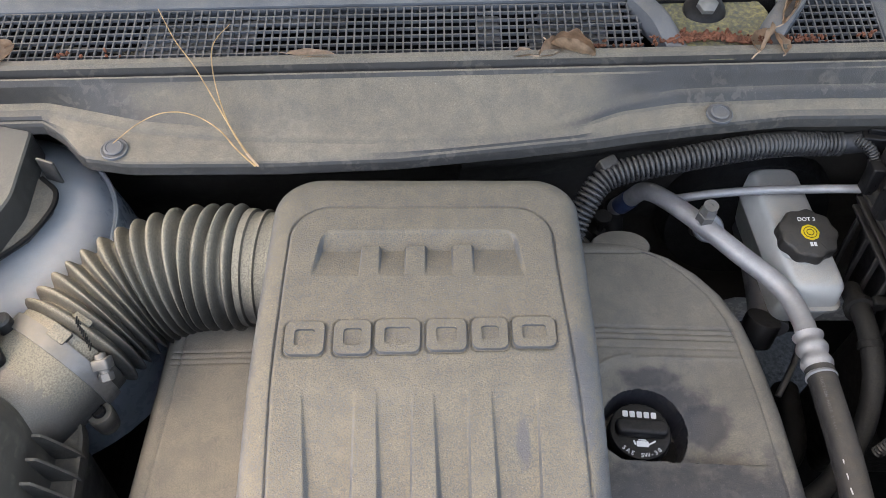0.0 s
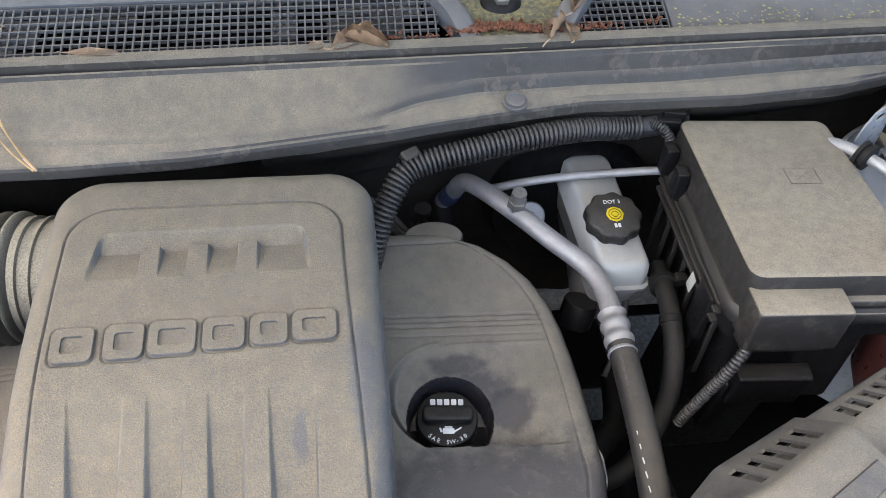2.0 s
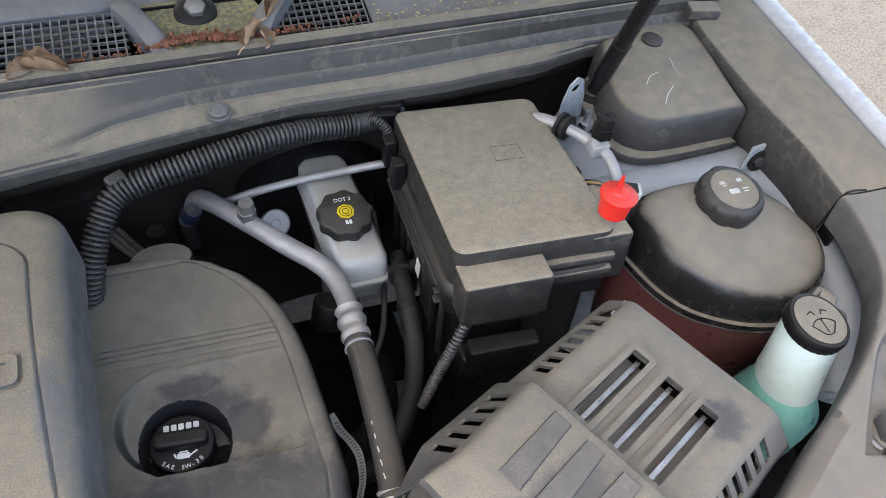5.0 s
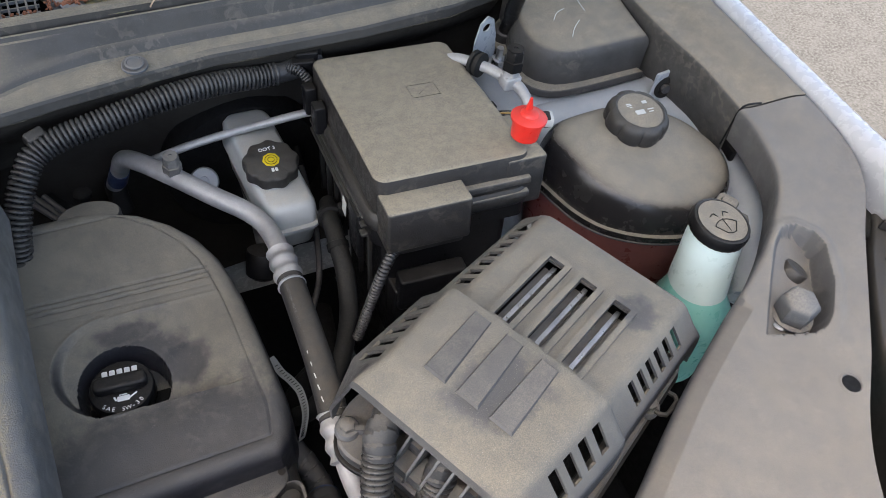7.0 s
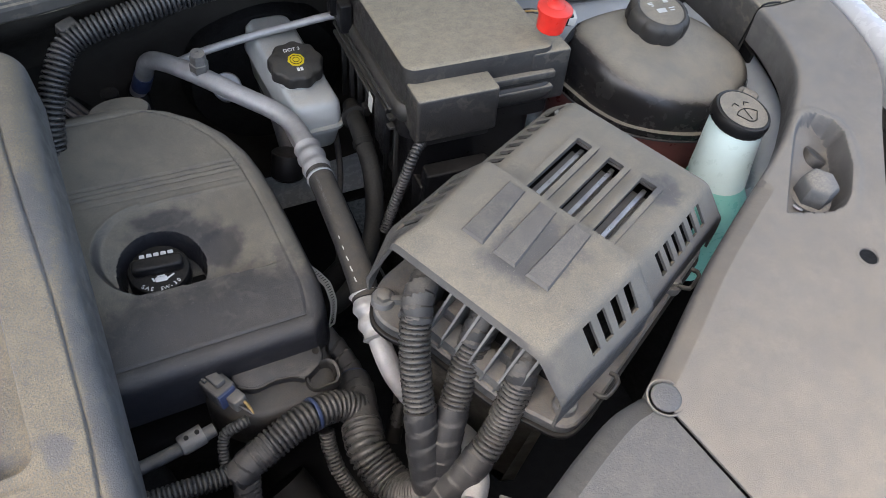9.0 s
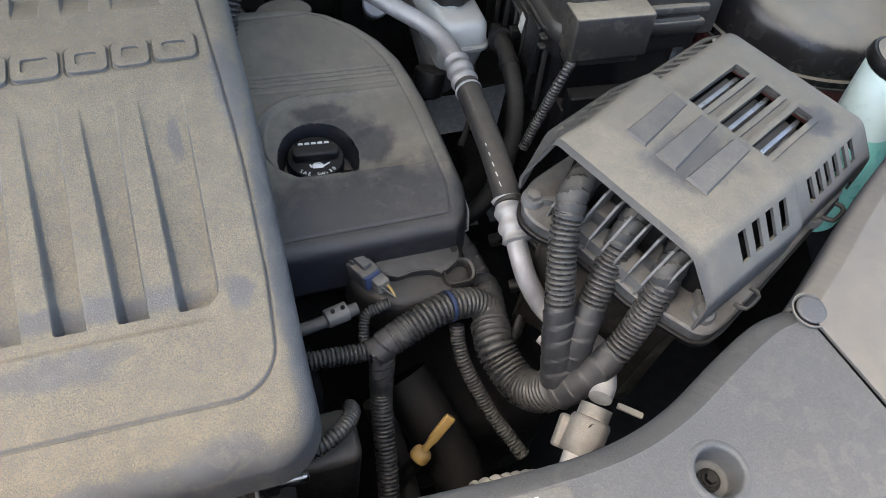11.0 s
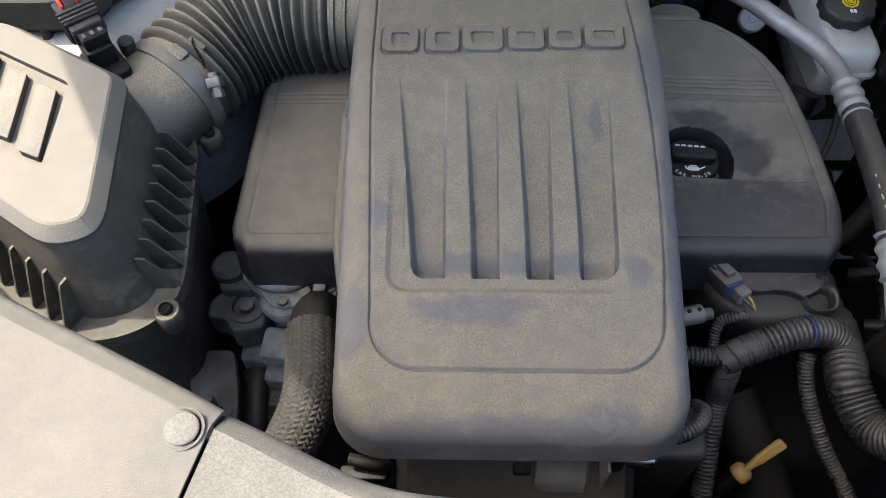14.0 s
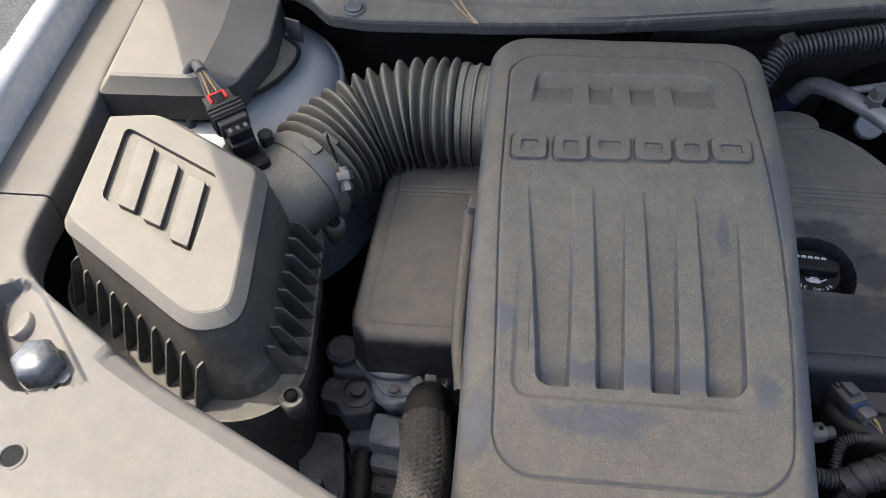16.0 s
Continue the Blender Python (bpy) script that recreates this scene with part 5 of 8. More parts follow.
# ---- right side of the bay ----
def brake_reservoir():
    t = thing("brake_fluid_reservoir", (0.39, 0.52, 0.80), "white plastic brake fluid reservoir with a black cap", "reservoir")
    rings = []
    for z, y0, y1, w, r in ((0.790, 0.452, 0.600, 0.048, 0.012), (0.797, 0.446, 0.604, 0.054, 0.014), (0.832, 0.438, 0.610, 0.060, 0.014), (0.834, 0.434, 0.612, 0.065, 0.014), (0.838, 0.434, 0.612, 0.065, 0.014), (0.840, 0.438, 0.611, 0.061, 0.014), (0.862, 0.441, 0.613, 0.058, 0.013), (0.869, 0.447, 0.610, 0.050, 0.012), (0.871, 0.452, 0.606, 0.042, 0.010)):
        rings.append([Vector((0.394 + x - 0.06 * (y + (y0 + y1) / 2 - 0.52), (y0 + y1) / 2 + y, z)) for x, y in rr(w, y1 - y0, r)])
    part("body", loft(rings), "white", t, smooth=50)
    part("neck", lathe(((0.025, 0), (0.025, 0.014), (0, 0.014)), 32, at(0.391, 0.497, 0.868)), "white", t)
    m = at(0.391, 0.499, 0.878, rx=4) @ Matrix.Scale(0.95, 4)
    cap = part("cap", lathe(((0.029, 0), (0.0325, 0.001), (0.0325, 0.0125), (0.031, 0.0155), (0.028, 0.017), (0.0, 0.0172)), 96, m, lambda a, z: 1 + (0.045 * math.cos(9 * a) if 0.0005 < z < 0.0165 else 0.0)), "black", t, "black scalloped screw cap")
    part("yellow_disc", lathe(((0.0105, 0), (0.0105, 0.0006), (0, 0.0006)), 8, m @ at(0, -0.001, 0.0172)), "yellow", cap)
    for r in (0.0075, 0.0042):
        part("ring_print", lathe(((r, 0), (r, 0.0004), (r - 0.0007, 0.0004), (r - 0.0007, 0.0)), 24, m @ at(0, -0.001, 0.0178), caps=(False, False)), "dark", cap)
    flat_text("grade_print", cap, "DOT 3", m @ at(0, 0.0165, 0.0175), 0.0070)
    part("book_sign", join(block(0.0032, 0.0055, 0.0005, 0.0004, 0.0002, m=m @ at(-0.0021, -0.0165, 0.0172)), block(0.0032, 0.0055, 0.0005, 0.0004, 0.0002, m=m @ at(0.0021, -0.0165, 0.0172))), "ink", cap)
    return t


brake_reservoir()


def hex_cap(p, q, r, h, parent, material, name="valve_cap"):
    m = along(p, q)
    bm = join(lathe(((r * 0.8, 0), (r, 0.001), (r, h * 0.5), (r * 0.86, h * 0.52), (r * 0.86, h * 0.92), (r * 0.7, h), (0, h)), 6, m), lathe(((r * 0.75, 0), (r * 0.75, h * 1.04), (r * 0.25, h * 1.04), (r * 0.2, h * 0.97), (0, h * 0.97)), 16, m))
    return part(name, bm, material, parent)


def ac_line():
    t = thing("refrigerant_line", (0.36, 0.35, 0.85), "dull aluminium refrigerant pipe with a rubber hose length", "pipe")
    part("upper_pipe", tube(((0.222, 0.628, 0.775), (0.232, 0.610, 0.815), (0.240, 0.594, 0.848), (0.256, 0.566, 0.866), (0.287, 0.522, 0.875), (0.322, 0.482, 0.872), (0.347, 0.457, 0.868), (0.361, 0.434, 0.867), (0.366, 0.405, 0.869), (0.3655, 0.380, 0.871)), 0.0108, 20), "aluminium", t, smooth=60)
    hex_cap((0.287, 0.524, 0.883), (0.287, 0.520, 0.92), 0.0105, 0.026, t, "cast")
    part("valve_seat", lathe(((0.010, -0.01), (0.010, 0.006), (0.0085, 0.008), (0, 0.008)), 20, along((0.287, 0.524, 0.878), (0.287, 0.52, 0.92))), "aluminium", t)
    part("blue_sleeve", tube(((0.2265, 0.620, 0.79), (0.2325, 0.609, 0.817)), 0.0118, 18), "blue", t, "blue plastic sleeve")

    def crimp(a, b):
        a, b = Vector(a), Vector(b)
        prof = []
        L = (b - a).length
        for i in range(25):
            s = i / 24
            prof.append((0.0142 + 0.0014 * math.cos(s * 2 * math.pi * 3) - (0.003 if i in (0, 24) else 0), L * s))
        return lathe(prof, 24, along(a, b))
    part("crimp_sleeve", crimp((0.3655, 0.386, 0.871), (0.3635, 0.334, 0.8755)), "aluminium", t, smooth=60)
    part("rubber_hose", tube(((0.364, 0.345, 0.875), (0.363, 0.31, 0.877), (0.360, 0.25, 0.880), (0.356, 0.20, 0.880), (0.353, 0.178, 0.878)), 0.0138, 20), "hose", t, smooth=60)
    for k in range(5):
        s = 0.62 + 0.38 * k / 4
        c = Vector((0.3640 - 0.009 * s, 0.330 - 0.135 * s, 0.8757 + 0.0045 * s))
        p = c + Vector((-math.sin(0.55), 0, math.cos(0.55))) * 0.0137
        part("print_dash", block(0.0012, 0.006, 0.0006, 0.0004, 0.0002, m=pose(p.x, p.y, p.z, 0, -31, 3)), "label", t)
    part("lower_crimp", crimp((0.3535, 0.188, 0.8785), (0.352, 0.142, 0.865)), "aluminium", t, smooth=60)
    part("lower_pipe", tube(((0.352, 0.15, 0.867), (0.353, 0.13, 0.855), (0.358, 0.112, 0.838), (0.372, 0.09, 0.815), (0.388, 0.066, 0.81), (0.393, 0.04, 0.833), (0.391, 0.018, 0.852), (0.378, -0.015, 0.866), (0.366, -0.03, 0.868)), 0.0105, 18), "aluminium", t, smooth=60)
    part("pipe_nut", lathe(((0.013, 0), (0.0145, 0.002), (0.0145, 0.012), (0.013, 0.014), (0, 0.014)), 6, along((0.386, 0.070, 0.809), (0.392, 0.05, 0.822))), "cast", t)
    # coupler block by the condenser
    c = part("coupler", join(lathe(((0.0165, 0), (0.018, 0.002), (0.018, 0.03), (0.0165, 0.033), (0.0145, 0.034), (0.0145, 0.045), (0, 0.045)), 24, along((0.336, -0.066, 0.845), (0.368, -0.028, 0.868))), block(0.03, 0.018, 0.03, 0.004, 0.003, m=along((0.330, -0.058, 0.838), (0.36, -0.02, 0.86)))), "cast", t, "grey cast coupler block")
    part("bolt_hole", lathe(((0.005, 0), (0.005, 0.001), (0.003, 0.0012), (0.003, -0.003), (0, -0.003)), 16, along((0.348, -0.055, 0.870), (0.34, -0.075, 0.9))), "dark", c)
    part("spigot", tube(((0.34, -0.06, 0.848), (0.325, -0.08, 0.835), (0.31, -0.10, 0.82)), 0.0125, 18), "aluminium", t)
    return t


ac_line()


def thin_line():
    t = thing("thin_pipe", (0.36, 0.57, 0.86), "thin bright aluminium pipe running behind the reservoir", "pipe")
    part("pipe", tube(((0.268, 0.590, 0.835), (0.270, 0.580, 0.850), (0.279, 0.575, 0.858), (0.31, 0.5735, 0.867), (0.364, 0.569, 0.879), (0.41, 0.560, 0.891), (0.452, 0.551, 0.902), (0.50, 0.545, 0.905)), 0.0050, 12), "aluminium", t)
    m = along((0.326, 0.588, 0.785), (0.322, 0.560, 0.82))
    s = thing("pressure_switch", (0.326, 0.588, 0.78), "pale blue round plastic cap on a black sensor", "sensor")
    part("body", lathe(((0.013, -0.03), (0.013, 0.012), (0.015, 0.013), (0.015, 0.018), (0, 0.018)), 24, m), "black", s)
    part("cap", lathe(((0.017, 0.016), (0.018, 0.018), (0.018, 0.026), (0.016, 0.0285), (0.006, 0.0285), (0.005, 0.0275), (0, 0.0275)), 30, m), "bluemetal", s)


thin_line()


def cowl_loom():
    t = thing("wiring_loom", (0.3, 0.55, 0.95), "black corrugated wiring conduit along the cowl", "wiring")
    part("conduit", tube(((0.118, 0.452, 0.865), (0.128, 0.470, 0.905), (0.146, 0.500, 0.938), (0.171, 0.522, 0.955), (0.235, 0.534, 0.965), (0.311, 0.549, 0.968), (0.360, 0.563, 0.960), (0.400, 0.572, 0.951), (0.425, 0.574, 0.949)), 0.0120, 18, ridge=0.0017, pitch=0.0052), "loom", t, smooth=70)
    part("tape_end", tube(((0.418, 0.574, 0.949), (0.437, 0.575, 0.949), (0.458, 0.578, 0.953), (0.475, 0.585, 0.955)), 0.0125, 14, wobble=0.12), "tape", t)
    part("branch", tube(((0.436, 0.572, 0.956), (0.447, 0.562, 0.956), (0.455, 0.553, 0.945), (0.458, 0.545, 0.92)), 0.0058, 12, ridge=0.0007, pitch=0.003), "loom", t)
    part("conduit_clip", block(0.02, 0.012, 0.014, 0.003, 0.002, m=at(0.166, 0.533, 0.957, rz=30, rx=20)), "black", t)
    for k in range(3):
        part("plug", block(0.026, 0.014, 0.022, 0.003, 0.002, m=at(0.455 + 0.006 * k, 0.572 + 0.006 * k, 0.942 + 0.007 * k, rz=-10)), "clean", t)
    return t


cowl_loom()


def fuse_box():
    t = thing("fuse_box", (0.54, 0.44, 0.80), "black plastic fuse box with a dust-covered lid", "fuse box")
    tilt = math.degrees(math.atan2(-0.035, 0.235))
    m = at(0.5375, 0.446, 0.984, rx=tilt, rz=-3.0)
    W, D = 0.166, 0.236
    crown_ = loft([[Vector((x, y, z)) for x, y in rr(W - i * 2, D - i * 2, max(0.014 - i, 0.004), 6)] for i, z in ((0.0, -0.044), (0.0, -0.022), (0.0004, -0.004), (0.0012, -0.0016), (0.003, -0.0004), (0.006, 0.0), (0.020, 0.0004))])
    lid = part("lid", turn(crown_, m), "fuse", t, smooth=35)
    rim = loft([[Vector((x, y, z)) for x, y in rr(W + i * 2, D + i * 2, 0.016 + i, 6)] for i, z in ((0.004, -0.062), (0.007, -0.058), (0.007, -0.046), (0.003, -0.041), (-0.002, -0.041))])
    part("lid_rim", turn(rim, m), "black", t, smooth=50)
    tray = loft([[Vector((x, y - 0.01 * (z < -0.1), z)) for x, y in rr(W + i * 2, D + i * 2, 0.012, 6)] for i, z in ((-0.016, -0.19), (-0.010, -0.085), (0.002, -0.080), (0.002, -0.062))])
    part("tray", turn(tray, m), "clean", t, smooth=50)
    for k in range(7):
        part("wall_rib", block(0.006, 0.004, 0.085, 0.0015, 0.001, m=m @ at(-0.081, -0.092 + 0.031 * k, -0.170)), "black", t)
        part("wall_rib", block(0.005, 0.014, 0.004, 0.0015, 0.001, m=m @ at(-0.086, -0.078 + 0.027 * k, -0.0745)), "black", t)
    part("terminal_block", block(0.046, 0.078, 0.060, 0.004, 0.003, m=m @ at(0.078, -0.080, -0.066)), "fuse", t)
    # latch block at the front and the ribbed front wall
    lat = part("latch_block", block(0.088, 0.036, 0.050, 0.004, 0.003, m=m @ at(-0.037, -0.130, -0.066)), "fuse", t)
    part("latch_lip", block(0.080, 0.030, 0.012, 0.003, 0.002, m=m @ at(-0.037, -0.126, -0.077)), "black", lat)
    for z in (-0.034, -0.052):
        part("front_rib", block(0.085, 0.012, 0.008, 0.002, 0.002, m=m @ at(0.040, -0.119, z)), "cowl", t)
    for k in range(3):
        part("side_rib", block(0.008, 0.20, 0.004, 0.002, 0.001, m=m @ at(-0.088, 0.0, -0.058 - 0.012 * k)), "black", t)
    for y in (0.09, 0.05):
        part("hinge", block(0.014, 0.018, 0.034, 0.003, 0.002, m=m @ at(-0.092, y, -0.05)), "clean", t)
    part("side_latch", block(0.008, 0.032, 0.06, 0.003, 0.002, m=m @ at(-0.090, -0.075, -0.12)), "clean", t)
    part("side_sticker", block(0.0012, 0.012, 0.022, 0.001, 0.0003, m=m @ at(-0.0945, -0.045, -0.092, rx=12)), "label", t, "small white sticker")
    for y in (0.03, 0.0):
        part("terminal_clip", block(0.02, 0.012, 0.016, 0.002, 0.002, m=m @ at(0.088, y - 0.03, -0.035)), "clean", t)
    # bracket and battery tray below
    part("stand", block(0.12, 0.10, 0.22, 0.01, 0.005, m=at(0.53, 0.40, 0.58)), "dark", t)
    part("front_bracket", join(block(0.075, 0.02, 0.05, 0.004, 0.003, m=at(0.505, 0.300, 0.835, rz=-4)), block(0.02, 0.06, 0.10, 0.004, 0.003, m=at(0.475, 0.33, 0.76))), "clean", t)
    # raised mark on the lid, drawn as thin ridges
    for u, v, w, d, a in ((0.0, 0.022, 0.032, 0.001, 0), (0.0, -0.002, 0.032, 0.001, 0), (-0.016, 0.01, 0.001, 0.025, 0), (0.016, 0.01, 0.001, 0.025, 0), (0.0, 0.01, 0.018, 0.001, 40)):
        part("moulded_line", block(w, d, 0.0006, 0.0004, 0.0002, m=m @ at(u + 0.018, v + 0.01, 0.0006, rz=a)), "fuse", lid)
    return t


fuse_box()


def red_cap():
    t = thing("red_terminal_cap", (0.606, 0.331, 1.012), "bright red plastic terminal cap with a pointed pull tab", "terminal cap")
    m = at(0.608, 0.338, 1.014, rx=-4, ry=3) @ Matrix.Scale(0.8, 4)
    part("cup", lathe(((0.0165, 0), (0.0175, 0.001), (0.0195, 0.026), (0.0225, 0.0265), (0.0228, 0.030), (0.020, 0.0325), (0.012, 0.0345), (0.011, 0.0365), (0.0085, 0.0385), (0.0, 0.039)), 36, m), "red", t)
    part("pull_tab", turn(loft([[Vector((x, y, z)) for x, y in rr(w, 0.004, 0.0012, 2)] for w, z in ((0.010, 0.037), (0.006, 0.046), (0.003, 0.053), (0.0025, 0.0548))]), m @ at(0, 0.004, 0)), "red", t)
    return t


red_cap()


def coolant_tank():
    t = thing("coolant_tank", (0.745, 0.30, 0.80), "dusty black coolant tank on a murky red lower half", "coolant tank")
    out = [(0.656, 0.365), (0.664, 0.328), (0.673, 0.296), (0.692, 0.264), (0.727, 0.238), (0.77, 0.225), (0.81, 0.232), (0.842, 0.254), (0.855, 0.284), (0.848, 0.316), (0.830, 0.348), (0.795, 0.377), (0.75, 0.391), (0.70, 0.391), (0.668, 0.384)]
    ring = [(q.x, q.y) for q in spline([(x, y, 0) for x, y in out + out[:1]], 0.012)[:-1]]
    c = (0.757, 0.320)

    def level(k, z, lift=0.0):
        return [Vector((c[0] + (x - c[0]) * k, c[1] + (y - c[1]) * k, z + lift * (y - 0.21) + (0.010 * math.sin((x - 0.64) * 15) - 0.004) * (lift == 0))) for x, y in ring]
    part("upper_shell", loft([level(1.0, 0.910), level(1.0, 0.920), level(0.997, 0.930, 0.01), level(0.985, 0.941, 0.03), level(0.96, 0.950, 0.06), level(0.915, 0.9575, 0.08), level(0.84, 0.9625, 0.09), level(0.72, 0.9655, 0.09), level(0.5, 0.967, 0.09), level(0.3, 0.9675, 0.09)]), "tank", t, smooth=60)
    part("seam_flange", loft([level(1.0, 0.910), level(1.045, 0.911), level(1.045, 0.919), level(1.0, 0.920)]), "tank", t, smooth=40)
    part("seam_edge", loft([level(1.0, 0.9062), level(1.04, 0.9066), level(1.04, 0.9084), level(1.0, 0.9090)]), "mesh", t, "pale translucent seam edge", smooth=40)
    part("lower_shell", loft([level(0.8, 0.74), level(0.93, 0.78), level(0.985, 0.85), level(1.0, 0.911)]), "coolant", t, "murky red translucent lower half", smooth=60)
    m = at(0.758, 0.347, 0.974, rx=4, ry=2) @ Matrix.Scale(0.9, 4)
    part("neck", lathe(((0.036, -0.006), (0.033, 0.001), (0.031, 0.006), (0, 0.006)), 36, m), "tank", t)
    cap = part("cap", lathe(((0.031, 0.003), (0.037, 0.005), (0.0385, 0.009), (0.0385, 0.021), (0.037, 0.027), (0.034, 0.030), (0.031, 0.0312), (0.029, 0.0300), (0.0, 0.0302)), 96, m, lambda a, z: 1 + (0.075 * abs(math.cos(4 * a)) ** 0.6 - 0.055 if 0.004 < z < 0.0305 else -0.02)), "black", t, "black ribbed pressure cap")
    part("cap_label", lathe(((0.0285, 0.0), (0.0285, 0.0005), (0, 0.0006)), 32, m @ at(0, 0, 0.0299)), "cowl", cap, "worn grey printed disc")
    for u, v, w, d in ((0.012, 0.011, 0.007, 0.0045), (-0.011, 0.012, 0.007, 0.0015), (-0.011, 0.0095, 0.007, 0.0015), (-0.002, -0.003, 0.013, 0.007), (0.014, -0.001, 0.009, 0.0015), (0.013, -0.005, 0.007, 0.0015), (-0.010, 0.0065, 0.004, 0.0015)):
        part("print_bar", block(w, d, 0.0005, 0.0004, 0.0002, m=m @ at(u, v, 0.0306)), "label", cap)
    return t


coolant_tank()


def washer_bottle():
    t = thing("washer_bottle", (0.735, 0.14, 0.80), "translucent white washer bottle with green fluid and a black cap", "washer bottle")
    m = at(0.744, 0.182, 0.998, rx=2, ry=6) @ Matrix.Scale(0.84, 4)

    def ring(c, rx, ry, n=32):
        return [Vector((c[0] + rx * math.cos(a), c[1] + ry * math.sin(a), c[2])) for a in (2 * math.pi * i / n for i in range(n))]
    up = [((0.744, 0.181, 0.993), 0.0275), ((0.741, 0.176, 0.975), 0.0285), ((0.738, 0.170, 0.955), 0.0295), ((0.735, 0.164, 0.935), 0.031)]
    lo = [((0.735, 0.164, 0.935), 0.031), ((0.734, 0.160, 0.922), 0.034), ((0.738, 0.158, 0.90), 0.043), ((0.752, 0.165, 0.86), 0.046), ((0.755, 0.168, 0.78), 0.046)]
    part("neck", loft([ring(c, r, r) for c, r in up]), "bottle", t, smooth=60)
    part("fluid_body", loft([ring(c, r, r * 0.95) for c, r in lo]), "fluid", t, "green fluid seen through the wall", smooth=60)
    cap = part("cap", lathe(((0.034, -0.007), (0.0355, -0.005), (0.0355, 0.006), (0.034, 0.009), (0.0315, 0.0098), (0.030, 0.0088), (0.0, 0.0088)), 56, m, lambda a, z: 1 + (0.01 * math.cos(28 * a) if z < 0.007 else 0)), "clean", t, "black snap cap with a washer sign")
    part("cap_top", lathe(((0.030, 0.0), (0.030, 0.0012), (0, 0.0014)), 48, m @ at(0, 0, 0.0088)), "cowl", cap)
    part("hinge_tab", block(0.022, 0.02, 0.006, 0.005, 0.002, m=m @ at(0.030, 0.022, 0.0, rz=38)), "cowl", cap)
    fan = join(tube(((-0.016, -0.006, 0), (-0.009, -0.001, 0), (0.0, 0.001, 0), (0.009, -0.001, 0), (0.016, -0.006, 0)), 0.0006, 6), tube(((-0.016, -0.006, 0), (-0.006, -0.018, 0)), 0.0006, 6), tube(((0.016, -0.006, 0), (0.006, -0.018, 0)), 0.0006, 6), tube(((-0.006, -0.018, 0), (0, -0.0195, 0), (0.006, -0.018, 0)), 0.0006, 6),
               tube(((0, -0.016, 0), (0, 0.002, 0)), 0.0005, 6), tube(((0.004, 0.006, 0), (0.008, 0.012, 0), (0.013, 0.008, 0)), 0.0006, 6), tube(((-0.004, 0.006, 0), (-0.008, 0.012, 0), (-0.013, 0.008, 0)), 0.0006, 6))
    part("washer_sign", turn(fan, m @ at(0, 0, 0.0106)), "dark", cap)
    return t


washer_bottle()


def prop_rod():
    t = thing("hood_prop_rod", (0.705, 0.55, 0.98), "black steel hood prop rod standing in its socket", "prop rod")
    part("rod", tube(((0.706, 0.552, 0.965), (0.670, 0.480, 1.109), (0.636, 0.412, 1.245), (0.60, 0.34, 1.39), (0.57, 0.28, 1.51), (0.54, 0.22, 1.63), (0.515, 0.17, 1.73)), 0.0085, 14), "clean", t)
    part("grip_sleeve", tube(((0.695, 0.530, 1.01), (0.676, 0.492, 1.085)), 0.0098, 14), "clean", t)
    part("socket", lathe(((0.016, -0.02), (0.016, 0.008), (0.012, 0.012), (0, 0.012)), 20, at(0.708, 0.553, 0.96)), "black", t)


prop_rod()


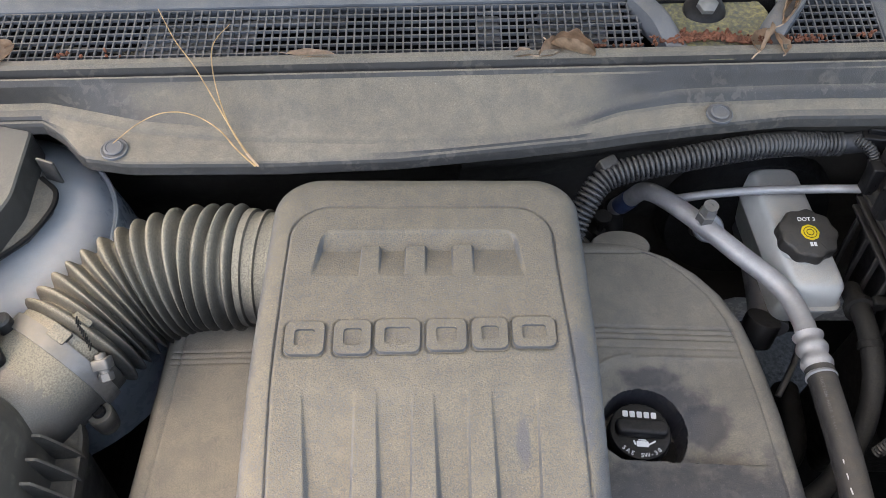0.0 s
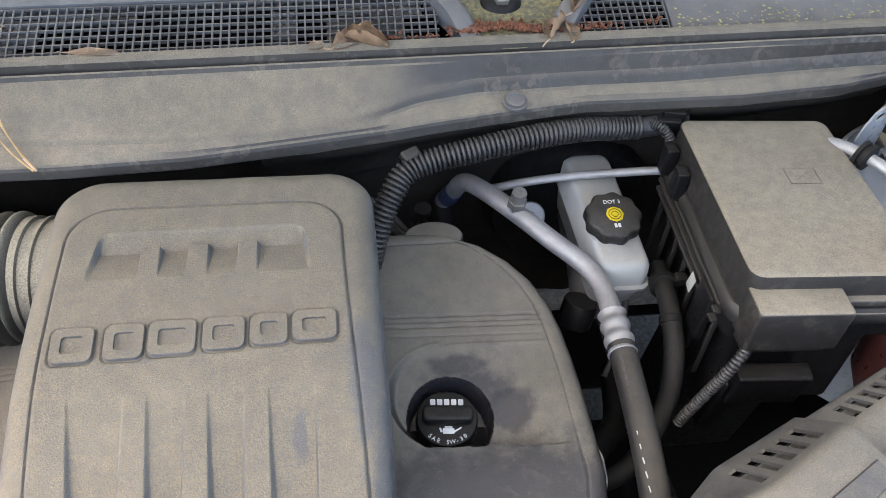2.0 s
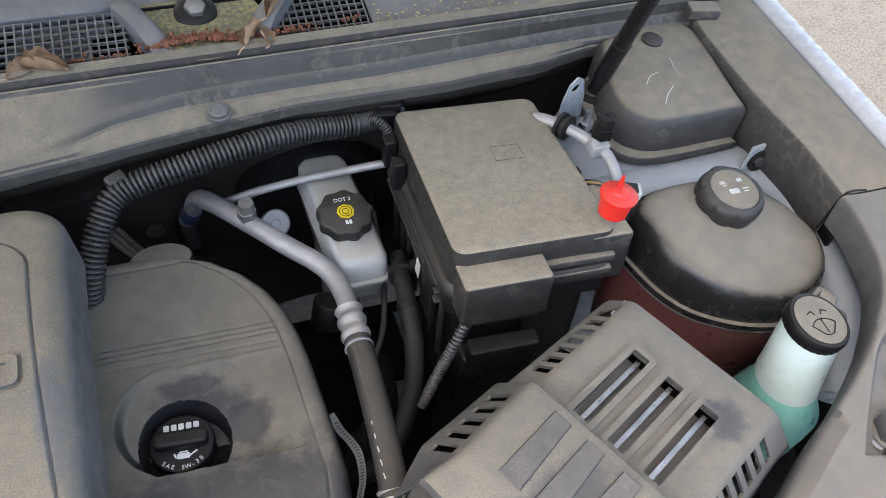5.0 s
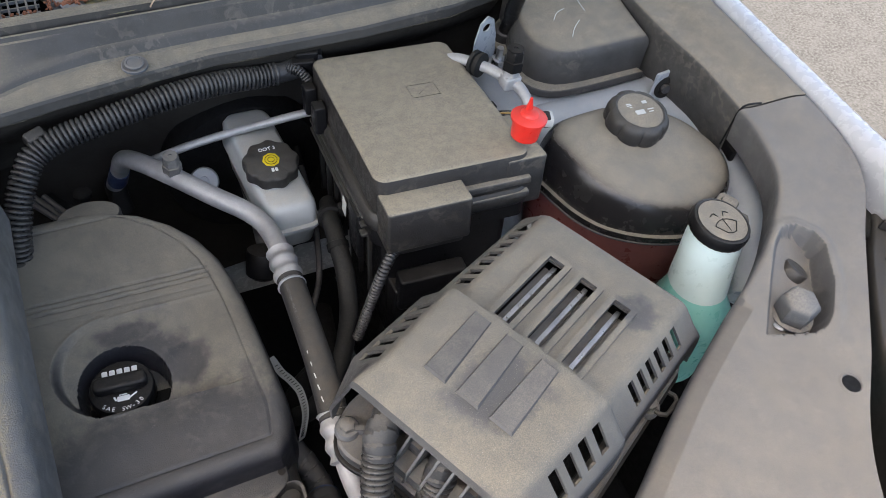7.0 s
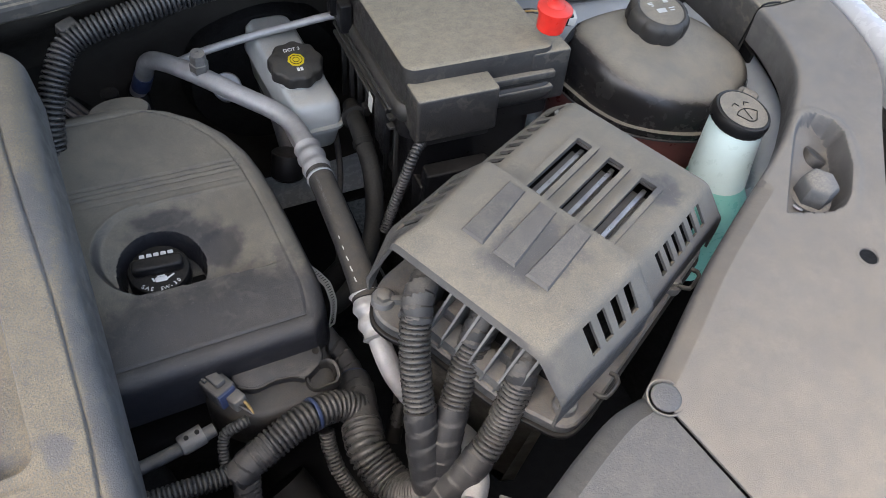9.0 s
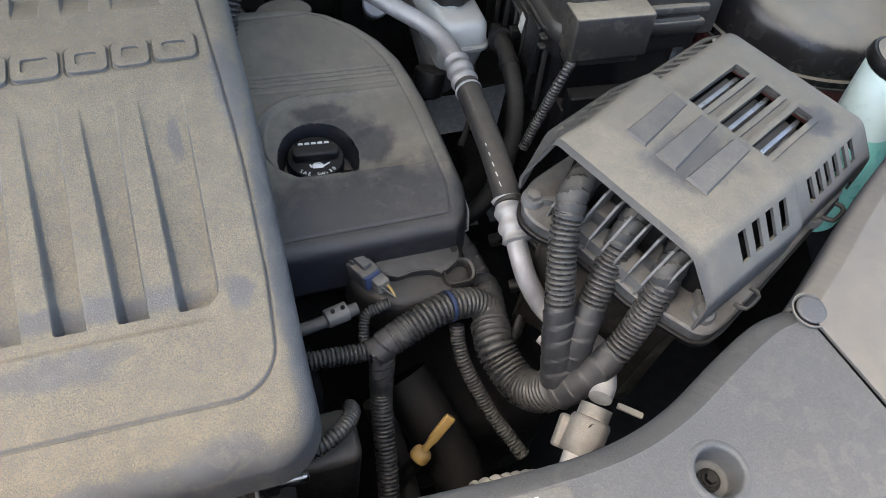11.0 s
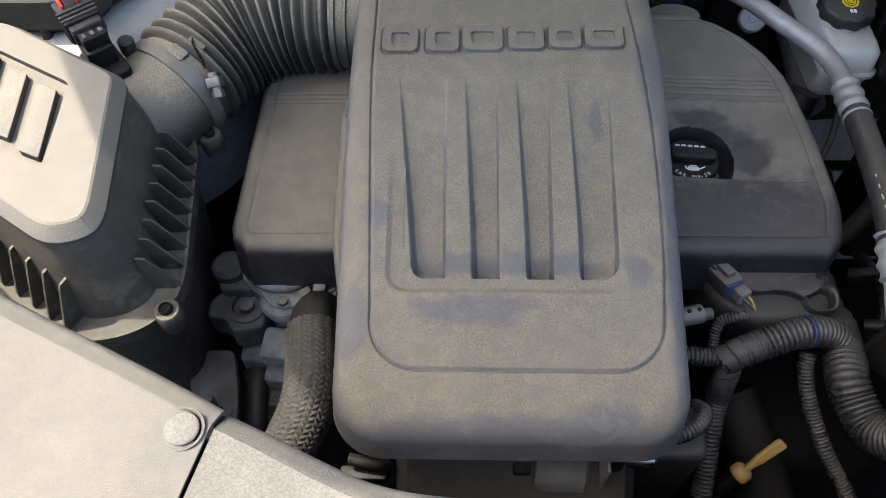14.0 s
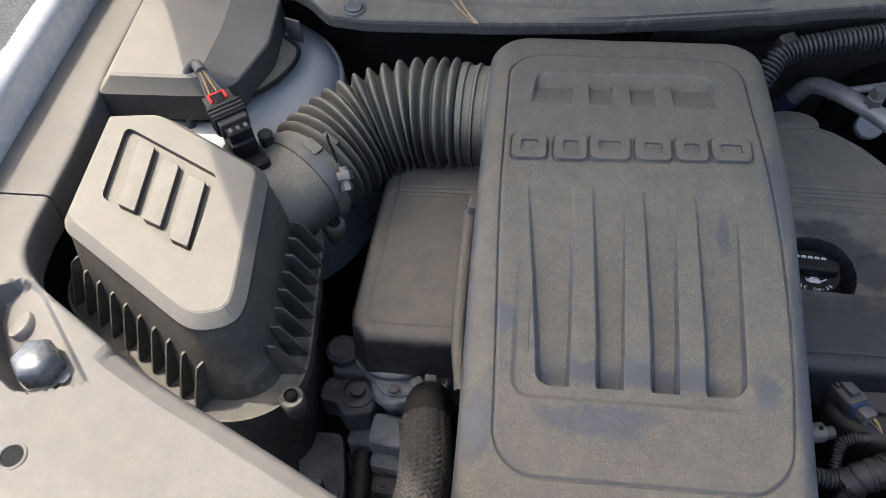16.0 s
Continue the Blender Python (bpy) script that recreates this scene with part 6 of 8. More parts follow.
def service_ports():
    t = thing("service_line", (0.66, 0.46, 0.95), "aluminium service pipe with a black capped valve", "pipe")
    part("pipe", tube(((0.606, 0.552, 0.90), (0.610, 0.540, 0.945), (0.620, 0.515, 0.972), (0.640, 0.478, 0.983), (0.652, 0.452, 0.985), (0.660, 0.43, 0.985), (0.662, 0.405, 0.97), (0.66, 0.39, 0.94)), 0.0062, 14), "aluminium", t)
    part("grommet", lathe(((0.011, -0.007), (0.0145, -0.006), (0.0145, -0.002), (0.0115, -0.001), (0.0115, 0.001), (0.0145, 0.002), (0.0145, 0.006), (0.011, 0.007), (0, 0.007)), 24, along((0.634, 0.488, 0.982), (0.645, 0.468, 0.984))), "rubber", t)
    part("valve_body", join(lathe(((0.0095, 0), (0.0095, 0.02), (0, 0.02)), 6, along((0.652, 0.446, 0.987), (0.653, 0.447, 1.03))), block(0.02, 0.018, 0.016, 0.003, 0.002, m=at(0.653, 0.445, 0.980))), "aluminium", t)
    hex_cap((0.653, 0.446, 1.003), (0.653, 0.448, 1.05), 0.012, 0.026, t, "clean")
    b = thing("hinge_bracket", (0.655, 0.52, 0.95), "pale metal bracket with a round eye", "bracket")
    rim = [(0.0, 0.0), (0.03, 0.0), (0.026, 0.03), (0.02, 0.05), (0.012, 0.056), (0.004, 0.05), (0.0, 0.03)]
    part("plate", plate([(u, v) for u, v in rim], [[(0.012 + 0.005 * math.cos(a), 0.043 + 0.005 * math.sin(a)) for a in (2 * math.pi * i / 12 for i in range(12))]], lambda u, v, d: (0.650 + u * 1.25, 0.528 - d + u * 0.4, 0.945 + v * 1.15), 0.003), "bluemetal", b, smooth=0)
    part("stud", lathe(((0.006, 0), (0.006, 0.012), (0.004, 0.013), (0.004, 0.03), (0, 0.03)), 12, at(0.664, 0.492, 0.965)), "steel", b)
    part("nut", lathe(((0.009, 0), (0.009, 0.008), (0, 0.008)), 6, at(0.664, 0.492, 0.972)), "steel", b)
    p = thing("sensor_lead", (0.66, 0.38, 0.97), "black sensor plug with coloured wires by the tank", "plug")
    part("housing", block(0.03, 0.014, 0.014, 0.002, 0.002, m=at(0.655, 0.385, 0.975, rz=-20)), "clean", p)
    part("seal", block(0.01, 0.016, 0.012, 0.002, 0.002, m=at(0.668, 0.381, 0.976, rz=-20)), "label", p)
    for k in range(3):
        part("wire", tube(((0.642, 0.389, 0.984 + 0.001 * k), (0.63, 0.396 + 0.003 * k, 0.985), (0.615, 0.41 + 0.003 * k, 0.975)), 0.0014, 6), "straw" if k == 1 else "loom", p)


service_ports()


# ---- power module and its cables ----
PM_O, PM_U, PM_V = Vector((0.564, 0.253, 0)), Vector((-0.90, -0.436, 0)), Vector((0.436, -0.90, 0))


def pm(u, v, z):
    return PM_O + PM_U * u + PM_V * v + Vector((0, 0, z))


def module_cover():
    t = thing("module_cover", (0.52, 0.12, 0.92), "dusty grey vented cover over an electric power module", "module cover")
    zr, zf = 1.011, 1.037
    # corners of the section at stations along u: foot, shoulder, shoulder, foot
    keys = ((-0.030, (-0.001, zr - 0.054), (0.012, zr - 0.048), (0.168, zr - 0.044), (0.190, zr - 0.054)),
            (-0.024, (-0.003, zr - 0.036), (0.014, zr - 0.022), (0.165, zr - 0.018), (0.189, zr - 0.038)),
            (-0.017, (-0.005, zr - 0.030), (0.017, zr - 0.007), (0.163, zr - 0.004), (0.188, zr - 0.031)),
            (-0.009, (-0.006, zr - 0.028), (0.018, zr - 0.0035), (0.162, zr - 0.0005), (0.187, zr - 0.029)),
            (0.121, (-0.010, zr - 0.028), (0.018, zr), (0.162, zr + 0.003), (0.189, zr - 0.027)),
            (0.1235, (-0.011, zr - 0.026), (0.018, zr + 0.003), (0.162, zr + 0.006), (0.190, zr - 0.022)),
            (0.1275, (-0.013, zf - 0.048), (0.0168, zf - 0.005), (0.1632, zf - 0.002), (0.192, zf - 0.037)),
            (0.130, (-0.014, zf - 0.047), (0.0165, zf - 0.001), (0.1635, zf + 0.002), (0.192, zf - 0.036)),
            (0.135, (-0.014, zf - 0.047), (0.0165, zf), (0.1635, zf + 0.003), (0.192, zf - 0.036)),
            (0.209, (-0.017, zf - 0.052), (0.0205, zf), (0.1575, zf + 0.0005), (0.188, zf - 0.037)),
            (0.213, (-0.0165, zf - 0.054), (0.0200, zf - 0.0008), (0.1572, zf - 0.0006), (0.1875, zf - 0.037)),
            (0.238, (-0.010, zf - 0.074), (0.0135, zf - 0.0065), (0.1550, zf - 0.0055), (0.186, zf - 0.040)),
            (0.2425, (-0.009, zf - 0.078), (0.0125, zf - 0.009), (0.1545, zf - 0.0085), (0.1855, zf - 0.043)),
            (0.245, (-0.009, zf - 0.080), (0.0122, zf - 0.015), (0.1540, zf - 0.0145), (0.1850, zf - 0.049)))
    tabs = [[[(k[0], k[c][i]) for k in keys] for i in (0, 1)] for c in range(1, 5)]
    long_slots = [(k - 0.055, k + 0.055) for k in (0.27, 0.505, 0.74)]
    tops = sorted(x for s in long_slots for x in s)
    span = lambda a, w, n, s, step, c: [(a + w * (s + step * k), a + w * (s + step * k + c)) for k in range(n)]
    long_u = [(0.030, 0.113)]
    tank = span(-0.012, 0.136, 6, 0.16, 0.105, 0.058) + span(0.127, 0.1165, 4, 0.16, 0.145, 0.08)
    eng = span(-0.012, 0.136, 7, 0.12, 0.105, 0.06) + span(0.128, 0.115, 5, 0.16, 0.128, 0.07)
    us = sorted(set([k[0] for k in keys] + [u for s in long_u + tank + eng for u in s] + [0.02 * i for i in range(1, 12)]))

    def section(u):
        c = [Vector((lerp(a, u), lerp(b, u), 0)) for a, b in tabs]
        c = [c[0] + Vector((0.002, -0.014, 0))] + c + [c[3] + Vector((0.002, -0.034, 0))]
        out, tag = [c[0]], ["x"]

        def fillet(i, r):
            a, b = (c[i - 1] - c[i]), (c[i + 1] - c[i])
            p, q = c[i] + a.normalized() * min(r, a.length * 0.4), c[i] + b.normalized() * min(r, b.length * 0.4)
            for k in range(5):
                s = k / 4
                out.append(p * (1 - s) ** 2 + c[i] * 2 * s * (1 - s) + q * s * s)
                tag.append("x")

        def run(i, fr, name):
            for j, f in enumerate(fr):
                out.append(c[i] * (1 - f) + c[i + 1] * f)
                tag.append(name if j % 2 == 0 else "x")
        fillet(1, 0.004)
        run(1, (0.26, 0.80), "e")
        fillet(2, 0.007)
        run(2, tops, "l")
        fillet(3, 0.007)
        run(3, (0.20, 0.76), "t")
        fillet(4, 0.004)
        out.append(c[5])
        tag.append("x")
        return [pm(u, v.x, v.y) for v in out], tag
    rows = [section(u) for u in us]
    tag = rows[0][1]
    ranges = {"e": eng, "t": tank, "l": long_u}
    bm = bmesh.new()
    vs = [[bm.verts.new(p) for p in r[0]] for r in rows]
    for i in range(len(us) - 1):
        mid = (us[i] + us[i + 1]) / 2
        for j in range(len(tag) - 1):
            if tag[j] in ranges and any(a < mid < b for a, b in ranges[tag[j]]):
                continue
            bm.faces.new((vs[i][j], vs[i][j + 1], vs[i + 1][j + 1], vs[i + 1][j]))
    bmesh.ops.recalc_face_normals(bm, faces=bm.faces)
    if sum(f.normal.z for f in bm.faces) < 0:
        bmesh.ops.reverse_faces(bm, faces=bm.faces)
    part("shell", hull(bm, 0.0028), "box", t, smooth=34)
    for k in (0.27, 0.505, 0.74):
        v = 0.018 + 0.144 * k
        fr, inn = rr(0.094, 0.0265, 0.004, 3), rr(0.083, 0.0156, 0.001, 3)
        part("slot_frame", plate(fr, [inn], lambda a, b, q, v=v: pm(0.0715 + a, v + b, zr + 0.0022 + 0.003 * (v / 0.16) - 0.003 * (0.0715 - a) * 0 - q), 0.004), "box", t, smooth=0)
    # raised insets with mitred ends
    for a, b in ((0.052, 0.057), (0.083, 0.0875), (0.116, 0.118)):
        o = [(0.1365, a - 0.0085), (0.203, b - 0.0105), (0.203, b + 0.0105), (0.1365, a + 0.0085)]
        mid = (a + b) / 2
        rise = 0.003 * mid / 0.16
        c = [(max(u + (0.17 - u) * 0.05, 0.1375), w + (mid - w) * 0.13) for u, w in o]
        bm = loft([[pm(u, w, zf - 0.001 + rise) for u, w in o], [pm(u, w, zf + 0.0013 + rise) for u, w in c]])
        part("inset_panel", bm, "panel", t, "smooth grey raised inset", smooth=0)
    for u in (0.05, 0.19):
        loop = [pm(u - 0.012, 0.195, zr - 0.05), pm(u - 0.010, 0.204, zr - 0.048), pm(u + 0.010, 0.204, zr - 0.048), pm(u + 0.012, 0.195, zr - 0.05)]
        part("side_clip", tube(loop, 0.0022, 8), "black", t)
    return t


module_cover()


def power_module():
    t = thing("power_module", (0.50, 0.12, 0.85), "cast aluminium power module with cooling fins under its cover", "power module")
    rim = round_poly([(-0.015, 0.002), (0.232, -0.006), (0.258, 0.012), (0.258, 0.036), (0.246, 0.060), (0.246, 0.138), (0.238, 0.166), (0.232, 0.196), (0.205, 0.200), (-0.015, 0.190)], 0.014, 5)
    layer = lambda k, z: [pm(u, v, z) for u, v in offset(rim, k)]
    part("base", loft([layer(0, 0.926), layer(0.001, 0.928), layer(0.001, 0.938), layer(-0.001, 0.940)]), "castdark", t, "cast grey base plate with ears", smooth=30)
    part("seal", loft([layer(0.003, 0.920), layer(0.004, 0.922), layer(0.004, 0.926), layer(0.003, 0.927)]), "clean", t, "black rubber seal")
    part("lower_tray", loft([layer(-0.034, 0.72), layer(-0.030, 0.86), layer(-0.022, 0.919)]), "airwall", t, "black plastic tray below the module", smooth=30)
    # added near-black block, puts shade behind the vent slots
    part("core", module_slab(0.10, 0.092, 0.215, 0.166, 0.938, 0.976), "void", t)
    part("front_wall", loft([[pm(u, v, z) for u, v in ((0.222, 0.034), (0.243, 0.038), (0.243, 0.140), (0.222, 0.146))] for z in (0.938, 0.952)]), "castgrey", t, smooth=0)
    for k in range(9):
        v = 0.030 + 0.0145 * k
        lean = 0.004
        fin = loft([[pm(u, v + s + lean * (z - 0.94) / 0.05, z) for u, s in ((0.17, -0.0011), (w, -0.0011), (w, 0.0011), (0.17, 0.0011))] for z, w in ((0.938, 0.246), (0.955, 0.245), (0.990, 0.225))])
        part("fin", fin, "castgrey", t, smooth=0)
    for v in (0.0375, 0.0665, 0.0955, 0.1245):
        part("fin_web", loft([[pm(u, v + s, z) for u, s in ((0.20, -0.006), (0.226, -0.006), (0.226, 0.006), (0.20, 0.006))] for z in (0.94, 0.966)]), "castdark", t, smooth=0)
    for v in (0.057, 0.090, 0.124):
        bar = loft([[pm(u, v + s, z) for u, s in ((0.030, -0.0020), (0.114, -0.0020), (0.114, 0.0020), (0.030, 0.0020))] for z in (0.965, 1.004)])
        part("bus_bar", bar, "steel", t, "bright metal bar", smooth=0)
        part("channel", loft([[pm(u, v + s, z) for u, s in ((0.028, -0.010), (0.116, -0.010), (0.116, 0.010), (0.028, 0.010))] for z in (0.984, 0.993)]), "castgrey", t, smooth=0)
    for u, v in ((0.216, 0.182), (0.243, 0.010), (0.05, 0.188)):
        b = part("bolt_ear", lathe(((0.0105, 0.938), (0.0105, 0.944), (0.009, 0.946), (0, 0.946)), 20, Matrix.Translation(pm(u, v, 0))), "castgrey", t)
        part("bolt", lathe(((0.0065, 0.946), (0.0065, 0.951), (0.0045, 0.952), (0, 0.952)), 6, Matrix.Translation(pm(u, v, 0))), "cast", b)
    part("corner_rib", loft([[pm(u, v, z) for u, v in ((0.212, 0.176), (0.216, 0.175), (0.190, 0.150), (0.186, 0.151))] for z in (0.938, 0.948)]), "castgrey", t, smooth=0)
    part("corner_rib", loft([[pm(u, v, z) for u, v in ((0.238, 0.014), (0.242, 0.017), (0.222, 0.040), (0.218, 0.037))] for z in (0.938, 0.948)]), "castgrey", t, smooth=0)
    return t


def module_slab(u, v, lu, lv, z0, z1):
    return loft([[pm(u + x, v + y, z) for x, y in rr(lu - 2 * i, lv - 2 * i, 0.02)] for i, z in ((0, z0), (0, z1 - 0.003), (0.001, z1 - 0.001), (0.003, z1))])


power_module()


def power_cables():
    paths = (
        ("power_cable", [(0.345, 0.004, 0.842), (0.344, 0.024, 0.880), (0.346, 0.045, 0.912), (0.350, 0.070, 0.943), (0.357, 0.092, 0.965), (0.368, 0.110, 0.985), (0.385, 0.125, 0.985), (0.41, 0.14, 0.975)]),
        ("power_cable", [(0.352, 0.008, 0.850), (0.362, 0.022, 0.885), (0.378, 0.043, 0.915), (0.394, 0.062, 0.945), (0.405, 0.072, 0.968), (0.420, 0.085, 0.978), (0.44, 0.10, 0.97)]),
        ("power_cable", [(0.345, -0.006, 0.836), (0.362, -0.008, 0.862), (0.384, -0.002, 0.888), (0.402, 0.008, 0.912), (0.414, 0.018, 0.945), (0.424, 0.028, 0.968), (0.44, 0.042, 0.975), (0.46, 0.06, 0.965)]),
    )
    for name, p in paths:
        t = thing(name, p[0], "thick power cable in black corrugated conduit with taped ends", "cable", "power module cables")
        s = spline(p, 0.002)
        n = len(s)
        a, b = int(n * 0.32), int(n * 0.72)
        part("taped_root", wrapped(s[:a + 6:6], lambda k: 0.0158 - 0.0022 * k, pitch=0.016, lip=0.0006), "tape", t, smooth=35)
        part("conduit", tube(s[a:b:5], 0.0122, 20, ridge=0.0012, pitch=0.0046), "loom", t, smooth=70)
        part("taped_head", wrapped(s[b - 5::6], lambda k: 0.0130 - 0.0010 * k, pitch=0.009, lip=0.0008, skew=0.6, lump=0.14), "tape", t, smooth=24)


power_cables()


def engine_loom():
    t = thing("engine_loom", (0.3, 0.08, 0.8), "black taped and corrugated engine wiring harness", "wiring")
    part("trunk", tube(((0.345, 0.0, 0.836), (0.336, 0.008, 0.812), (0.326, 0.025, 0.797), (0.318, 0.05, 0.797), (0.314, 0.07, 0.802), (0.318, 0.095, 0.80)), 0.0185, 18, ridge=0.0015, pitch=0.0055), "loom", t, smooth=70)
    part("taped_fork", wrapped(((0.315, 0.072, 0.803), (0.320, 0.098, 0.800), (0.328, 0.125, 0.788), (0.331, 0.148, 0.776)), 0.0175, pitch=0.013, lip=0.0007, lump=0.08), "tape", t, smooth=24)
    part("riser", wrapped(((0.329, 0.13, 0.785), (0.333, 0.155, 0.772), (0.328, 0.18, 0.78), (0.318, 0.20, 0.79), (0.305, 0.23, 0.79)), 0.0135, pitch=0.013, lip=0.0007, lump=0.08), "tape", t, smooth=24)
    part("arch", tube(((0.322, 0.108, 0.80), (0.305, 0.114, 0.812), (0.283, 0.112, 0.821), (0.258, 0.106, 0.824), (0.233, 0.098, 0.82), (0.214, 0.092, 0.815)), 0.0145, 16, ridge=0.0013, pitch=0.005), "loom", t, smooth=70)
    part("knot", wrapped(((0.232, 0.099, 0.820), (0.217, 0.093, 0.817), (0.203, 0.088, 0.812), (0.194, 0.085, 0.808)), 0.0145, pitch=0.013, lip=0.0007, lump=0.08), "tape", t, smooth=24)
    part("side_branch", tube(((0.203, 0.090, 0.812), (0.185, 0.088, 0.812), (0.160, 0.088, 0.815), (0.125, 0.088, 0.818), (0.09, 0.09, 0.82)), 0.0088, 14, ridge=0.0009, pitch=0.0042), "loom", t, smooth=70)
    part("down_branch", tube(((0.206, 0.085, 0.806), (0.202, 0.072, 0.785), (0.199, 0.062, 0.765), (0.197, 0.045, 0.745), (0.195, 0.025, 0.725), (0.193, 0.0, 0.70), (0.19, -0.02, 0.68)), 0.0105, 14, ridge=0.001, pitch=0.0045), "loom", t, smooth=70)
    part("small_branch", tube(((0.285, 0.10, 0.80), (0.284, 0.088, 0.788), (0.286, 0.068, 0.775), (0.295, 0.045, 0.757), (0.305, 0.022, 0.742), (0.318, 0.0, 0.728), (0.33, -0.02, 0.715)), 0.0072, 12, ridge=0.0008, pitch=0.0036), "loom", t, smooth=70)
    part("coil_lead", tube(((0.219, 0.124, 0.829), (0.210, 0.122, 0.830), (0.196, 0.12, 0.822), (0.190, 0.10, 0.810), (0.196, 0.088, 0.802), (0.205, 0.086, 0.803)), 0.0050, 12, ridge=0.0006, pitch=0.003), "loom", t, smooth=70)
    for p, d in (((0.3325, 0.150, 0.7755), (0.05, 0.3, -0.12)), ((0.277, 0.1113, 0.8222), (0.3, 0.05, -0.05))):
        part("blue_tape", lathe(((0.0160, -0.0018), (0.0163, -0.0012), (0.0163, 0.0012), (0.0160, 0.0018)), 24, along(p, Vector(p) + Vector(d))), "blue", t, "faded blue tape ring")
    part("tie_wrap", lathe(((0.0098, -0.002), (0.0106, -0.0015), (0.0106, 0.0015), (0.0098, 0.002)), 18, along((0.199, 0.0625, 0.766), (0.197, 0.045, 0.745))), "clean", t)
    part("split_fork", wrapped(((0.206, 0.090, 0.812), (0.202, 0.082, 0.804), (0.200, 0.074, 0.792), (0.199, 0.064, 0.770)), 0.0108, pitch=0.009, lip=0.0006, lump=0.12), "tape", t, smooth=24)
    return t


engine_loom()


def coil_cover():
    t = thing("ignition_coil_housing", (0.25, 0.16, 0.80), "dusty black moulded housing at the head of the engine", "coil housing")
    rim = [(0.195, 0.21), (0.190, 0.165), (0.205, 0.138), (0.228, 0.124), (0.262, 0.120), (0.296, 0.124), (0.312, 0.140), (0.314, 0.17), (0.308, 0.21)]
    shell = [(q.x, q.y) for q in spline([(x, y, 0) for x, y in rim + rim[:1]], 0.008)[:-1]]
    part("shell", slab(shell, 0.765, 0.822, 0.014), "black", t, smooth=60)
    plate_ = round_poly([(0.220, 0.215), (0.216, 0.160), (0.232, 0.1495), (0.252, 0.1525), (0.270, 0.1500), (0.280, 0.1430), (0.294, 0.1500), (0.304, 0.158), (0.304, 0.215)], 0.006, 4)
    part("top_plate", slab(plate_, 0.820, 0.8335, 0.003, rise=lambda x, y: 0.05 * (y - 0.15)), "engine", t, "dusty top plate", smooth=40)
    part("plate_lip", tube([(x, y, 0.831) for x, y in ((0.220, 0.158), (0.236, 0.1505), (0.252, 0.1530), (0.270, 0.1508), (0.280, 0.1446))], 0.0022, 8), "black", t)
    eye = lambda g, z: [Vector((0.297 + x * g, 0.1435 + y * g, z + 0.25 * y * g)) for x, y in rr(0.034, 0.026, 0.010, 5)]
    part("eye", loft([eye(1.0, 0.820), eye(1.0, 0.8285), eye(0.93, 0.8305), eye(0.78, 0.8295), eye(0.70, 0.824), eye(0.66, 0.806)], (False, True)), "black", t, "open moulded eye", smooth=50)
    # black discs put the shade of the eye and pin hole into colour
    part("eye_shade", loft([eye(0.655, 0.8058), eye(0.60, 0.8066)]), "void", t)
    part("pin_hole", lathe(((0.0036, 0), (0.0036, 0.0006), (0, 0.0004)), 14, at(0.298, 0.1665, 0.8345)), "clean", t)
    plug = thing("coil_plug", (0.208, 0.155, 0.825), "grey electrical plug with a blue seal and a wire lead", "plug")
    m = at(0.2045, 0.158, 0.828, rz=24, rx=-15)
    part("housing", block(0.021, 0.030, 0.019, 0.003, 0.002, m=m), "castdark", plug)
    part("latch", block(0.010, 0.020, 0.006, 0.002, 0.001, m=m @ at(0.001, 0.002, 0.018)), "castgrey", plug)
    part("seal", block(0.018, 0.004, 0.017, 0.003, 0.001, m=m @ at(-0.001, -0.0155, 0.001)), "blue", plug, "faded blue seal")
    part("boot", block(0.014, 0.014, 0.014, 0.003, 0.002, m=m @ at(0.003, -0.0225, 0.0)), "cast", plug)
    for k in range(3):
        part("rib", block(0.003, 0.020, 0.006, 0.001, 0.001, m=m @ at(-0.0065 + 0.0065 * k, 0.016, 0.017)), "castdark", plug)
    for k in (-1, 1):
        part("wire", tube((m @ Vector((0.003 + 0.003 * k, -0.028, 0.008)), m @ Vector((0.004 + 0.002 * k, -0.036, 0.006)), m @ Vector((0.004, -0.042, 0.002))), 0.0014, 8), "straw" if k > 0 else "loom", plug)
    rod = thing("metal_fitting", (0.165, 0.125, 0.82), "grey metal tube fitting beside the engine head", "fitting")
    part("tube", tube(((0.12, 0.118, 0.822), (0.15, 0.122, 0.822), (0.19, 0.130, 0.822)), 0.0062, 14), "castdark", rod)
    part("ferrule", lathe(((0.0085, 0), (0.0095, 0.002), (0.0095, 0.022), (0, 0.022)), 18, along((0.158, 0.124, 0.824), (0.19, 0.131, 0.824))), "cast", rod)
    for k in (0.006, 0.016):
        part("ferrule_screw", lathe(((0.0022, 0), (0.0022, 0.0012), (0, 0.0014)), 10, at(0.159 + k, 0.1245 + 0.2 * k, 0.8335)), "dark", rod)


coil_cover()


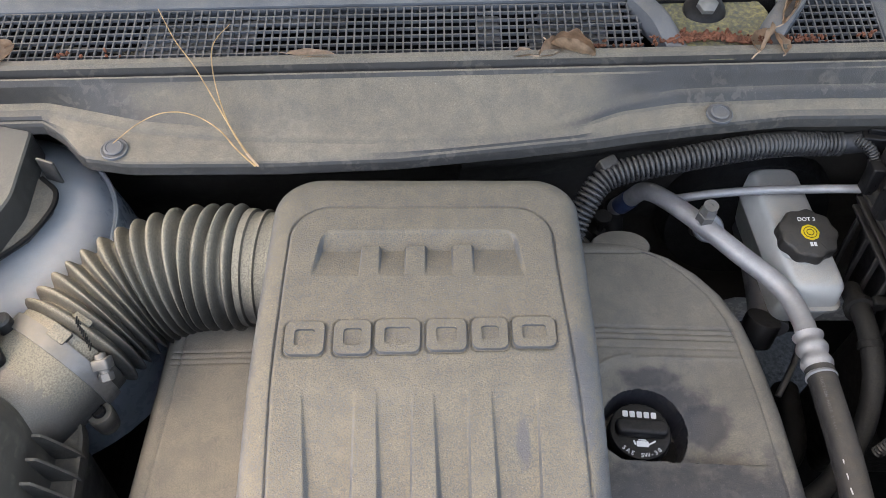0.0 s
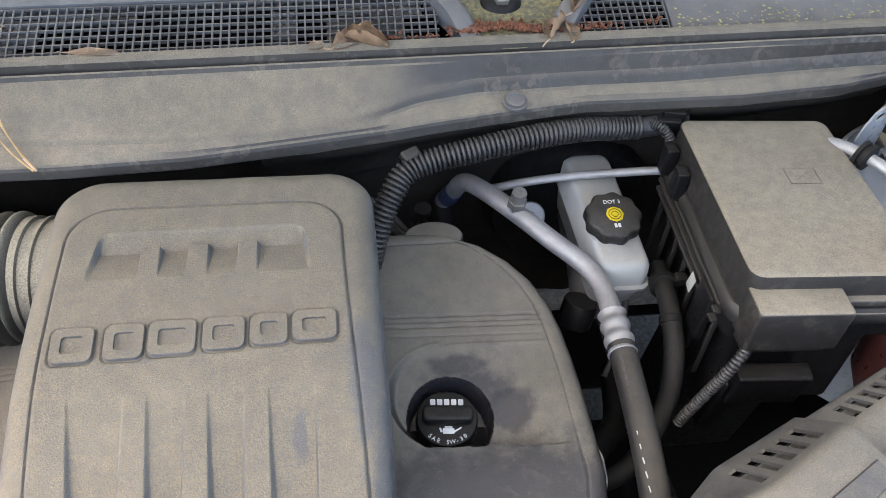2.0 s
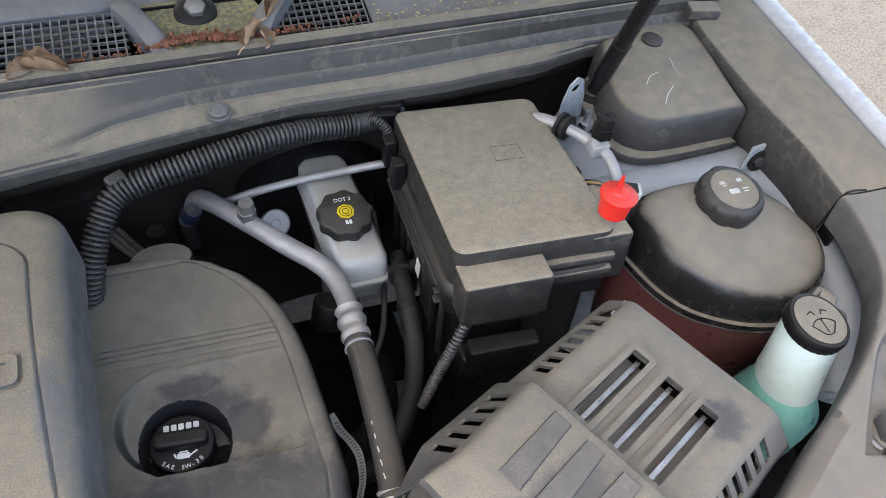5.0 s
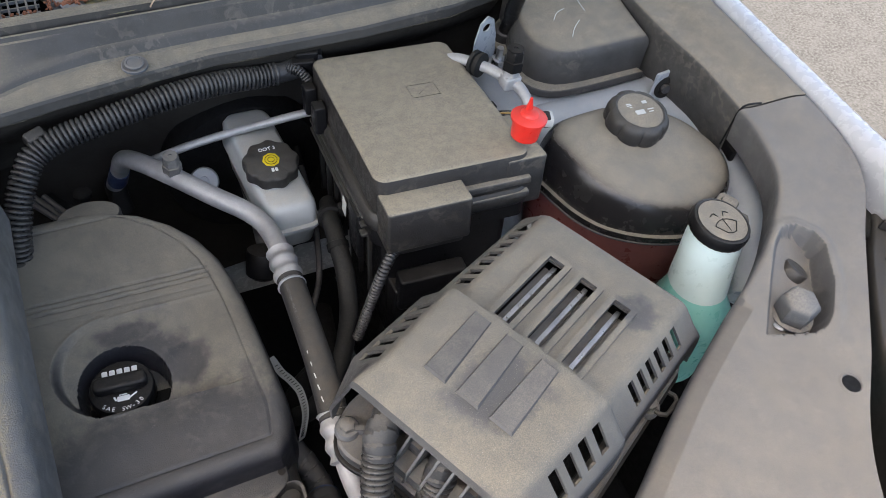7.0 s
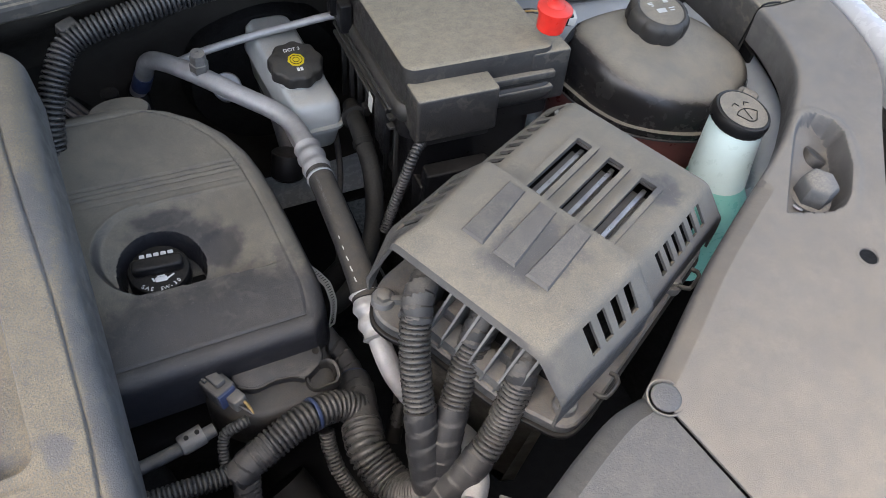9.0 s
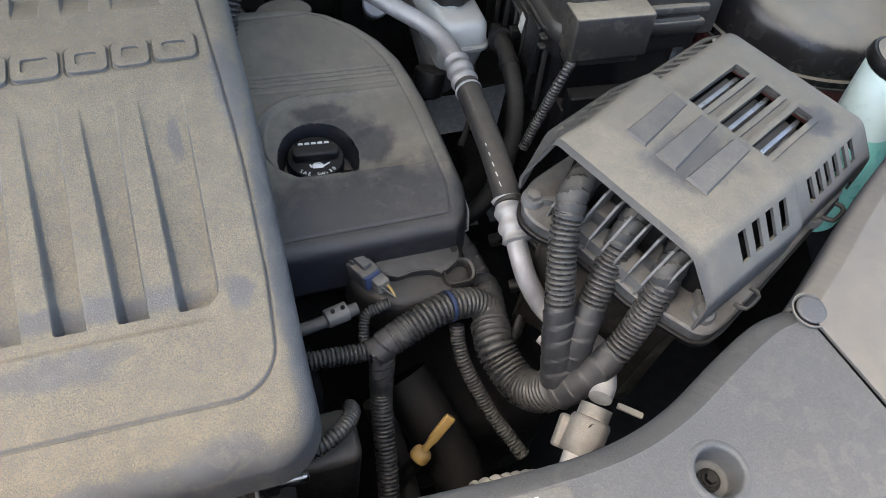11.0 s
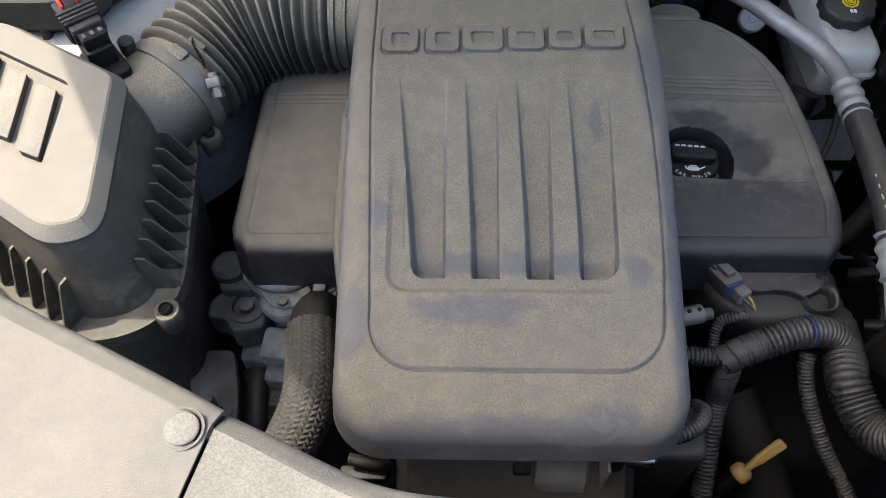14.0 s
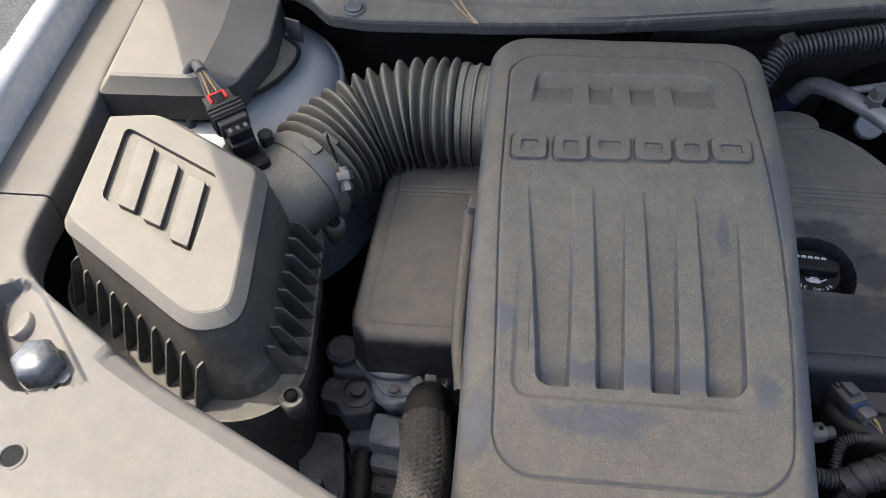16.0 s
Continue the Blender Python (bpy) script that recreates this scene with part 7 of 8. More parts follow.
def dipstick():
    t = thing("oil_dipstick", (0.228, 0.006, 0.70), "straw yellow plastic dipstick handle", "dipstick")
    part("collar", lathe(((0.009, -0.006), (0.0105, -0.004), (0.0105, 0.003), (0.009, 0.006), (0.006, 0.008), (0, 0.008)), 24, along((0.228, 0.007, 0.716), (0.25, 0.02, 0.737))), "straw", t)
    part("handle", turn(loft([[Vector((x, y, z)) for x, y in rr(w, d, 0.002, 3)] for w, d, z in ((0.0065, 0.0065, 0.0), (0.007, 0.0065, 0.010), (0.0105, 0.006, 0.018), (0.0118, 0.006, 0.044), (0.010, 0.005, 0.047))]), along((0.231, 0.009, 0.720), (0.256, 0.023, 0.744), 40)), "straw", t)
    part("guide_tube", tube(((0.228, 0.007, 0.714), (0.222, 0.004, 0.700), (0.205, 0.0, 0.66), (0.19, 0.0, 0.58)), 0.0075, 12), "dark", t)


dipstick()


# ---- below the covers ----
def engine_block():
    t = thing("engine_block", (0.0, 0.3, 0.45), "grimy engine block and castings below the covers, their shade painted near black", "engine")
    # dark and void boxes hold the shade below the covers in their colour
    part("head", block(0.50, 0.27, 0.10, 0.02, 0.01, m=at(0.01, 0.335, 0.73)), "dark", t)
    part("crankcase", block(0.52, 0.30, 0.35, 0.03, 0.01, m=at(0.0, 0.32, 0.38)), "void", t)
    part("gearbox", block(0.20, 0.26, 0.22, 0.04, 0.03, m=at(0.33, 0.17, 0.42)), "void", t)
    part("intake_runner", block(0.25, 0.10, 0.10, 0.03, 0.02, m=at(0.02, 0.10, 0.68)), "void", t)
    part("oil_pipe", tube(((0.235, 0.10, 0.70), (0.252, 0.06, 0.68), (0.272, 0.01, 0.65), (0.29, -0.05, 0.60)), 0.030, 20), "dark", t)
    part("side_pipe", tube(((0.20, 0.08, 0.70), (0.212, 0.04, 0.66), (0.222, -0.02, 0.60)), 0.014, 14), "black", t)
    part("throttle_body", join(lathe(((0.020, 0), (0.026, 0.002), (0.028, 0.01), (0.027, 0.045), (0.023, 0.05), (0, 0.05)), 32, along((0.010, -0.012, 0.800), (0.066, -0.016, 0.796))), lathe(((0.007, 0), (0.008, 0.001), (0.008, 0.018), (0, 0.018)), 16, along((0.046, -0.034, 0.79), (0.064, -0.036, 0.788)))), "castgrey", t, "grey cast throttle body", smooth=30)
    part("throttle_plug", join(block(0.016, 0.022, 0.022, 0.003, 0.002, m=at(0.0, -0.018, 0.80)), tube(((0.0, -0.02, 0.795), (-0.004, -0.03, 0.775), (0.004, -0.035, 0.755)), 0.006, 12)), "clean", t)
    part("heat_plate", block(0.003, 0.05, 0.12, 0.001, 0.0008, m=at(0.069, -0.012, 0.735)), "cast", t)
    part("plate_bracket", join(block(0.014, 0.03, 0.10, 0.003, 0.002, m=at(0.080, -0.010, 0.745)), block(0.03, 0.02, 0.018, 0.003, 0.002, m=at(0.085, -0.006, 0.835))), "black", t)
    part("vacuum_rod", lathe(((0.0045, 0), (0.0048, 0.001), (0.0048, 0.024), (0.003, 0.026), (0, 0.026)), 14, along((0.086, -0.022, 0.842), (0.112, -0.022, 0.839))), "steel", t)
    part("manifold_flank", block(0.09, 0.05, 0.14, 0.012, 0.008, m=at(0.115, 0.005, 0.70)), "black", t)
    part("manifold_shell", lathe(((0.09, 0), (0.10, 0.01), (0.10, 0.20), (0.09, 0.21), (0, 0.21)), 40, along((-0.11, 0.03, 0.735), (0.10, 0.03, 0.735))), "black", t)
    part("left_hook", join(tube(((-0.150, -0.02, 0.83), (-0.128, -0.024, 0.828), (-0.118, -0.022, 0.818), (-0.120, -0.026, 0.80), (-0.150, -0.03, 0.795)), 0.0055, 12), block(0.04, 0.012, 0.006, 0.002, 0.001, m=at(-0.138, -0.028, 0.812))), "clean", t)
    part("purge_hose", tube(((0.112, -0.012, 0.866), (0.130, -0.008, 0.868), (0.148, 0.004, 0.862), (0.158, 0.02, 0.845), (0.160, 0.035, 0.82)), 0.0068, 12, ridge=0.0008, pitch=0.004), "loom", t, smooth=70)
    return t


engine_block()


def left_castings():
    t = thing("timing_case", (-0.24, 0.17, 0.70), "grimy grey cast timing case with bosses and bolts", "engine casting")
    part("case", slab(round_poly([(-0.275, 0.24), (-0.275, 0.19), (-0.262, 0.172), (-0.225, 0.168), (-0.17, 0.172), (-0.165, 0.24)], 0.01), 0.60, 0.772, 0.006), "castblue", t, smooth=30)
    part("neck", lathe(((0.0215, 0.69), (0.0195, 0.70), (0.0185, 0.74), (0.0195, 0.768), (0.025, 0.772), (0.026, 0.780), (0.024, 0.784), (0.0, 0.785)), 30, at(-0.238, 0.166, 0.0)), "castblue", t)
    lug = round_poly([(-0.285, 0.185), (-0.262, 0.168), (-0.248, 0.150), (-0.226, 0.150), (-0.206, 0.160), (-0.185, 0.158), (-0.175, 0.178), (-0.20, 0.205), (-0.28, 0.205)], 0.007)
    part("gasket_face", slab(lug, 0.777, 0.7885, 0.002), "castblue", t, smooth=30)
    part("lifting_loop", tube(((-0.275, 0.195, 0.795), (-0.268, 0.178, 0.797), (-0.245, 0.170, 0.798), (-0.222, 0.174, 0.797), (-0.213, 0.190, 0.795)), 0.0062, 12), "castblue", t)
    for x, y, z, w, d, h in ((-0.236, 0.124, 0.735, 0.050, 0.036, 0.024), (-0.240, 0.112, 0.700, 0.042, 0.034, 0.024), (-0.252, 0.100, 0.662, 0.052, 0.036, 0.026), (-0.276, 0.150, 0.655, 0.030, 0.055, 0.062), (-0.215, 0.10, 0.64, 0.02, 0.02, 0.05)):
        part("step", block(w, d, h, 0.006, 0.004, m=at(x, y, z, rz=-6)), "castblue", t, smooth=30)
    arm = round_poly([(-0.322, 0.172), (-0.322, 0.150), (-0.300, 0.148), (-0.292, 0.132), (-0.262, 0.138), (-0.256, 0.162), (-0.262, 0.19), (-0.30, 0.19)], 0.008)
    part("mount_arm", slab(arm, 0.73, 0.765, 0.005), "castdark", t, smooth=30)
    part("mount_boss", lathe(((0.020, 0.760), (0.020, 0.768), (0.015, 0.7695), (0.0135, 0.764), (0.009, 0.764), (0.008, 0.772), (0.0, 0.773)), 26, at(-0.280, 0.163, 0)), "castdark", t)
    part("upper_boss", join(lathe(((0.018, 0.74), (0.018, 0.79), (0.014, 0.794), (0, 0.794)), 20, at(-0.300, 0.200, 0)), block(0.04, 0.03, 0.03, 0.008, 0.004, m=at(-0.29, 0.19, 0.75))), "castdark", t)
    part("cross_brace", block(0.034, 0.014, 0.004, 0.002, 0.001, m=at(-0.198, 0.170, 0.7885, rz=-8)), "cast", t)
    part("oil_control_plug", join(block(0.020, 0.013, 0.010, 0.003, 0.002, m=at(-0.196, 0.186, 0.788, rz=-10)), block(0.006, 0.02, 0.006, 0.002, 0.001, m=at(-0.206, 0.192, 0.793, rz=-10))), "mesh", t, "grey electrical plug")
    part("plug_wire", tube(((-0.206, 0.197, 0.794), (-0.212, 0.206, 0.797), (-0.216, 0.218, 0.797)), 0.0016, 8), "red", t, "red wire")
    for x, y, z in ((-0.268, 0.182, 0.7885), (-0.188, 0.170, 0.7885), (-0.236, 0.155, 0.7885), (-0.25, 0.092, 0.688)):
        part("bolt", lathe(((0.0075, 0), (0.0075, 0.0015), (0.0052, 0.0015), (0.0052, 0.007), (0, 0.007)), 12, at(x, y, z)), "cast", t)
    c = thing("drive_chain_guard", (-0.26, 0.10, 0.55), "dark knobbly belt edge beside the engine", "belt")
    part("belt", tube(((-0.283, 0.128, 0.68), (-0.279, 0.105, 0.64), (-0.272, 0.075, 0.59), (-0.265, 0.05, 0.50)), 0.012, 10, ridge=0.003, pitch=0.008), "chain", c)


left_castings()


def radiator_hose():
    t = thing("radiator_hose", (-0.2, 0.05, 0.80), "thick rubber radiator hose in a braided sleeve", "hose")
    part("hose", tube(((-0.197, 0.156, 0.755), (-0.1975, 0.146, 0.785), (-0.196, 0.122, 0.818), (-0.193, 0.095, 0.833), (-0.191, 0.08, 0.838)), 0.0230, 26), "rubber", t)
    pts = spline(((-0.194, 0.100, 0.832), (-0.189, 0.070, 0.841), (-0.187, 0.040, 0.842), (-0.192, 0.012, 0.839), (-0.207, -0.020, 0.830), (-0.228, -0.052, 0.812), (-0.25, -0.082, 0.785)), 0.0007)
    rings = []
    for i, (p, (u, w)) in enumerate(zip(pts, frames_along(pts))):
        ring = []
        swell = 0.0006 * math.sin(i * 0.02) + 0.0010 * ease(i * 0.0007, 0.012, 0.0)
        for k in range(168):
            a = 2 * math.pi * k / 168
            v = 2 * (i * 0.0007 / 0.0046 + abs(k % 12 - 6) / 6 * 0.75) + 0.15 * math.sin(k * 1.7)
            r = 0.0240 + swell + 0.00075 * math.sin(math.pi * v) - 0.0007 * (k % 6 == 0)
            ring.append(p + (u * math.cos(a) + w * math.sin(a)) * r)
        rings.append(ring)
    part("braided_sleeve", loft(rings), "braid", t, "grey braided sleeve", smooth=75)
    m = along((-0.1985, 0.148, 0.778), (-0.1975, 0.140, 0.796))
    clamp = part("spring_clamp", lathe(((0.0232, 0), (0.0244, 0.0005), (0.0244, 0.0075), (0.0232, 0.008)), 36, m, caps=(False, False)), "castblue", t, "dull grey spring clamp")
    for a, h in ((118, 0.012), (84, 0.010)):
        part("clamp_ear", block(0.008, 0.013, h, 0.002, 0.001, m=m @ at(0.0262 * math.cos(radians(a)), 0.0262 * math.sin(radians(a)), 0.008, rz=a)), "castgrey", clamp)


radiator_hose()


def vent_tube():
    t = thing("drain_tube", (0.43, 0.28, 0.88), "thin corrugated black tube hanging below the fuse box", "tube")
    part("tube", tube(((0.468, 0.312, 0.925), (0.452, 0.296, 0.934), (0.441, 0.287, 0.925), (0.432, 0.283, 0.900), (0.421, 0.279, 0.862), (0.414, 0.276, 0.838)), 0.0052, 12, ridge=0.0008, pitch=0.0038), "loom", t, smooth=70)
    h = thing("heater_hose", (0.42, 0.36, 0.85), "dusty rubber heater hose curving down to the firewall side", "hose")
    part("hose", tube(((0.445, 0.46, 0.84), (0.434, 0.415, 0.862), (0.428, 0.38, 0.868), (0.424, 0.34, 0.855), (0.412, 0.30, 0.825), (0.385, 0.265, 0.79), (0.355, 0.25, 0.765), (0.33, 0.26, 0.74)), 0.0105, 16), "rubber", h)
    part("hose_clip", lathe(((0.0105, 0), (0.0122, 0.001), (0.0122, 0.008), (0.0105, 0.009)), 24, along((0.428, 0.38, 0.868), (0.424, 0.34, 0.855)), caps=(False, False)), "dark", h)


vent_tube()

# ---- litter on the cowl ----
def needles():
    paths = (
        [(-0.289, 0.664, 1.052), (-0.262, 0.615, 1.051), (-0.237, 0.580, 1.046), (-0.203, 0.530, 1.022), (-0.188, 0.510, 1.010), (-0.174, 0.494, 1.003)],
        [(-0.212, 0.640, 1.052), (-0.221, 0.612, 1.055), (-0.222, 0.590, 1.053), (-0.216, 0.562, 1.040), (-0.205, 0.535, 1.020), (-0.190, 0.512, 1.010), (-0.1745, 0.493, 1.004)],
        [(-0.314, 0.518, 1.008), (-0.290, 0.535, 1.018), (-0.265, 0.543, 1.024), (-0.238, 0.540, 1.024), (-0.213, 0.527, 1.018), (-0.195, 0.509, 1.010), (-0.176, 0.493, 1.003)],
    )
    t = thing("pine_needles", (-0.175, 0.493, 1.002), "dry tan pine needle bundle lying on the cowl", "pine needles")
    for p in paths:
        part("needle", tube(p, lambda s: 0.0004 + 0.0005 * s, 6, step=0.004), "needle", t)
    part("sheath", tube(((-0.185, 0.505, 1.0075), (-0.173, 0.4925, 1.0035)), 0.0012, 6, step=0.003), "leaf", t)


needles()


def dry_leaf(at_, size, curl, turn_, label, seed):
    random.seed(seed)
    n, m = 18, 10
    bm = bmesh.new()
    rows = []
    for i in range(n + 1):
        s = i / n
        half = 0.36 * math.sin(math.pi * min(1, s * 0.94 + 0.03)) ** 0.7 * (1 + 0.07 * math.sin(s * 17 + seed))
        row = []
        for j in range(m + 1):
            k = 2 * j / m - 1
            a = k * curl
            row.append(bm.verts.new((size * (s - 0.5), size * half * math.sin(a) / max(0.3, curl), size * (0.05 + half * (1 - math.cos(a)) * 0.9 + 0.05 * noise.noise(Vector((s * 5, k * 3, seed)))))))
        rows.append(row)
    for a, b in zip(rows, rows[1:]):
        for j in range(m):
            bm.faces.new((a[j], a[j + 1], b[j + 1], b[j]))
    bmesh.ops.solidify(bm, geom=list(bm.faces), thickness=size * 0.012)
    turn(bm, at_ @ turn_)
    t = thing("dry_leaf", at_.translation, label, "leaf", "fallen leaves")
    part("blade", bm, "leaf", t, smooth=60)
    st = tube(((-size * 0.5, 0, size * 0.05), (-size * 0.62, 0.002, size * 0.06), (-size * 0.72, 0.006, size * 0.03)), 0.0008, 6, step=0.003)
    part("stalk", turn(st, at_ @ turn_), "leaf", t)


dry_leaf(at(0.108, 0.612, 1.043), 0.034, 1.3, at(0, 0, 0, rx=25, rz=40), "curled pale brown dry leaf caught on the screen", 3)
dry_leaf(at(0.130, 0.610, 1.043), 0.045, 2.3, at(0, 0, 0, rx=15, rz=-22), "rolled grey-brown dry leaf on the screen", 5)
dry_leaf(at(0.080, 0.603, 1.043), 0.022, 1.2, at(0, 0, 0, rz=10), "small reddish brown dry leaf", 7)
dry_leaf(at(0.327, 0.622, 1.045), 0.042, 1.5, at(0, 0, 0, rx=-50, rz=55), "crumpled pink-brown dry leaf standing in the corner", 9)
dry_leaf(at(0.336, 0.618, 1.045), 0.03, 1.2, at(0, 0, 0, rx=30, rz=95), "crumpled reddish dry leaf", 11)
dry_leaf(at(-0.128, 0.602, 1.044), 0.048, 1.1, at(0, 0, 0, rz=-4) @ Matrix.Diagonal((1, 0.42, 0.35, 1)), "thin rolled yellow-brown dry leaf on the cowl edge", 13)
dry_leaf(at(-0.432, 0.600, 1.044), 0.04, 1.3, at(0, 0, 0, rx=20, rz=70), "orange-brown dry leaf by the screen", 15)
dry_leaf(at(0.352, 0.655, 1.052), 0.04, 2.2, at(0, 0, 0, rz=60), "dark rolled dry leaf in the corner", 17)


def crumbs():
    random.seed(21)
    bm = bmesh.new()
    spots = [(0.236, 0.624, 0.02, 90), (0.262, 0.628, 0.02, 110), (0.29, 0.626, 0.02, 110), (0.314, 0.624, 0.014, 60), (0.352, 0.624, 0.02, 30), (0.376, 0.627, 0.02, 26), (0.185, 0.612, 0.03, 16), (0.43, 0.632, 0.012, 10), (-0.36, 0.602, 0.03, 10), (0.155, 0.607, 0.006, 12)]
    for cx, cy, r, n in spots:
        for _ in range(n):
            x, y = random.gauss(cx, r * 0.6), cy + abs(random.gauss(0, 0.006)) + 0.034 * (cx - 0.27) * 0
            y = max(y, lip_y(x) + 0.026)
            pile = 0.007 * math.exp(-((x - 0.262) / 0.03) ** 2) * max(0, 1 - (y - lip_y(x) - 0.02) / 0.03)
            z = 1.041 + pile * random.random() + 0.001
            s = random.uniform(0.0011, 0.0023)
            m = at(x, y, z, rx=random.uniform(0, 180), ry=random.uniform(0, 180), rz=random.uniform(0, 180)) @ Matrix.Diagonal((s * 1.5, s, s * 0.8, 1))
            bmesh.ops.create_icosphere(bm, subdivisions=1, radius=1.0, matrix=m)
    solid("bark_crumbs", bm, "seed", "red-brown crumbs of bark heaped at the cowl edge", "crumbs", "stuff", smooth=0)
    bm = bmesh.new()
    random.seed(5)
    for _ in range(420):
        if random.random() < 0.5:
            x, y, z = random.uniform(0.46, 0.90), 0, 0
            y = lip_y(x) + 0.026 + abs(random.gauss(0, 0.012))
            z = 1.0375 + 0.10 * (y - 0.62)
        else:
            a, r = random.uniform(0, 6.28), random.gauss(0.03, 0.012)
            x, y, z = 0.285 + r * math.cos(a), 0.662 + 0.6 * r * math.sin(a), 1.0245
        s = random.uniform(0.0005, 0.0014)
        bmesh.ops.create_icosphere(bm, subdivisions=1, radius=1.0, matrix=at(x, y, z) @ Matrix.Diagonal((s * 1.6, s * 1.3, s * 0.5, 1)))
    solid("pollen_grit", bm, "pollen", "yellow-green pollen grit in the wiper recess", "grit", "stuff", smooth=0)


crumbs()


def wiper_pivot():
    t = thing("wiper_pivot", (0.275, 0.672, 1.03), "dark wiper spindle with a dull metal nut", "wiper")
    part("spindle", lathe(((0.022, -0.004), (0.022, 0.012), (0.018, 0.016), (0.012, 0.018), (0, 0.018)), 28, at(0.275, 0.682, 1.03, rx=20)), "clean", t)
    part("nut", lathe(((0.011, 0.016), (0.011, 0.024), (0.006, 0.027), (0, 0.027)), 6, at(0.275, 0.682, 1.03, rx=20)), "cast", t)
    part("arm", tube(((0.275, 0.69, 1.055), (0.25, 0.715, 1.08), (0.19, 0.74, 1.09), (0.0, 0.76, 1.095)), 0.009, 12), "clean", t)


wiper_pivot()


# ---- small things in the bay ----
def tag_strip():
    t = thing("paper_tag", (0.335, 0.30, 0.76), "creased white printed paper tag hanging by the engine", "tag")
    pts = spline(((0.330, 0.322, 0.772), (0.337, 0.302, 0.768), (0.347, 0.275, 0.772), (0.345, 0.245, 0.778), (0.336, 0.222, 0.786), (0.328, 0.205, 0.80)), 0.004)
    rows = [[p + Vector((0.0042 * k, 0.0015 * k, 0.001 * math.sin(i))) for k in (-1, 0, 1)] for i, p in enumerate(pts)]
    part("strip", thicken(sweep(rows), 0.0006), "label", t, smooth=60)
    for i in range(3, len(pts) - 2, 1):
        part("print_bar", block(0.004, 0.0009, 0.0005, 0.0004, 0.0002, m=at(pts[i].x, pts[i].y, pts[i].z + 0.0012, rz=15)), "dark", t)


tag_strip()


def dark_corner():
    """Pipes and brackets in the shadow behind the engine."""
    b = thing("brake_booster", (0.39, 0.63, 0.70), "black drum of the brake booster behind the reservoir", "booster")
    part("drum", lathe(((0.06, 0), (0.10, 0.01), (0.108, 0.03), (0.10, 0.055), (0.05, 0.06), (0, 0.06)), 40, along((0.385, 0.66, 0.77), (0.385, 0.58, 0.775))), "void", b)
    part("master_cylinder", tube(((0.39, 0.61, 0.775), (0.385, 0.52, 0.775), (0.378, 0.45, 0.772)), 0.021, 20), "castdark", b)
    part("round_plug", lathe(((0.019, 0), (0.020, 0.002), (0.020, 0.03), (0.016, 0.034), (0, 0.034)), 24, along((0.362, 0.448, 0.80), (0.352, 0.43, 0.76))), "clean", b)
    w = thing("rear_brackets", (0.15, 0.58, 0.78), "dark grey pressed bracket with ridges behind the engine", "bracket")
    for k in range(3):
        part("ridge", tube(((0.118 + 0.012 * k, 0.62 - 0.004 * k, 0.80), (0.146 + 0.010 * k, 0.59 - 0.004 * k, 0.785), (0.166 + 0.008 * k, 0.565, 0.78)), 0.004, 8), "castdark", w)
    part("plate", block(0.05, 0.07, 0.004, 0.004, 0.001, m=at(0.148, 0.592, 0.778, rz=35)), "dark", w)
    part("stud", join(lathe(((0.008, 0), (0.008, 0.006), (0.004, 0.007), (0.004, 0.03), (0, 0.03)), 12, at(0.188, 0.56, 0.81)), lathe(((0.010, 0.028), (0.010, 0.034), (0, 0.035)), 12, at(0.188, 0.56, 0.81))), "dark", w)
    for name, p, r, mt in (
        ("coolant_pipe", [(0.13, 0.50, 0.76), (0.16, 0.53, 0.79), (0.20, 0.545, 0.79), (0.235, 0.54, 0.77), (0.25, 0.53, 0.73)], 0.016, "rubber"),
        ("suction_stub", [(0.226, 0.655, 0.80), (0.224, 0.64, 0.78), (0.222, 0.628, 0.77), (0.224, 0.615, 0.74)], 0.013, "rubber"),
        ("gearbox_hose", [(0.33, 0.26, 0.74), (0.36, 0.30, 0.72), (0.40, 0.34, 0.70), (0.42, 0.42, 0.68)], 0.016, "dark"),
        ("brake_pipe", [(0.45, 0.60, 0.80), (0.445, 0.52, 0.76), (0.43, 0.45, 0.72), (0.40, 0.40, 0.70)], 0.004, "castdark"),
        ("gear_cable", [(0.36, 0.10, 0.70), (0.40, 0.16, 0.74), (0.43, 0.22, 0.72), (0.45, 0.30, 0.66)], 0.008, "loom"),
        ("coolant_hose", [(0.36, 0.20, 0.78), (0.385, 0.19, 0.80), (0.40, 0.165, 0.80), (0.39, 0.14, 0.785), (0.365, 0.145, 0.77)], 0.007, "clean"),
    ):
        t = thing(name, p[0], "dusty dark hose in the shadow of the bay", "hose")
        part("run", tube(p, r, 14), mt, t)
        part("end_band", tube([Vector(p[0]), Vector(p[0]) + (Vector(p[1]) - Vector(p[0])) * 0.3], r * 1.1, 14), "dark", t)
    c = thing("plastic_clip", (0.365, 0.057, 0.80), "small cream plastic clip", "clip", "cream clips")
    part("clip", block(0.008, 0.020, 0.005, 0.002, 0.001, m=at(0.365, 0.057, 0.80, rz=35)), "label", c)
    c2 = thing("plastic_clip", (0.419, -0.029, 0.80), "small cream plastic clip", "clip", "cream clips")
    part("clip", block(0.006, 0.026, 0.004, 0.0015, 0.001, m=at(0.419, -0.029, 0.80, rz=50)), "label", c2)
    f = thing("support_rail", (0.13, -0.085, 0.90), "dusty radiator support rail with a ribbed foil sleeve", "support rail")
    part("rail", tube(((-0.05, -0.092, 0.892), (0.08, -0.091, 0.893), (0.16, -0.090, 0.893), (0.232, -0.088, 0.889)), 0.012, 14), "fuse", f)
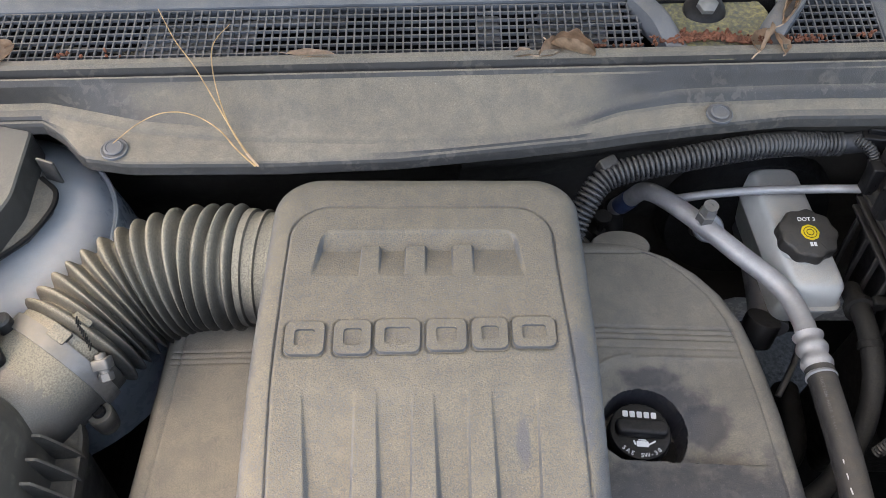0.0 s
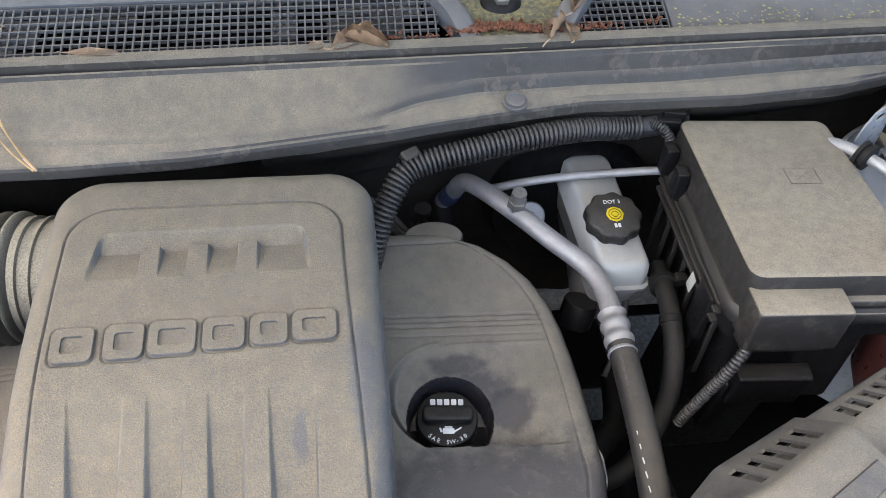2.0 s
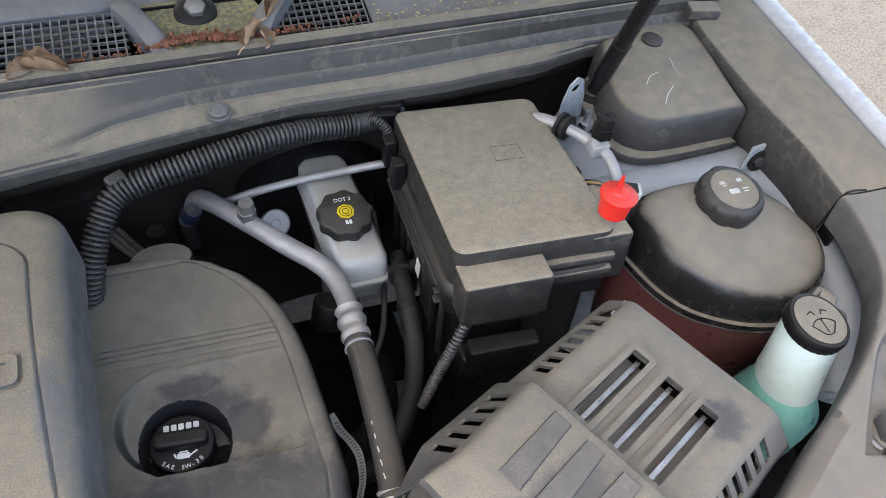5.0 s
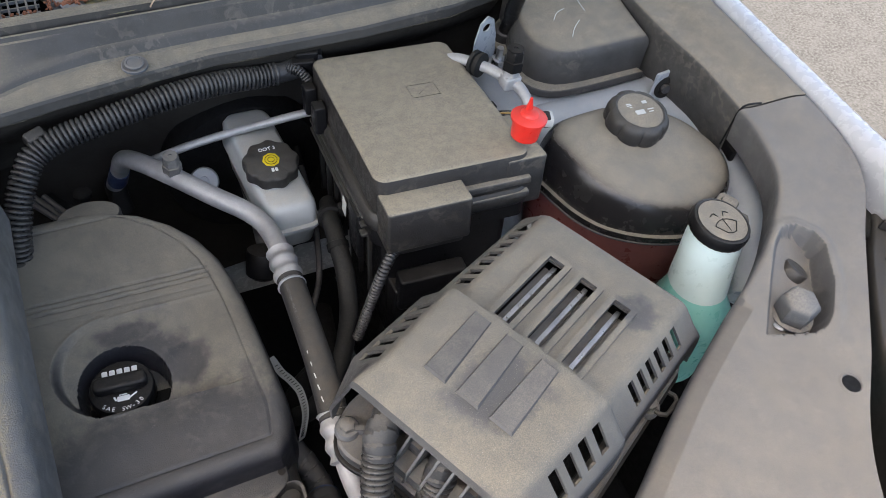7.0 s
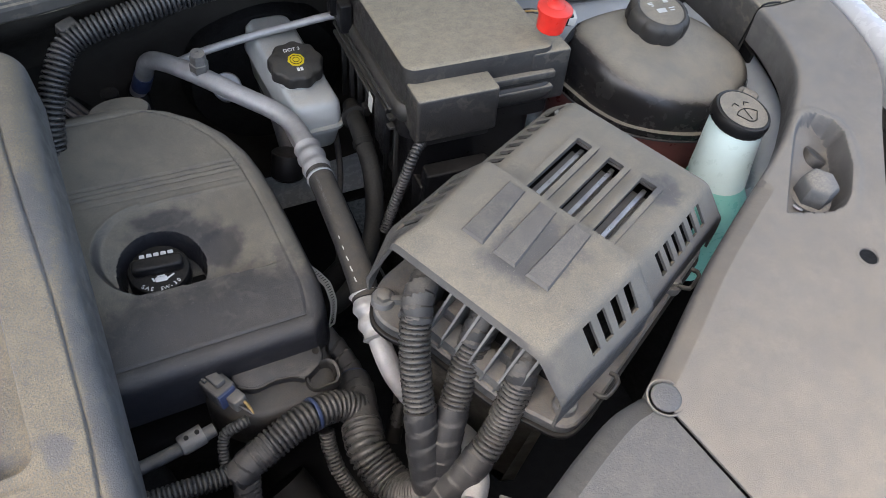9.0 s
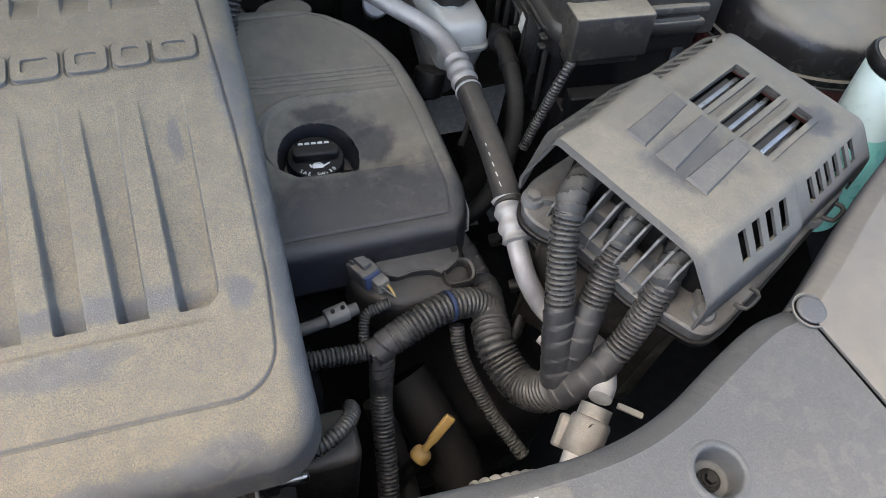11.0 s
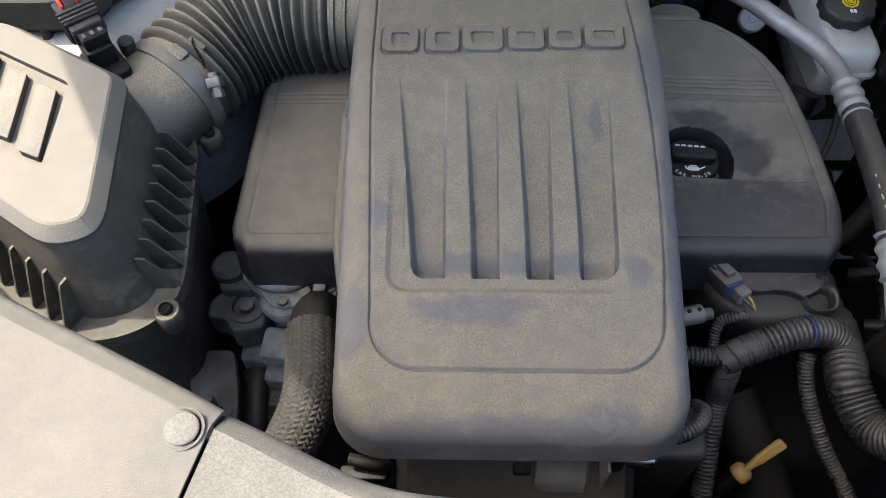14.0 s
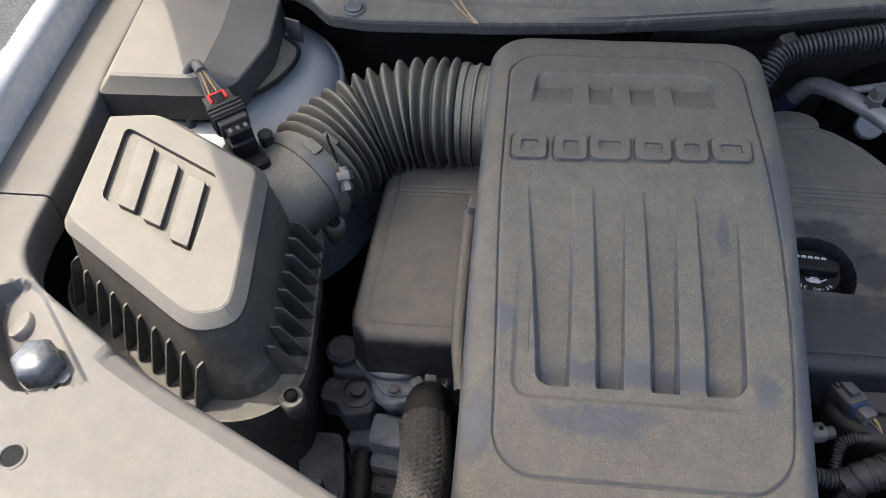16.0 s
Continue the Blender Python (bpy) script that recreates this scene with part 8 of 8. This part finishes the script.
    part("foil_sleeve", tube(((0.228, -0.088, 0.889), (0.25, -0.087, 0.885), (0.280, -0.088, 0.877)), 0.0125, 18, ridge=0.0016, pitch=0.009), "foil", f, "ribbed foil sleeve", smooth=70)
    h = thing("hose_bracket", (0.44, 0.44, 0.86), "small black clamp on the heater hose", "clamp")
    part("band", lathe(((0.0135, 0), (0.0155, 0.001), (0.0155, 0.009), (0.0135, 0.010)), 24, along((0.438, 0.43, 0.855), (0.432, 0.405, 0.865))), "dark", h)
    part("lug", block(0.014, 0.012, 0.014, 0.003, 0.002, m=at(0.452, 0.425, 0.86)), "dark", h)


dark_corner()


def right_corner():
    e = thing("hood_hinge_eye", (0.85, 0.41, 0.93), "pale metal bracket with a dark rubber grommet", "bracket")
    part("plate", block(0.034, 0.004, 0.06, 0.008, 0.001, m=at(0.852, 0.413, 0.92, rz=8)), "bluemetal", e)
    part("grommet", lathe(((0.013, -0.003), (0.014, 0.003), (0.009, 0.005), (0.007, 0.002), (0, 0.002)), 24, along((0.852, 0.41, 0.958), (0.85, 0.38, 0.962))), "rubber", e)
    part("grommet_bolt", lathe(((0.006, 0), (0.006, 0.006), (0, 0.006)), 6, along((0.852, 0.409, 0.958), (0.85, 0.38, 0.962))), "castdark", e)
    c = thing("grey_duct", (0.84, 0.25, 0.9), "pale grey plastic duct beside the coolant tank", "duct")
    part("duct", tube(((0.862, 0.38, 0.93), (0.872, 0.33, 0.928), (0.878, 0.27, 0.92), (0.858, 0.21, 0.905), (0.83, 0.16, 0.90)), 0.012, 12), "bluemetal", c)
    part("clip", block(0.006, 0.03, 0.03, 0.003, 0.001, m=at(0.868, 0.30, 0.930, rz=-8)), "clean", c)
    s = thing("washer_strap_bolt", (0.775, 0.19, 0.99), "grey bolt and tab beside the washer neck", "bolt")
    part("tab", block(0.03, 0.022, 0.005, 0.006, 0.002, m=at(0.772, 0.205, 0.99, rz=30)), "cowl", s)
    part("bolt", lathe(((0.011, 0), (0.011, 0.003), (0.008, 0.003), (0.008, 0.010), (0, 0.010)), 6, at(0.786, 0.19, 0.975)), "castdark", s)
    h = thing("headlight_housing", (0.85, 0.02, 0.94), "black ribbed rear housing of the headlight", "headlight")
    part("shell", slab(soft_rim([(0.935, 0.155), (0.98, 0.10), (0.92, -0.05), (0.85, -0.16), (0.74, -0.16), (0.79, -0.02), (0.87, 0.09)]), 0.90, 0.985, 0.012), "black", h, smooth=50)
    for k in range(6):
        x, y = 0.80 + 0.024 * k, -0.05 + 0.034 * k
        part("rib", block(0.06, 0.004, 0.012, 0.001, 0.001, m=at(x + 0.02, y - 0.01, 0.984, rz=-45)), "black", h)
    part("lens_edge", tube(((0.99, 0.12, 0.98), (0.97, 0.02, 0.975), (0.92, -0.1, 0.965), (0.86, -0.2, 0.95)), 0.006, 10), "white", h)
    # the ledge's panel seam, drawn as a thin black tube
    m = thing("seam_line", (0.85, 0.27, 0.99), "narrow dark seam in the ledge, drawn as a thin tube", "cable")
    part("run", tube(((0.852, 0.30, 0.965), (0.855, 0.301, 1.010), (0.862, 0.301, 1.019), (0.88, 0.298, 1.020)), 0.0012, 6), "clean", m)
    n = thing("hinge_nuts", (0.83, 0.66, 1.045), "small metal nuts on the hood hinge foot", "nut")
    part("foot", block(0.09, 0.04, 0.006, 0.006, 0.002, m=at(0.83, 0.665, 1.042, rz=6)), "label", n)
    for x in (0.80, 0.835, 0.865):
        part("nut", lathe(((0.012, 0), (0.012, 0.002), (0.008, 0.002), (0.008, 0.010), (0, 0.010)), 6, at(x, 0.663 + 0.1 * (x - 0.8), 1.048)), "steel", n)


right_corner()


def hose_print():
    ob = bpy.data.objects["refrigerant_line"]
    text = "SUCTION HOSE (16mm 5/8 In)"
    bms = []
    for i, ch in enumerate(text):
        if ch == " ":
            continue
        s = i / (len(text) - 1)
        y = 0.330 - 0.078 * s
        c = Vector((0.3640 - 0.0035 * s, y, 0.8757 + 0.0038 * s))
        a = radians(33)
        p = c + Vector((-math.sin(a), 0, math.cos(a))) * 0.01395
        bms.append(turn(letters(ch, 0.0036), pose(p.x, p.y, p.z, 0, -33, 0) @ pose(0, 0, 0, 0, 0, -92)))
    part("hose_print", join(*bms), "mesh", ob, smooth=0)
    rad = bpy.data.objects["radiator_hose"]
    for k, word in enumerate(("ENG", "UP")):
        flat_text("hose_print", rad, word, at(-0.202, 0.121 - 0.008 * k, 0.8405 + 0.0044 * k, rx=-30), 0.0068, "mesh")


hose_print()


def mount_bracket():
    t = thing("mount_bracket", (-0.31, 0.08, 0.74), "dark pressed bracket with a dull bolt beside the air box", "bracket")
    rim = round_poly([(-0.345, 0.125), (-0.325, 0.045), (-0.300, 0.022), (-0.278, 0.028), (-0.282, 0.075), (-0.295, 0.13)], 0.012)
    part("plate", slab(rim, 0.722, 0.734, 0.004), "castdark", t, smooth=30)
    part("washer", lathe(((0.017, 0.712), (0.0175, 0.7125), (0.0175, 0.715), (0.010, 0.7165), (0, 0.7165)), 28, at(-0.303, 0.060, 0.022)), "castdark", t)
    part("bolt", lathe(((0.0085, 0.7165), (0.0085, 0.723), (0.005, 0.7235), (0.005, 0.740), (0.004, 0.742), (0, 0.742)), 6, at(-0.303, 0.060, 0.022)), "castdark", t)
    part("side_strap", tube(((-0.275, 0.12, 0.70), (-0.272, 0.07, 0.69), (-0.27, 0.02, 0.66), (-0.268, -0.03, 0.62)), 0.012, 12), "black", t)


mount_bracket()
